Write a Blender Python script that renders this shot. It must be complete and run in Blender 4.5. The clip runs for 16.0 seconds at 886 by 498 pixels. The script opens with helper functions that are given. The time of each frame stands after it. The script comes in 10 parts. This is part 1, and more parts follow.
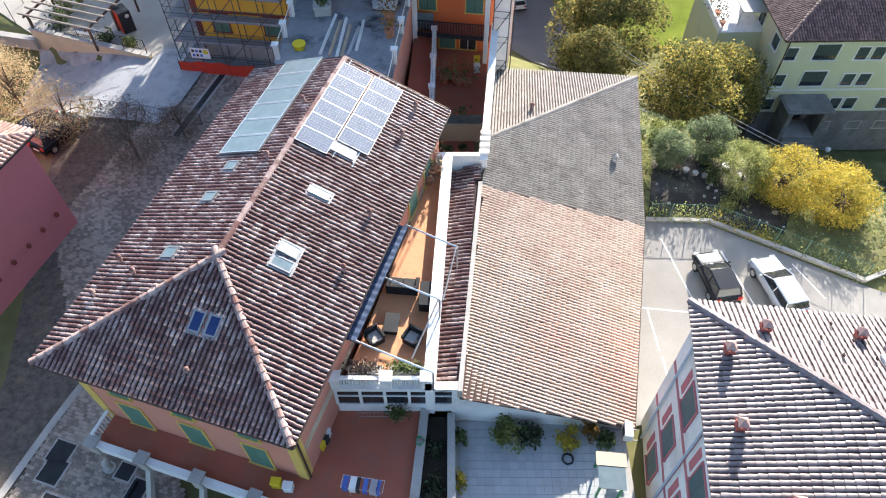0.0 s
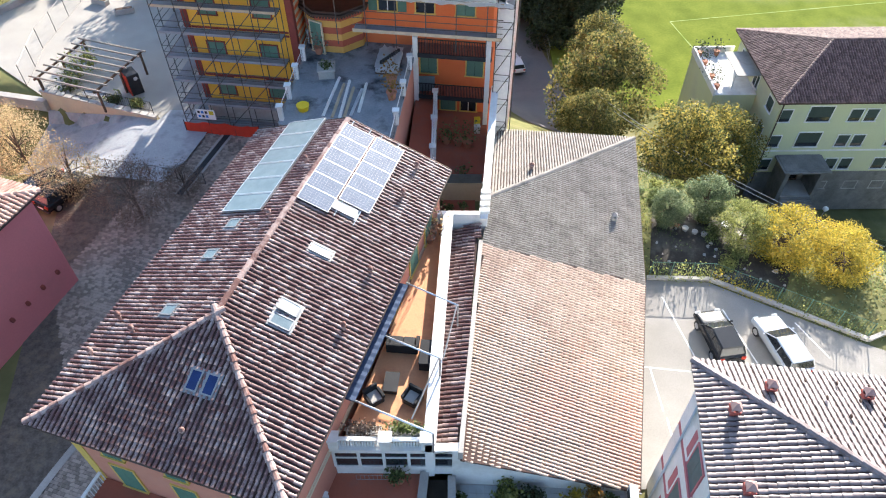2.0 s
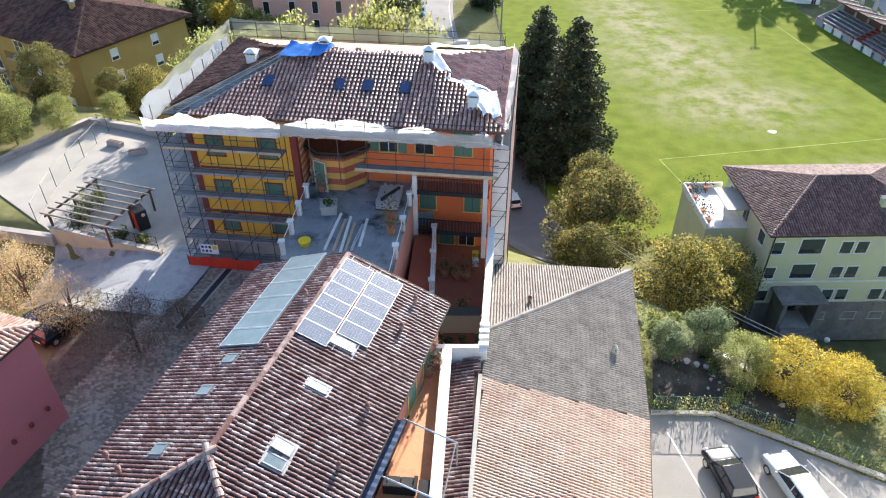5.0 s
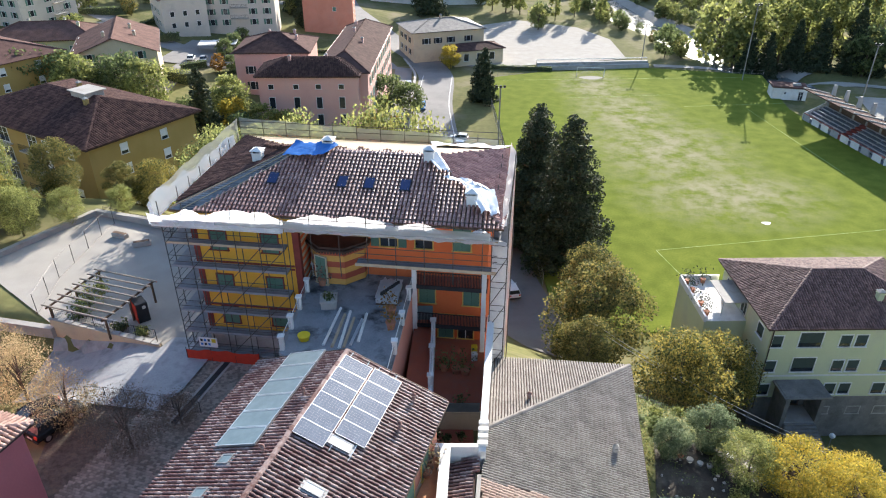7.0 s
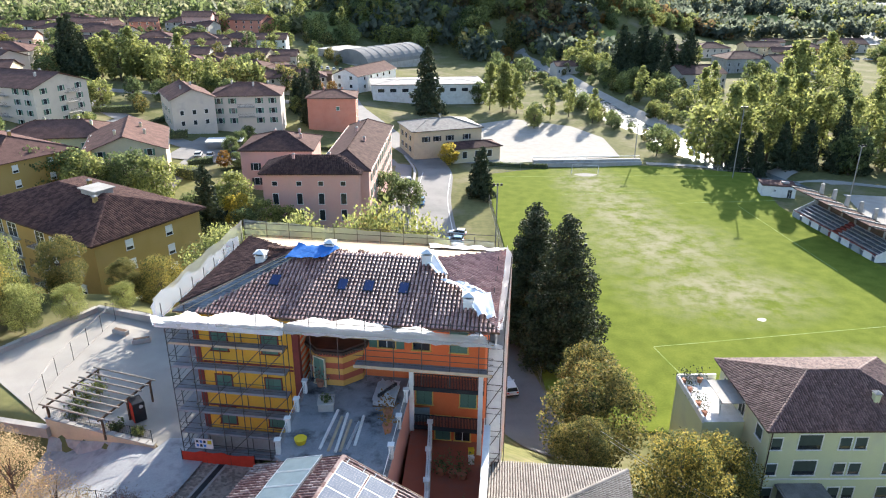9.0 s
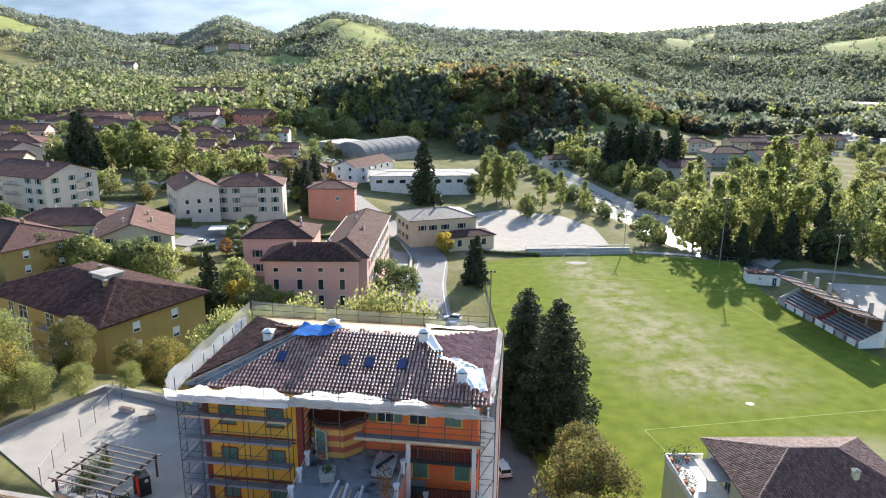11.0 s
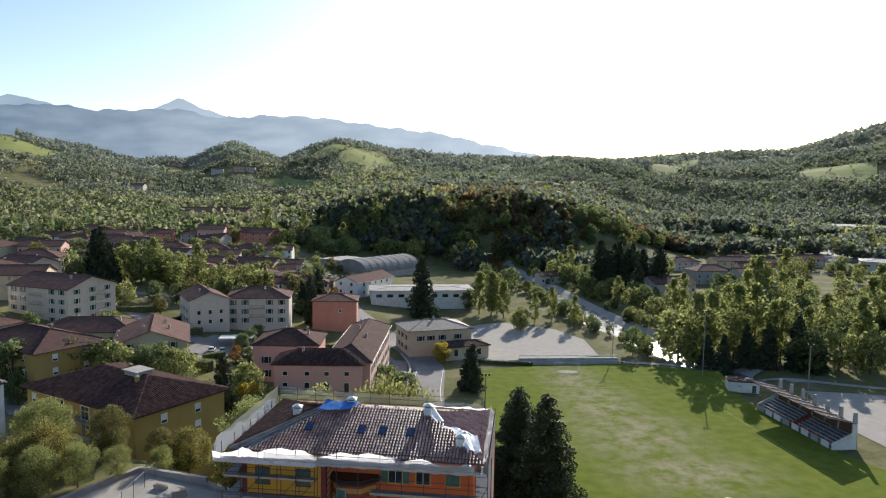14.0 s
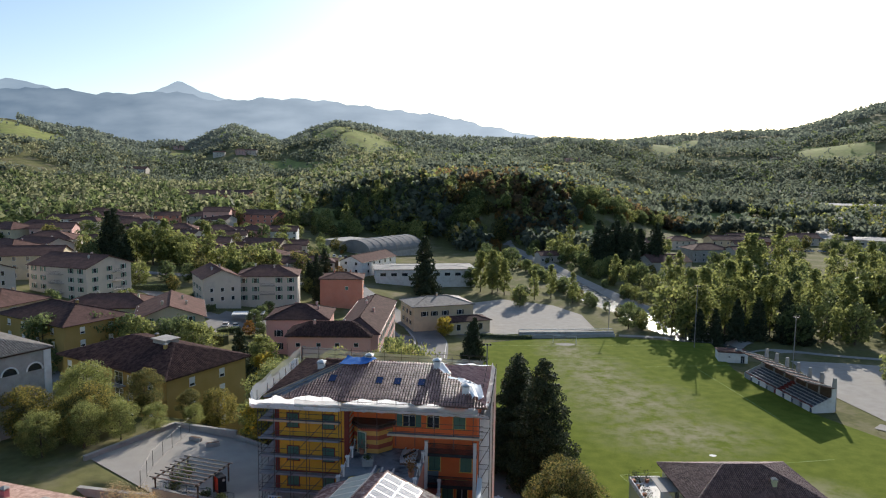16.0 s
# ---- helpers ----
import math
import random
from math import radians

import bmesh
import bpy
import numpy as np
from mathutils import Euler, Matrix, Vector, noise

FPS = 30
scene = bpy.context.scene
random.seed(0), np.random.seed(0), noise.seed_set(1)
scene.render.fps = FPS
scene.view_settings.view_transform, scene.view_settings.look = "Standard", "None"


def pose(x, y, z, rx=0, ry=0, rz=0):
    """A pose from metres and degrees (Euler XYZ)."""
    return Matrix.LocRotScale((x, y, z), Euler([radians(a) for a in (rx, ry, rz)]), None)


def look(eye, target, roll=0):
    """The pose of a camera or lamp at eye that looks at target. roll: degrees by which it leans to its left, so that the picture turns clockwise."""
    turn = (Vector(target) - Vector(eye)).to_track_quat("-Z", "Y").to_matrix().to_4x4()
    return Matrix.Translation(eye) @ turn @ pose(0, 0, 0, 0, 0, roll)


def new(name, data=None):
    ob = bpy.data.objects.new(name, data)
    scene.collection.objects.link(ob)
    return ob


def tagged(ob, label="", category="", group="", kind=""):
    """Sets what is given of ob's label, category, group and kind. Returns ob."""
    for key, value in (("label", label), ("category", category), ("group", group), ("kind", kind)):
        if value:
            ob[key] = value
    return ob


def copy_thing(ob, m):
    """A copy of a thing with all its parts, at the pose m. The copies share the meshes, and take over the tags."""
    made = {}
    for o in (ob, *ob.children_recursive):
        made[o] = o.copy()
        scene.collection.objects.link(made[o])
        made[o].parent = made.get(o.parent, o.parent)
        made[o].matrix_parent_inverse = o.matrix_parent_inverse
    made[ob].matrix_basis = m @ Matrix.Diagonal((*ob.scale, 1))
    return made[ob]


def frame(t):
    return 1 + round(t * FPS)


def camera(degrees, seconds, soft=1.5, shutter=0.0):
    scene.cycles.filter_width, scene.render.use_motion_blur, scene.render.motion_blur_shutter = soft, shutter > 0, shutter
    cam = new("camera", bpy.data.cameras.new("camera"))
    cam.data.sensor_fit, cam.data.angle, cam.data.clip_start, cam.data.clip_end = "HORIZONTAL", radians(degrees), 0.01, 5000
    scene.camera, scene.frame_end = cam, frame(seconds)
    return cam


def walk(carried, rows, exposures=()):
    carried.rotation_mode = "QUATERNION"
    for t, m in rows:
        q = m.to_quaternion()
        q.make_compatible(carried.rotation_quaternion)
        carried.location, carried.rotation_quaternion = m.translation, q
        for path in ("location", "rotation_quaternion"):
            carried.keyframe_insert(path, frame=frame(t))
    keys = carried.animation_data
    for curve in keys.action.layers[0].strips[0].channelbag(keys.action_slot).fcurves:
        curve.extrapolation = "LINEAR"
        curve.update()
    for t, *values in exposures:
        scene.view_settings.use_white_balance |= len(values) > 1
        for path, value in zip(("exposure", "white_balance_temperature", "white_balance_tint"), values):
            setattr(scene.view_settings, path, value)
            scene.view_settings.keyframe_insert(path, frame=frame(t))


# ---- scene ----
cam = camera(65.2, 16.0, soft=1.1)
PATH = [
    (0, (0.166, -0.547, 51.894), (0.162, 0.677, 50.312), 0.1),
    (0.5, (0.161, -0.54, 51.882), (0.156, 0.708, 50.32), 0.1),
    (1, (0.163, -0.541, 51.882), (0.157, 0.744, 50.35), 0.1),
    (1.5, (0.168, -0.546, 51.891), (0.162, 0.774, 50.388), 0.1),
    (2, (0.177, -0.549, 51.878), (0.17, 0.803, 50.405), 0.1),
    (2.5, (0.154, -0.582, 51.912), (0.148, 0.815, 50.48), 0.2),
    (3, (0.166, -0.583, 51.956), (0.159, 0.857, 50.568), 0.1),
    (3.5, (0.147, -0.582, 51.997), (0.139, 0.901, 50.655), -0.0),
    (4, (0.178, -0.564, 51.992), (0.168, 0.963, 50.701), -0.2),
    (6.5, (0.31, -0.482, 52.593), (0.303, 1.222, 51.546), 0.1),
    (7, (0.294, -0.527, 52.903), (0.286, 1.211, 51.913), 0.1),
    (7.5, (0.295, -0.541, 53.277), (0.288, 1.228, 52.343), 0.1),
    (8, (0.339, -0.606, 53.658), (0.331, 1.192, 52.781), 0.2),
    (8.5, (0.364, -0.797, 54.024), (0.358, 1.028, 53.205), 0.3),
    (9, (0.397, -1.196, 54.356), (0.391, 0.654, 53.597), 0.4),
    (11.5, (0.328, -7.568, 55.452), (0.339, -5.62, 54.996), 0.9),
    (12, (0.218, -9.702, 55.576), (0.232, -7.741, 55.182), 1.1),
    (12.5, (0.153, -12.029, 55.727), (0.167, -10.057, 55.394), 1.1),
    (13, (0.047, -14.5, 55.834), (0.061, -12.519, 55.563), 1.1),
    (13.5, (-0.076, -16.994, 55.805), (-0.063, -15.005, 55.595), 1.1),
    (14, (-0.233, -19.5, 55.67), (-0.22, -17.508, 55.489), 1.0),
    (14.5, (-0.437, -21.91, 55.501), (-0.426, -19.919, 55.311), 1.0),
    (15, (-0.666, -24.16, 55.387), (-0.654, -22.171, 55.179), 1.0),
    (15.5, (-0.848, -26.346, 55.332), (-0.837, -24.358, 55.107), 0.9),
    (16, (-0.958, -28.5, 55.371), (-0.946, -26.514, 55.139), 0.7),
]
EXPOSURES = [(0.0, 1.76), (3.0, 1.88), (4.0, 1.86), (6.5, 1.36), (9.0, 1.62), (11.5, 1.35), (12.5, 1.2), (14.0, 0.45), (15.0, 0.26), (16.0, 0.31)]
walk(cam, [(t, look(e, g, r)) for t, e, g, r in PATH], EXPOSURES)

# ---------------------------------------------------------------- daylight
SUN_AZ = 19.5      # degrees east of the y axis
SUN_EL = 21.5
world = bpy.data.worlds.new("sky")
scene.world = world
world.use_nodes = True
_wt = world.node_tree
_sky = _wt.nodes.new("ShaderNodeTexSky")
_sky.sky_type = "NISHITA"
_sky.sun_disc = False
_sky.sun_elevation = radians(SUN_EL)
_sky.sun_rotation = radians(SUN_AZ)
_sky.altitude = 400
_sky.air_density = 1.0
_sky.dust_density = 1.2
_sky.ozone_density = 2.2
_wt.links.new(_sky.outputs["Color"], _wt.nodes["Background"].inputs["Color"])
_wt.nodes["Background"].inputs["Strength"].default_value = 0.13
_sd = bpy.data.lights.new("sun", "SUN")
_sd.energy = 4.9
_sd.angle = radians(0.55)
_sd.color = (1.0, 0.94, 0.86)
sun = new("sun", _sd)
_e, _a = radians(SUN_EL), radians(SUN_AZ)
_dir = Vector((math.sin(_a) * math.cos(_e), math.cos(_a) * math.cos(_e), math.sin(_e)))
sun.matrix_world = look(_dir * 200, (0, 0, 0))

# ---------------------------------------------------------------- materials
def mat(name, col, col2=None, rough=0.8, scale=2.0, fine=18.0, bump=0.0, bscale=30.0, metal=0.0, spec=0.2,
        stain=None, stain_scale=0.4, per="none", detail=4.0, amount=0.5, lo=0.25, hi=0.78):
    """A surface with grain at two scales; per = 'object' or 'island' varies it from piece to piece."""
    m = bpy.data.materials.new(name)
    m.use_nodes = True
    nt = m.node_tree
    n, li = nt.nodes, nt.links
    b = n["Principled BSDF"]
    b.inputs["Roughness"].default_value = rough
    b.inputs["Metallic"].default_value = metal
    b.inputs["Specular IOR Level"].default_value = spec
    tc = n.new("ShaderNodeTexCoord")
    geo = n.new("ShaderNodeNewGeometry")
    pos = geo.outputs["Position"]
    col2 = col2 or tuple(c * 0.72 for c in col)
    n1 = n.new("ShaderNodeTexNoise")
    n1.inputs["Scale"].default_value = scale
    n1.inputs["Detail"].default_value = detail
    li.new(pos, n1.inputs["Vector"])
    n2 = n.new("ShaderNodeTexNoise")
    n2.inputs["Scale"].default_value = fine
    n2.inputs["Detail"].default_value = 3.0
    li.new(pos, n2.inputs["Vector"])
    add = n.new("ShaderNodeMath")
    add.operation = "MULTIPLY_ADD"
    li.new(n2.outputs["Fac"], add.inputs[0])
    add.inputs[1].default_value = 0.6
    half = n.new("ShaderNodeMath")
    half.operation = "MULTIPLY_ADD"
    li.new(n1.outputs["Fac"], half.inputs[0])
    half.inputs[1].default_value = 1.0
    half.inputs[2].default_value = -0.3
    li.new(half.outputs[0], add.inputs[2])
    src = add.outputs[0]
    if per != "none":
        rnd = n.new("ShaderNodeObjectInfo").outputs["Random"] if per == "object" else geo.outputs["Random Per Island"]
        mx = n.new("ShaderNodeMath")
        mx.operation = "MULTIPLY_ADD"
        li.new(rnd, mx.inputs[0])
        mx.inputs[1].default_value = amount * 1.6
        sub = n.new("ShaderNodeMath")
        sub.operation = "SUBTRACT"
        li.new(src, sub.inputs[0])
        sub.inputs[1].default_value = amount * 0.8
        li.new(sub.outputs[0], mx.inputs[2])
        src = mx.outputs[0]
    ramp = n.new("ShaderNodeValToRGB")
    ramp.color_ramp.elements[0].position = lo
    ramp.color_ramp.elements[1].position = hi
    ramp.color_ramp.elements[0].color = (*col2, 1)
    ramp.color_ramp.elements[1].color = (*col, 1)
    li.new(src, ramp.inputs["Fac"])
    out = ramp.outputs["Color"]
    if stain:
        n3 = n.new("ShaderNodeTexNoise")
        n3.inputs["Scale"].default_value = stain_scale
        n3.inputs["Detail"].default_value = 6.0
        n3.inputs["Roughness"].default_value = 0.65
        li.new(pos, n3.inputs["Vector"])
        r3 = n.new("ShaderNodeValToRGB")
        r3.color_ramp.elements[0].position = 0.5
        r3.color_ramp.elements[1].position = 0.68
        li.new(n3.outputs["Fac"], r3.inputs["Fac"])
        mix = n.new("ShaderNodeMix")
        mix.data_type = "RGBA"
        li.new(r3.outputs["Color"], mix.inputs["Factor"])
        li.new(out, mix.inputs["A"])
        mix.inputs["B"].default_value = (*stain, 1)
        out = mix.outputs["Result"]
    li.new(out, b.inputs["Base Color"])
    if bump:
        nb = n.new("ShaderNodeTexNoise")
        nb.inputs["Scale"].default_value = bscale
        nb.inputs["Detail"].default_value = 4.0
        li.new(pos, nb.inputs["Vector"])
        bp = n.new("ShaderNodeBump")
        bp.inputs["Strength"].default_value = bump
        bp.inputs["Distance"].default_value = 0.05
        li.new(nb.outputs["Fac"], bp.inputs["Height"])
        li.new(bp.outputs["Normal"], b.inputs["Normal"])
    return m


M_TILE_OLD = mat("roof tile, weathered", (0.50, 0.395, 0.355), (0.12, 0.05, 0.043), 0.42, 1.2, 9, per="island", amount=0.24, spec=0.62, lo=0.42, hi=0.95)
M_TILE_RED = mat("roof tile, new terracotta", (0.58, 0.45, 0.36), (0.42, 0.295, 0.225), 0.7, 0.6, 8, per="island", amount=0.16, stain=(0.57, 0.35, 0.27), stain_scale=0.14)
M_TILE_GREY = mat("roof tile, grey lichen", (0.30, 0.27, 0.235), (0.16, 0.14, 0.122), 0.75, 1.0, 8, per="island", amount=0.12, stain=(0.25, 0.225, 0.195), stain_scale=0.6, spec=0.3)
M_TILE_BROWN = mat("roof tile, brown", (0.13, 0.076, 0.065), (0.055, 0.033, 0.03), 0.9, 1.0, 8, per="island", amount=0.3, spec=0.06)
M_TILE_DARK = mat("roof tile, faded mauve", (0.27, 0.21, 0.195), (0.13, 0.093, 0.09), 0.46, 1.2, 9, per="island", amount=0.3, spec=0.5)
M_TILE_FAR = mat("roof tile, distant", (0.185, 0.105, 0.085), (0.095, 0.056, 0.047), 0.9, 0.6, 3, bump=0.8, bscale=6, spec=0.08)
M_TILE_MAROON = mat("roof tile, maroon brown", (0.22, 0.135, 0.12), (0.10, 0.06, 0.056), 0.7, 1.0, 8, per="island", amount=0.3, spec=0.2)
M_TILE_PINK = mat("roof tile, pale pink", (0.56, 0.37, 0.29), (0.34, 0.20, 0.155), 0.7, 1.0, 8, per="island", amount=0.3, spec=0.3)
M_WETSCREED = mat("dark grey screed", (0.29, 0.305, 0.32), (0.18, 0.195, 0.21), 0.4, 0.9, 8, stain=(0.03, 0.034, 0.04), stain_scale=0.55)
M_SCAF = mat("dark scaffold tube", (0.13, 0.115, 0.105), (0.07, 0.062, 0.058), 0.55, 3, 20, metal=0.3)
M_CARPARK = mat("pale concrete paving", (0.33, 0.305, 0.275), (0.23, 0.215, 0.195), 0.9, 0.25, 14, bump=0.2, stain=(0.25, 0.235, 0.21), stain_scale=0.3)
M_TARP = mat("white plastic tarpaulin", (0.88, 0.88, 0.87), (0.76, 0.77, 0.78), 0.5, 1.5, 6, bump=0.6, bscale=3)
M_MORTAR = mat("roof deck under tiles", (0.10, 0.06, 0.05), (0.05, 0.035, 0.03), 0.9)
M_CEMENT = mat("cement", (0.46, 0.43, 0.39), (0.33, 0.31, 0.28), 0.85, 0.8, 14, bump=0.2, stain=(0.28, 0.26, 0.23))
M_WHITE = mat("white paint", (0.78, 0.77, 0.74), (0.66, 0.65, 0.62), 0.7, 0.7, 10, stain=(0.58, 0.56, 0.52), stain_scale=0.5)
M_SHEET = mat("white plastic sheet", (0.85, 0.85, 0.85), (0.72, 0.73, 0.75), 0.45, 1.5, 6, bump=0.8, bscale=3)
M_ORANGE = mat("ochre orange plaster", (0.80, 0.43, 0.06), (0.70, 0.36, 0.05), 0.85, 0.5, 12)
M_REDORANGE = mat("red orange plaster", (0.76, 0.19, 0.06), (0.68, 0.15, 0.05), 0.85, 0.5, 12)
M_SALMON = mat("salmon plaster", (0.62, 0.27, 0.19), (0.54, 0.22, 0.15), 0.85, 0.5, 12, stain=(0.56, 0.26, 0.19))
M_PINK = mat("pink plaster", (0.66, 0.40, 0.34), (0.58, 0.34, 0.29), 0.85, 0.3, 9, stain=(0.56, 0.36, 0.31), stain_scale=0.3)
M_PINKRED = mat("dark pink plaster", (0.62, 0.205, 0.205), (0.55, 0.175, 0.18), 0.85, 0.2, 9, stain=(0.52, 0.18, 0.18), stain_scale=0.4)
M_MUSTARD = mat("mustard plaster", (0.41, 0.285, 0.10), (0.35, 0.24, 0.08), 0.85, 0.3, 9, stain=(0.40, 0.27, 0.10), stain_scale=0.3)
M_CREAM = mat("cream plaster", (0.62, 0.52, 0.36), (0.54, 0.44, 0.29), 0.85, 0.3, 9, stain=(0.48, 0.40, 0.29))
M_GREENWALL = mat("pale green plaster", (0.60, 0.61, 0.38), (0.53, 0.54, 0.33), 0.85, 0.3, 9, stain=(0.52, 0.52, 0.36), stain_scale=0.3)
M_OFFWHITE = mat("warm off-white plaster", (0.60, 0.535, 0.46), (0.50, 0.44, 0.375), 0.85, 0.3, 9, stain=(0.46, 0.41, 0.36), stain_scale=0.3)
M_GREYWALL = mat("grey render", (0.46, 0.43, 0.39), (0.34, 0.32, 0.295), 0.9, 0.6, 10, stain=(0.28, 0.265, 0.24))
M_SHUTTER = mat("green shutter paint", (0.11, 0.20, 0.145), (0.085, 0.16, 0.115), 0.55, 1, 12)
M_YELLOWTRIM = mat("yellow trim plaster", (0.68, 0.47, 0.13), (0.60, 0.40, 0.11), 0.85)
M_DARKRED = mat("dark red trim", (0.26, 0.06, 0.045), (0.20, 0.05, 0.04), 0.8)
M_ORANGETILE = mat("orange terracotta paving", (0.66, 0.33, 0.17), (0.56, 0.26, 0.13), 0.6, 0.7, 10, stain=(0.46, 0.20, 0.11), stain_scale=0.7)
M_TERRACE = mat("red terrace tile", (0.40, 0.125, 0.075), (0.33, 0.10, 0.06), 0.6, 0.6, 10, stain=(0.30, 0.12, 0.085), stain_scale=0.8)
M_ASPHALT = mat("asphalt", (0.19, 0.18, 0.17), (0.14, 0.135, 0.13), 0.9, 0.3, 30, bump=0.2, stain=(0.12, 0.115, 0.11), stain_scale=0.15)
M_ROAD = mat("pale worn asphalt", (0.27, 0.255, 0.24), (0.21, 0.20, 0.19), 0.9, 0.15, 12, stain=(0.17, 0.165, 0.155), stain_scale=0.08)
M_COBBLE = mat("grey stone setts", (0.36, 0.295, 0.24), (0.17, 0.145, 0.12), 0.8, 1, 8, per="object", amount=0.4)
M_GRAVEL = mat("pale gravel", (0.40, 0.37, 0.325), (0.315, 0.29, 0.255), 1.0, 0.4, 25, bump=0.3, stain=(0.35, 0.32, 0.275), stain_scale=0.12)
M_SCREED = mat("grey screed", (0.44, 0.44, 0.435), (0.31, 0.315, 0.32), 0.6, 0.5, 8, stain=(0.19, 0.195, 0.20), stain_scale=0.5)
M_GLASS_D = mat("dark window glass", (0.03, 0.035, 0.04), (0.02, 0.022, 0.026), 0.06, spec=0.8)
M_SOLAR = mat("solar thermal glass", (0.15, 0.20, 0.215), (0.09, 0.13, 0.145), 0.3, spec=0.8)
M_PV = mat("solar cells", (0.122, 0.148, 0.198), (0.096, 0.12, 0.168), 0.5, spec=0.16)
M_ALU = mat("aluminium", (0.62, 0.63, 0.64), (0.52, 0.53, 0.54), 0.35, metal=0.8)
M_STEEL = mat("galvanised steel", (0.32, 0.32, 0.32), (0.24, 0.24, 0.24), 0.5, metal=0.6)
M_IRON = mat("dark iron", (0.04, 0.04, 0.042), (0.025, 0.025, 0.027), 0.55)
M_COPPER = mat("dark copper gutter", (0.11, 0.07, 0.055), (0.07, 0.05, 0.04), 0.5, metal=0.5)
M_PLANK = mat("grey scaffold plank", (0.28, 0.28, 0.29), (0.20, 0.20, 0.215), 0.8, 1, 10)
M_WOOD = mat("dark wood", (0.16, 0.10, 0.065), (0.10, 0.065, 0.045), 0.75, 2, 16)
M_PALEWOOD = mat("bare boards", (0.50, 0.40, 0.28), (0.40, 0.31, 0.21), 0.8, 2, 16)
M_BLACK = mat("black plastic", (0.022, 0.022, 0.024), (0.015, 0.015, 0.016), 0.5)
M_BLUE = mat("blue tarpaulin", (0.04, 0.20, 0.55), (0.03, 0.15, 0.45), 0.5, bump=0.6, bscale=4)
M_REDNET = mat("red plastic net", (0.60, 0.06, 0.03), (0.48, 0.045, 0.025), 0.7, 2, 20)
M_YELLOWP = mat("yellow plastic", (0.75, 0.55, 0.03), (0.66, 0.47, 0.03), 0.45)
M_GREENP = mat("green plastic", (0.05, 0.25, 0.10), (0.04, 0.20, 0.08), 0.45)
M_POT = mat("terracotta pot", (0.45, 0.20, 0.12), (0.36, 0.15, 0.09), 0.8)
M_BARK = mat("bark", (0.13, 0.10, 0.075), (0.075, 0.058, 0.045), 0.95, 3, 20, bump=0.5)
M_LEAF_G = mat("green leaves", (0.21, 0.25, 0.10), (0.085, 0.11, 0.046), 0.6, 0.5, 3, per="island", amount=0.5)
M_LEAF_YG = mat("yellow green leaves", (0.36, 0.37, 0.125), (0.15, 0.175, 0.062), 0.6, 0.5, 3, per="island", amount=0.5)
M_LEAF_Y = mat("yellow autumn leaves", (0.60, 0.45, 0.07), (0.30, 0.265, 0.055), 0.6, 0.5, 3, per="island", amount=0.6)
M_LEAF_O = mat("rusty orange leaves", (0.36, 0.19, 0.05), (0.19, 0.115, 0.035), 0.6, 0.5, 3, per="island", amount=0.5)
M_LEAF_D = mat("dark fir needles", (0.075, 0.092, 0.048), (0.03, 0.042, 0.022), 0.7, 0.5, 3, per="island", amount=0.5)
M_LEAF_OL = mat("olive leaves", (0.25, 0.30, 0.17), (0.10, 0.135, 0.07), 0.55, 0.5, 3, per="island", amount=0.5)
M_LEAF_DRY = mat("dry pale leaves", (0.62, 0.49, 0.27), (0.36, 0.27, 0.15), 0.7, 0.5, 3, per="island", amount=0.5)
M_LEAF_BR = mat("bare brown twigs", (0.24, 0.17, 0.125), (0.12, 0.085, 0.065), 0.85, 0.5, 3, per="island", amount=0.5)
M_GRASS = mat("meadow grass", (0.33, 0.35, 0.12), (0.22, 0.245, 0.085), 0.95, 0.12, 6, stain=(0.22, 0.205, 0.09), stain_scale=0.06, spec=0.03)


M_LEAF_MIX = mat("mixed autumn leaves", (0.29, 0.245, 0.08), (0.06, 0.08, 0.03), 0.6, 0.5, 3, per="island", amount=0.5)
M_LEAF_WAL = mat("walnut autumn leaves", (0.42, 0.335, 0.085), (0.065, 0.088, 0.034), 0.6, 0.5, 3, per="island", amount=0.6)
M_LEAF_RUST = mat("brown autumn wood leaves", (0.25, 0.165, 0.075), (0.12, 0.095, 0.055), 0.7, 0.05, 0.5, per="island", amount=0.5)
M_LEAF_HILL = mat("hill woodland leaves", (0.19, 0.215, 0.155), (0.09, 0.108, 0.08), 0.7, 0.02, 0.3, per="island", amount=0.4)
M_LEAF_HILLY = mat("autumn hill woodland leaves", (0.30, 0.30, 0.165), (0.17, 0.18, 0.10), 0.7, 0.02, 0.3, per="island", amount=0.4)


def see_through(m, share=0.55):
    """Leaves let part of the light through."""
    nt = m.node_tree
    b = nt.nodes["Principled BSDF"]
    out = nt.nodes["Material Output"]
    tr = nt.nodes.new("ShaderNodeBsdfTranslucent")
    mx = nt.nodes.new("ShaderNodeMixShader")
    mx.inputs[0].default_value = share
    nt.links.new(b.inputs["Base Color"].links[0].from_socket, tr.inputs["Color"])
    nt.links.new(b.outputs[0], mx.inputs[1])
    nt.links.new(tr.outputs[0], mx.inputs[2])
    nt.links.new(mx.outputs[0], out.inputs["Surface"])


for _m in (M_LEAF_G, M_LEAF_YG):
    see_through(_m, 0.6)
for _m in (M_LEAF_Y, M_LEAF_O, M_LEAF_OL, M_LEAF_DRY, M_LEAF_MIX, M_LEAF_WAL):
    see_through(_m)
for _m in (M_LEAF_HILL, M_LEAF_HILLY, M_LEAF_RUST):
    see_through(_m, 0.7)
see_through(M_LEAF_D, 0.15)
see_through(M_SHEET, 0.75)

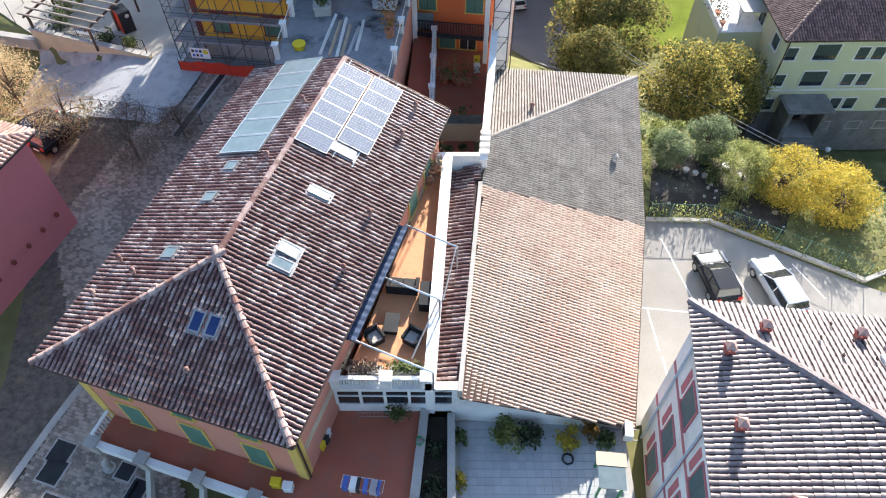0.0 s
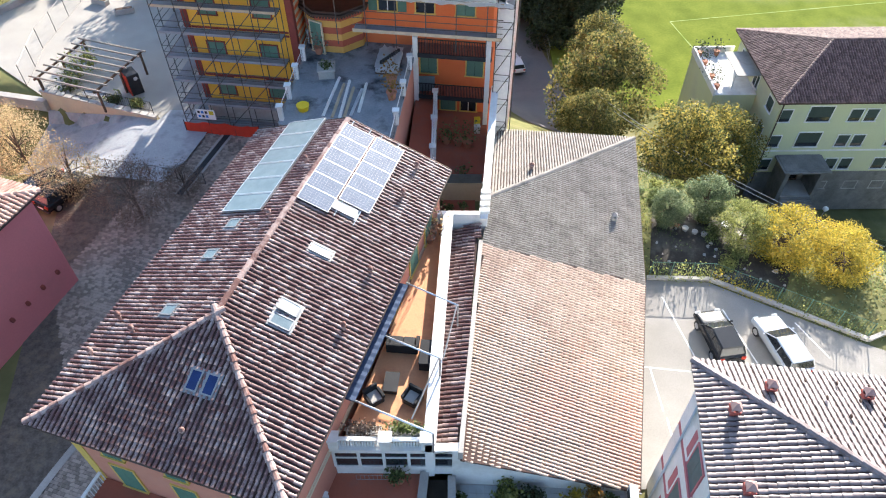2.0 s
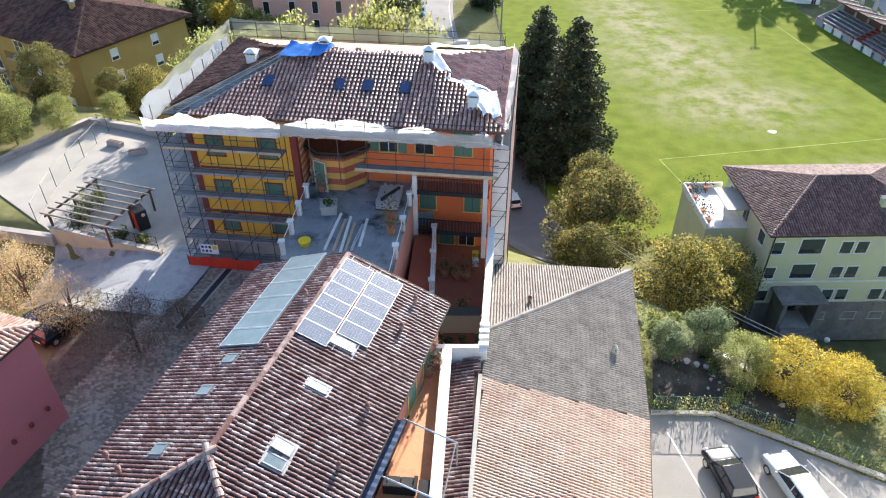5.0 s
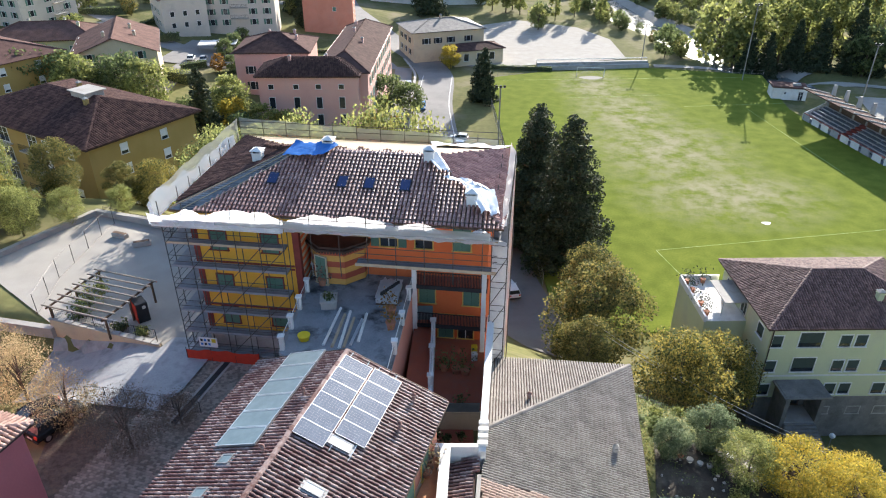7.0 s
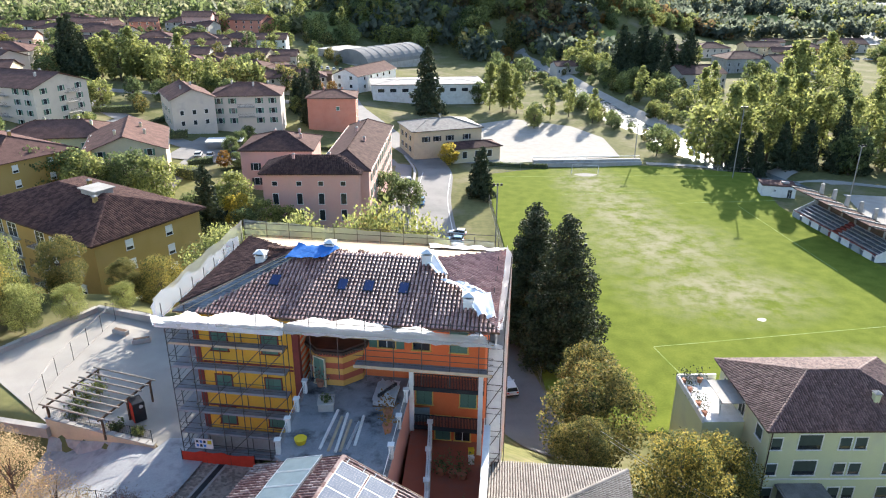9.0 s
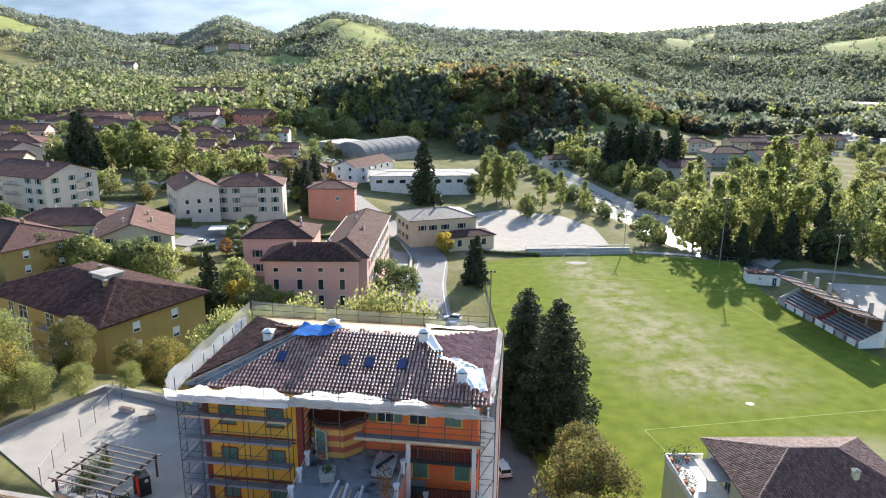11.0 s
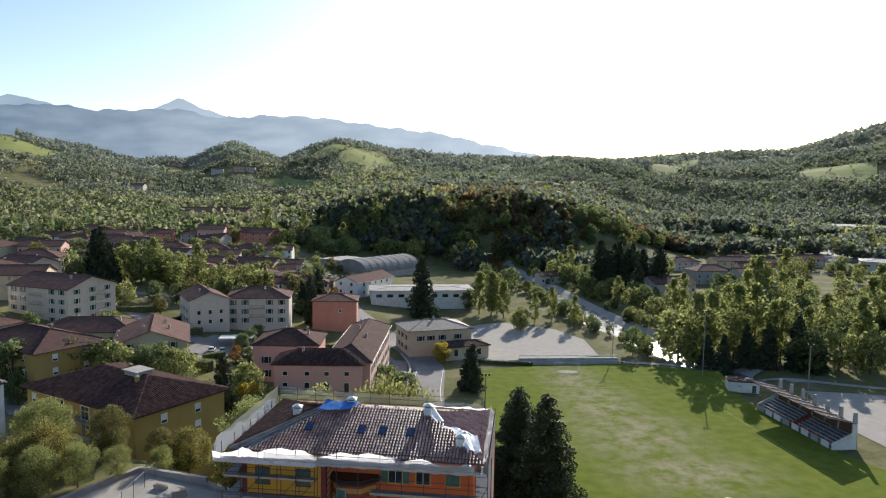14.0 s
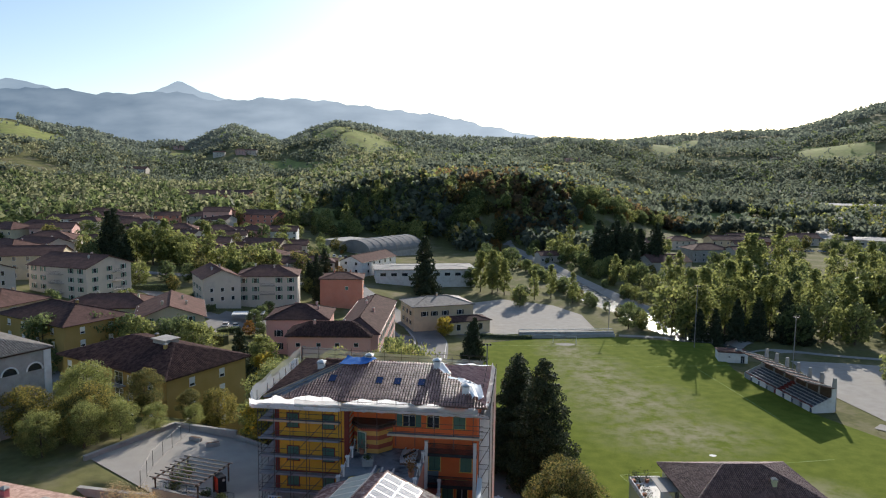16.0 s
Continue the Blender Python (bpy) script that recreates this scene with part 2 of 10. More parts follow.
# ---------------------------------------------------------------- building helpers
def link_mesh(name, me, material, parent=None):
    ob = new(name, me)
    if material is not None:
        me.materials.append(material)
    if parent is not None:
        ob.parent = parent
    return ob


def part(name, bm, material, parent, label="", kind=""):
    me = bpy.data.meshes.new(name)
    bm.to_mesh(me)
    bm.free()
    return tagged(link_mesh(name, me, material, parent), label, kind=kind)


def pydata(name, verts, faces, material, parent=None, label="", category="", kind="", smooth=False):
    me = bpy.data.meshes.new(name)
    me.from_pydata(verts, [], faces)
    me.update()
    if smooth:
        me.polygons.foreach_set("use_smooth", [True] * len(me.polygons))
    return tagged(link_mesh(name, me, material, parent), label, category, kind=kind)


def thing(name, label, category, x=0.0, y=0.0, z=0.0, rz=0.0, group="", kind=""):
    ob = new(name)
    ob.empty_display_size = 0.2
    ob.matrix_world = pose(x, y, z, 0, 0, rz)
    return tagged(ob, label, category, group, kind)


def box(bm, x0, x1, y0, y1, z0, z1, bevel=0.0):
    r = bmesh.ops.create_cube(bm, size=1.0)
    bmesh.ops.transform(bm, verts=r["verts"], matrix=Matrix.LocRotScale(((x0 + x1) / 2, (y0 + y1) / 2, (z0 + z1) / 2), None, (x1 - x0, y1 - y0, z1 - z0)))
    if bevel:
        es = list({e for v in r["verts"] for e in v.link_edges})
        bmesh.ops.bevel(bm, geom=es, offset=bevel, segments=1, affect="EDGES", profile=0.5)
    return r["verts"]


def boxes(*args, bevel=0.0):
    bm = bmesh.new()
    for a in args:
        box(bm, *a, bevel=bevel)
    return bm


def rod(bm, a, b, r=0.03, n=6, r2=None):
    a, b = Vector(a), Vector(b)
    d = b - a
    res = bmesh.ops.create_cone(bm, cap_ends=True, segments=n, radius1=r, radius2=r if r2 is None else r2, depth=d.length)
    bmesh.ops.transform(bm, verts=res["verts"], matrix=Matrix.Translation((a + b) / 2) @ d.to_track_quat("Z", "Y").to_matrix().to_4x4())


def tube(bm, pts, r=0.02, n=5):
    """One unbroken round tube through a line of points."""
    pts = [Vector(q) for q in pts]
    rings = []
    for i, q in enumerate(pts):
        d = (pts[min(i + 1, len(pts) - 1)] - pts[max(i - 1, 0)]).normalized()
        m = d.to_track_quat("Z", "Y").to_matrix()
        rings.append([bm.verts.new(q + m @ Vector((r * math.cos(6.2832 * k / n), r * math.sin(6.2832 * k / n), 0))) for k in range(n)])
    for a, b in zip(rings[:-1], rings[1:]):
        for k in range(n):
            bm.faces.new((a[k], a[(k + 1) % n], b[(k + 1) % n], b[k]))
    bm.faces.new(rings[0][::-1])
    bm.faces.new(rings[-1])


def rods(pairs, r=0.03, n=6):
    bm = bmesh.new()
    for a, b in pairs:
        rod(bm, a, b, r, n)
    return bm


def prism(bm, pts, z0, z1):
    """A closed solid over a plan outline (counter-clockwise), between two heights."""
    lo = [bm.verts.new((x, y, z0)) for x, y in pts]
    hi = [bm.verts.new((x, y, z1)) for x, y in pts]
    n = len(pts)
    bm.faces.new(hi)
    bm.faces.new(lo[::-1])
    for i in range(n):
        j = (i + 1) % n
        bm.faces.new((lo[i], lo[j], hi[j], hi[i]))


def slab(pts3, thick):
    """A roof deck: a planar polygon given a thickness downwards."""
    bm = bmesh.new()
    hi = [bm.verts.new(p) for p in pts3]
    lo = [bm.verts.new((p[0], p[1], p[2] - thick)) for p in pts3]
    n = len(pts3)
    bm.faces.new(hi)
    bm.faces.new(lo[::-1])
    for i in range(n):
        j = (i + 1) % n
        bm.faces.new((lo[i], lo[j], hi[j], hi[i]))
    bmesh.ops.recalc_face_normals(bm, faces=bm.faces)
    return bm


def inside(poly, px, py):
    res = np.zeros(px.shape, bool)
    n = len(poly)
    for i in range(n):
        x1, y1 = poly[i]
        x2, y2 = poly[(i + 1) % n]
        c = ((y1 > py) != (y2 > py)) & (px < (x2 - x1) * (py - y1) / ((y2 - y1) or 1e-9) + x1)
        res ^= c
    return res




def tile_shape(w, length, r1, r2, flat=0.0, tall=1.05, sides=5):
    """One barrel tile: an arch that tapers up the slope; x across, y up the slope, z out."""
    v = []
    for (yy, r, lift) in ((0.0, r1, 0.035), (length, r2, 0.0)):
        for k in range(sides + 1):
            a = math.pi * (1 - k / sides)
            v.append((math.cos(a) * r, yy, math.sin(a) * r * (tall - flat) + lift))
    f = [(k, k + 1, k + sides + 2, k + sides + 1) for k in range(sides)]
    f.append(tuple(range(sides, -1, -1)))
    return np.array(v), f


def facet_frame(pts3, eave):
    """Origin, along-eave, up-slope and normal axes of a planar roof facet; eave = indices of its eave edge."""
    p = [Vector(q) for q in pts3]
    o = p[eave[0]]
    a = (p[eave[1]] - o).normalized()
    nrm = Vector((0, 0, 0))
    c = sum(p, Vector()) / len(p)
    for i in range(len(p)):
        nrm += (p[i] - c).cross(p[(i + 1) % len(p)] - c)
    nrm.normalize()
    if nrm.z < 0:
        nrm = -nrm
    s = nrm.cross(a).normalized()
    if (c - o).dot(s) < 0:
        s = -s
    return o, a, s, nrm


def tile_roof(name, pts3, eave, material, parent, w=0.24, length=0.36, rnd=0.012, singles=0, seed=1, single_rule=None, flat=0.0, label="", cover=0.43, tall=1.05, sides=5):
    """Covers a planar facet with rows of barrel tiles; 'singles' of them become objects of their own."""
    o, a, s, nrm = facet_frame(pts3, eave)
    poly = [((Vector(q) - o).dot(a), (Vector(q) - o).dot(s)) for q in pts3]
    xs = np.array([q[0] for q in poly])
    ys = np.array([q[1] for q in poly])
    gx, gy = np.meshgrid(np.arange(xs.min() + w / 2, xs.max(), w), np.arange(ys.min() - 0.06, ys.max(), length))
    gx, gy = gx.ravel(), gy.ravel()
    keep = inside(poly, gx, gy + length * 0.5)
    gx, gy = gx[keep], gy[keep]
    rs = np.random.RandomState(seed)
    tv, tf = tile_shape(w, length * 1.16, w * cover, w * cover * 0.84, flat, tall, sides)
    A, S, N = np.array(a), np.array(s), np.array(nrm)
    n = len(gx)
    jx, jy, jz = rs.normal(0, rnd, n), rs.normal(0, rnd * 1.5, n), rs.uniform(0, rnd, n)
    yaw = rs.normal(0, 0.025, n)
    base = np.array(o) + np.outer(gx + jx, A) + np.outer(gy + jy, S) + np.outer(jz + 0.01, N)
    pick = np.zeros(n, bool)
    if singles:
        score = gy if single_rule is None else single_rule(gx, gy)
        pick[np.argsort(score)[:singles]] = True
    lx = tv[None, :, 0] - tv[None, :, 1] * np.sin(yaw)[:, None]
    ly = tv[None, :, 1] + tv[None, :, 0] * np.sin(yaw)[:, None]
    vv = base[:, None, :] + lx[..., None] * A + ly[..., None] * S + np.broadcast_to(tv[None, :, 2, None], lx.shape + (1,)) * N
    rest = vv[~pick]
    k = tv.shape[0]
    faces = [tuple(i * k + q for q in f) for i in range(len(rest)) for f in tf]
    ob = pydata(name, rest.reshape(-1, 3).tolist(), faces, material, parent, label, kind="stuff", smooth=False)
    if singles:
        me = bpy.data.meshes.new("tile")
        me.from_pydata(tv.tolist(), [], tf)
        me.materials.append(material)
        rot = Matrix((a, s, nrm)).transposed().to_4x4()
        for i in np.nonzero(pick)[0]:
            t = new("tile", me)
            t.parent = parent
            t.matrix_basis = Matrix.Translation(base[i].tolist()) @ rot @ Matrix.Rotation(yaw[i], 4, "Z")
    return ob


def ridge_caps(name, a, b, material, parent, r=0.15, step=0.38, seed=3):
    """A row of overlapping ridge tiles from a to b."""
    a, b = Vector(a), Vector(b)
    d = b - a
    ln = d.length
    d.normalize()
    side = d.cross(Vector((0, 0, 1))).normalized()
    up = side.cross(d).normalized()
    rs = random.Random(seed)
    verts, faces = [], []
    i = 0
    while i * step < ln:
        p = a + d * (i * step) + side * rs.uniform(-0.015, 0.015)
        base = len(verts)
        for (yy, rr, lift) in ((0.0, r * 1.08, 0.05), (step * 1.15, r * 0.92, 0.02)):
            for k in range(6):
                an = math.pi * (1 - k / 5)
                verts.append(tuple(p + d * yy + side * (math.cos(an) * rr) + up * (math.sin(an) * rr * 0.8 + lift - 0.03)))
        faces += [tuple(base + q for q in (k, k + 1, k + 7, k + 6)) for k in range(5)]
        faces.append(tuple(base + q for q in (5, 4, 3, 2, 1, 0)))
        i += 1
    return pydata(name, verts, faces, material, parent, kind="stuff")


def hip_points(cx, cy, rz, hx, hy, z0, rise):
    """World corner and ridge points of a hip roof: half sizes hx (long, local x), hy."""
    m = pose(cx, cy, 0, 0, 0, rz)
    w = lambda x, y, z: tuple(m @ Vector((x, y, z)))
    L = max(hx - hy, 0.0)
    return [w(-hx, -hy, z0), w(hx, -hy, z0), w(hx, hy, z0), w(-hx, hy, z0), w(-L, 0, z0 + rise), w(L, 0, z0 + rise)]


def np_quads(name, v, material, parent=None, label="", category="", kind=""):
    """A mesh of loose quads from an array of shape (n, 4, 3)."""
    v = np.asarray(v, np.float32)
    n = len(v)
    me = bpy.data.meshes.new(name)
    me.vertices.add(n * 4)
    me.vertices.foreach_set("co", v.reshape(-1))
    me.loops.add(n * 4)
    me.loops.foreach_set("vertex_index", np.arange(n * 4, dtype=np.int32))
    me.polygons.add(n)
    me.polygons.foreach_set("loop_start", np.arange(0, n * 4, 4, dtype=np.int32))
    me.update(calc_edges=True)
    return tagged(link_mesh(name, me, material, parent), label, category, kind=kind)


W_CACHE = {}


def win_mesh(key, make, material):
    if key not in W_CACHE:
        bm = make()
        me = bpy.data.meshes.new(key[0])
        bm.to_mesh(me)
        bm.free()
        me.materials.append(material)
        W_CACHE[key] = me
    return W_CACHE[key]


def louvre(bm, x0, x1, z0, z1, y, depth, k):
    """A ribbed panel in one piece: a saw-tooth profile drawn across."""
    prof = [(y + depth, z0), (y, z0)]
    for i in range(k):
        za, zb = z0 + (z1 - z0) * i / k, z0 + (z1 - z0) * (i + 1) / k
        prof += [(y + depth * 0.15, za + (zb - za) * 0.15), (y + depth * 0.75, zb - 0.004), (y, zb)] if i < k - 1 else [(y + depth * 0.4, zb)]
    prof.append((y + depth, z1))
    L = [bm.verts.new((x0, q[0], q[1])) for q in prof]
    R = [bm.verts.new((x1, q[0], q[1])) for q in prof]
    n = len(prof)
    for i in range(n):
        j = (i + 1) % n
        bm.faces.new((L[i], L[j], R[j], R[i]))
    bm.faces.new(L[::-1])
    bm.faces.new(R)
    bmesh.ops.recalc_face_normals(bm, faces=bm.faces)


def shutter_bm(w, h):
    bm = bmesh.new()
    louvre(bm, 0.012, w - 0.012, 0, h, -0.045, 0.045, max(4, int(h / 0.14)))
    return bm


def roller_bm(w, h):
    bm = bmesh.new()
    louvre(bm, -w / 2, w / 2, h * 0.3, h, -0.055, 0.043, 10)
    return bm


def window(parent, x, y, z, rz, w=1.0, h=1.4, kind="plain", frame_m=None, leaf_m=None, label="", simple=False):
    """A window (or door) on a wall: (x, y, z) is the middle of its sill, rz turns it from facing -y."""
    frame_m, leaf_m = frame_m or M_WHITE, leaf_m or M_SHUTTER
    fr = 0.09
    if kind == "lite":
        def lite():
            b = boxes((-w / 2 - fr, -w / 2, -0.07, 0.05, 0, h), (w / 2, w / 2 + fr, -0.07, 0.05, 0, h), (-w / 2 - fr, w / 2 + fr, -0.07, 0.05, h, h + fr), (-w / 2 - fr - 0.05, w / 2 + fr + 0.05, -0.14, 0.05, -0.07, 0))
            k = len(b.faces)
            box(b, -w / 2, w / 2, -0.012, 0.04, 0, h)
            b.faces.ensure_lookup_table()
            for f in b.faces[k:]:
                f.material_index = 1
            return b
        me = win_mesh(("lite", w, h, frame_m.name), lite, frame_m)
        if len(me.materials) < 2:
            me.materials.append(M_GLASS_D)
        ob = new("window", me)
        ob.parent = parent
        ob.matrix_basis = pose(x, y, z, 0, 0, rz)
        return ob
    me = win_mesh(("window", w, h, frame_m.name), lambda: boxes((-w / 2 - fr, -w / 2, -0.07, 0.05, 0, h), (w / 2, w / 2 + fr, -0.07, 0.05, 0, h),
                  (-w / 2 - fr, w / 2 + fr, -0.07, 0.05, h, h + fr), (-w / 2 - fr - 0.05, w / 2 + fr + 0.05, -0.14, 0.05, -0.07, 0)), frame_m)
    ob = new("window", me)
    ob.parent = parent
    ob.matrix_basis = pose(x, y, z, 0, 0, rz)
    if label:
        tagged(ob, label)
    pm = win_mesh(("pane", w, h), lambda: boxes((-w / 2, w / 2, -0.012, 0.04, 0, h)), M_GLASS_D)
    pane = new("pane", pm)
    pane.parent = ob
    if kind in ("plain", "open") and not simple:
        mm = win_mesh(("mullion", w, h), lambda: boxes((-0.03, 0.03, -0.035, -0.012, 0, h), (-w / 2, w / 2, -0.034, -0.012, h * 0.62, h * 0.62 + 0.04)), M_WHITE)
        mu = new("mullion", mm)
        mu.parent = ob
    if kind == "roller":
        rm = win_mesh(("roller_shutter", w, h, leaf_m.name), lambda: roller_bm(w, h), leaf_m)
        r = new("roller_shutter", rm)
        r.parent = ob
    if kind in ("shut", "open"):
        lm = win_mesh(("shutter", w, h, leaf_m.name), lambda: shutter_bm(w / 2, h), leaf_m)
        for sgn in (-1, 1):
            s = new("shutter", lm)
            s.parent = ob
            if kind == "shut":
                s.matrix_basis = pose(-w / 2 if sgn < 0 else 0.0, -0.03, 0)
            else:
                s.matrix_basis = pose(-w - fr if sgn < 0 else w / 2 + fr, -0.075, 0)
    return ob


def chimney(parent, x, y, z, h=1.0, w=0.5, material=None, cap=None):
    bm = boxes((-w / 2, w / 2, -w / 2, w / 2, -0.5, h), (-w / 2 - 0.05, w / 2 + 0.05, -w / 2 - 0.05, w / 2 + 0.05, h - 0.1, h), bevel=0.015)
    c = part("chimney", bm, material or M_SALMON, parent)
    c.matrix_basis = pose(x, y, z)
    b2 = bmesh.new()
    r = bmesh.ops.create_cone(b2, cap_ends=True, segments=4, radius1=w * 0.95, radius2=w * 0.12, depth=0.22)
    bmesh.ops.transform(b2, verts=r["verts"], matrix=pose(0, 0, h + 0.27, 0, 0, 45))
    for sx in (-1, 1):
        for sy in (-1, 1):
            box(b2, sx * w * 0.4 - 0.04, sx * w * 0.4 + 0.04, sy * w * 0.4 - 0.04, sy * w * 0.4 + 0.04, h, h + 0.17)
    part("cap", b2, cap or M_CEMENT, c)
    return c


def gutter(parent, pts, r=0.07):
    bm = bmesh.new()
    for a, b in zip(pts[:-1], pts[1:]):
        rod(bm, a, b, r, 6)
    return part("gutter", bm, M_COPPER, parent)


def roof_deck(parent, facets, material, thick=0.16, name="roof"):
    bm = bmesh.new()
    for f in facets:
        b2 = slab(f, thick)
        me = bpy.data.meshes.new("tmp")
        b2.to_mesh(me)
        b2.free()
        bm.from_mesh(me)
        bpy.data.meshes.remove(me)
    return part(name, bm, material, parent)


def hip_facets(hx, hy, z0, rise, gable=False):
    p = hip_points(0, 0, 0, hx, hy, z0, rise)
    if gable:
        p[4], p[5] = (-hx, 0, z0 + rise), (hx, 0, z0 + rise)
        return [[p[0], p[1], p[5], p[4]], [p[2], p[3], p[4], p[5]]], p
    return [[p[0], p[1], p[5], p[4]], [p[1], p[2], p[5]], [p[2], p[3], p[4], p[5]], [p[3], p[0], p[4]]], p


def house(name, label, cx, cy, rz, hx, hy, zb, ze, rise, wall_m, roof_m, facades=None, ov=0.6, gable=False, tiles=0.0, chimneys=(), group="", category="house",
          wkind="open", leaf_m=None, simple=True, deep=4.0, band=None, seed=5, balconies=(), low=0.0):
    """A house: facades = {side: (columns, sills, width, height)}; tiles = width of its modelled roof tiles, 0 for none."""
    h = thing(name, label, category, cx, cy, zb, rz, group)
    wx, wy, ht = hx - ov, hy - ov, ze - zb
    wbm = boxes((-wx, wx, -wy, wy, -deep, ht - 0.02))
    if gable:
        for sx in (-wx, wx - 0.3):
            k = wy / hy
            vs = [wbm.verts.new((sx + dx, yy, zz)) for dx in (0, 0.3) for yy, zz in ((-wy, ht - 0.03), (wy, ht - 0.03), (0, ht + rise * k - 0.14))]
            for f in ((2, 1, 0), (3, 4, 5), (0, 1, 4, 3), (1, 2, 5, 4), (2, 0, 3, 5)):
                wbm.faces.new([vs[i] for i in f])
    part("wall", wbm, wall_m, h)
    facets, p = hip_facets(hx, hy, ht, rise, gable)
    roof = roof_deck(h, facets, M_MORTAR if tiles else roof_m)
    if tiles:
        for i, f in enumerate(facets):
            tile_roof("roof_tiles", f, (0, 1), roof_m, roof, w=tiles, length=tiles * 1.45, seed=seed + i, flat=low, rnd=0.012 - 0.012 * low)
    if tiles or not gable:
        caps = [(p[4], p[5])] + ([] if gable else [(p[0], p[4]), (p[3], p[4]), (p[1], p[5]), (p[2], p[5])])
        for a, b in caps:
            if (Vector(a) - Vector(b)).length > 0.2:
                ridge_caps("ridge_tiles", a, b, roof_m, roof, r=0.17)
    elif gable:
        ridge_caps("ridge_tiles", p[4], p[5], roof_m, roof, r=0.17)
    gutter(h, [p[0], p[1]])
    gutter(h, [p[2], p[3]])
    for side, spec in (facades or {}).items():
        cols, sills, w, wh = spec[:4]
        kind = spec[4] if len(spec) > 4 else wkind
        for c in cols:
            for s in sills:
                if side == "s":
                    window(h, c, -wy, s, 0, w, wh, kind, leaf_m=leaf_m, simple=simple)
                elif side == "n":
                    window(h, c, wy, s, 180, w, wh, kind, leaf_m=leaf_m, simple=simple)
                elif side == "e":
                    window(h, wx, c, s, 90, w, wh, kind, leaf_m=leaf_m, simple=simple)
                else:
                    window(h, -wx, c, s, -90, w, wh, kind, leaf_m=leaf_m, simple=simple)
    for (x, y) in chimneys:
        d = min((hy - abs(y)) / hy, (hx - abs(x)) / hy if not gable else 9)
        chimney(h, x, y, ht + rise * d - 0.1, 0.9, 0.55, wall_m)
    for (side, c, sill, w) in balconies:
        b = part("balcony", boxes((-w / 2, w / 2, -1.2, 0, -0.18, 0)), M_CEMENT, h)
        rl = rods([((-w / 2, -1.15, 1), (w / 2, -1.15, 1))] + [((-w / 2 + w * i / 14, -1.15, 0), (-w / 2 + w * i / 14, -1.15, 1)) for i in range(15)], 0.025, 4)
        tagged(part("railing", rl, M_IRON, b), kind="stuff")
        b.matrix_basis = {"s": pose(c, -wy, sill), "w": pose(-wx, c, sill, 0, 0, -90), "e": pose(wx, c, sill, 0, 0, 90), "n": pose(c, wy, sill, 0, 0, 180)}[side]
    if band:
        part("string_course", boxes((-wx - 0.04, wx + 0.04, -wy - 0.04, wy + 0.04, band, band + 0.18)), M_WHITE, h)
    return h

# ---------------------------------------------------------------- the ground, one sheet to the horizon
def smooth(a, b, x):
    t = np.clip((x - a) / (b - a), 0.0, 1.0)
    return t * t * (3 - 2 * t)


PLATEAU = 17.2


RIVER_Y = [165, 190, 213, 241, 263, 305, 341, 384, 471, 551, 700]
RIVER_X = [112, 90, 83, 78, 70, 66, 61, 54, 40, 10, -60]
CREST_AZ = [-60, -32.6, -27, -23.6, -20, -16.6, -13, -8.5, -3.9, 3.1, 10, 14.5, 20.8, 26.7, 32.6, 60]
CREST_UP = [55, 50, 36, 18, 18, 50, 28, 68, 48, 44, 52, 46, 52, 62, 92, 100]


def ground_z(x, y):
    """Height of the ground: the village terrace, the valley floor with its playing field, the river and the hills."""
    x, y = np.asarray(x, float), np.asarray(y, float)
    low = 0.105 * np.clip(-x - 8, 0, 130) * smooth(60, 110, y + np.clip(-x, 0, 60) * 0.3)
    d = (x - 14) * 0.55 + (y - 27) * 0.83
    fall = smooth(5, 38, d)
    north = smooth(72, 100, y)
    z = np.maximum(PLATEAU * (1 - np.maximum(fall, north)), low)
    # garage ramp sinking beside the yard wall
    line = 45.2 - (x + 23.4) * 0.28
    z = z - 2.0 * smooth(-24, -33, x) * smooth(38, 41, y) * (1 - smooth(-0.3, 0.1, y - line)) * smooth(-44, -40, x)
    # river bed
    rx = np.interp(y, RIVER_Y, RIVER_X)
    z = z - 3.2 * np.exp(-((x - rx) / 8.0) ** 4) * smooth(165, 195, y) * (1 - smooth(640, 720, y))
    # wooded bluff and hills
    r = np.hypot(x, y)
    az = np.degrees(np.arctan2(x, np.maximum(y, 1e-3)))
    az = np.where(y < 0, 60.0, az)
    bluff = 40 * smooth(455, 540, y) * np.exp(-((az - 3) / 13.0) ** 4)
    crest = 55 + 1.389 * np.interp(az, CREST_AZ, CREST_UP)
    rise = crest * smooth(520, 1750, r) ** 1.25 * (1 - 0.55 * smooth(1850, 3200, r))
    bumps = 9 * np.sin(x / 95.0 + 1.3) * np.sin(y / 120.0) * smooth(600, 1000, r) + 4 * np.sin(x / 37.0) * np.sin(y / 45.0 + x / 80.0) * smooth(600, 1000, r)
    return np.maximum(z + bluff * (1 - smooth(700, 1500, r)), 0 * z - 4) + rise + bumps


def ground_at(x, y):
    return float(ground_z(x, y))


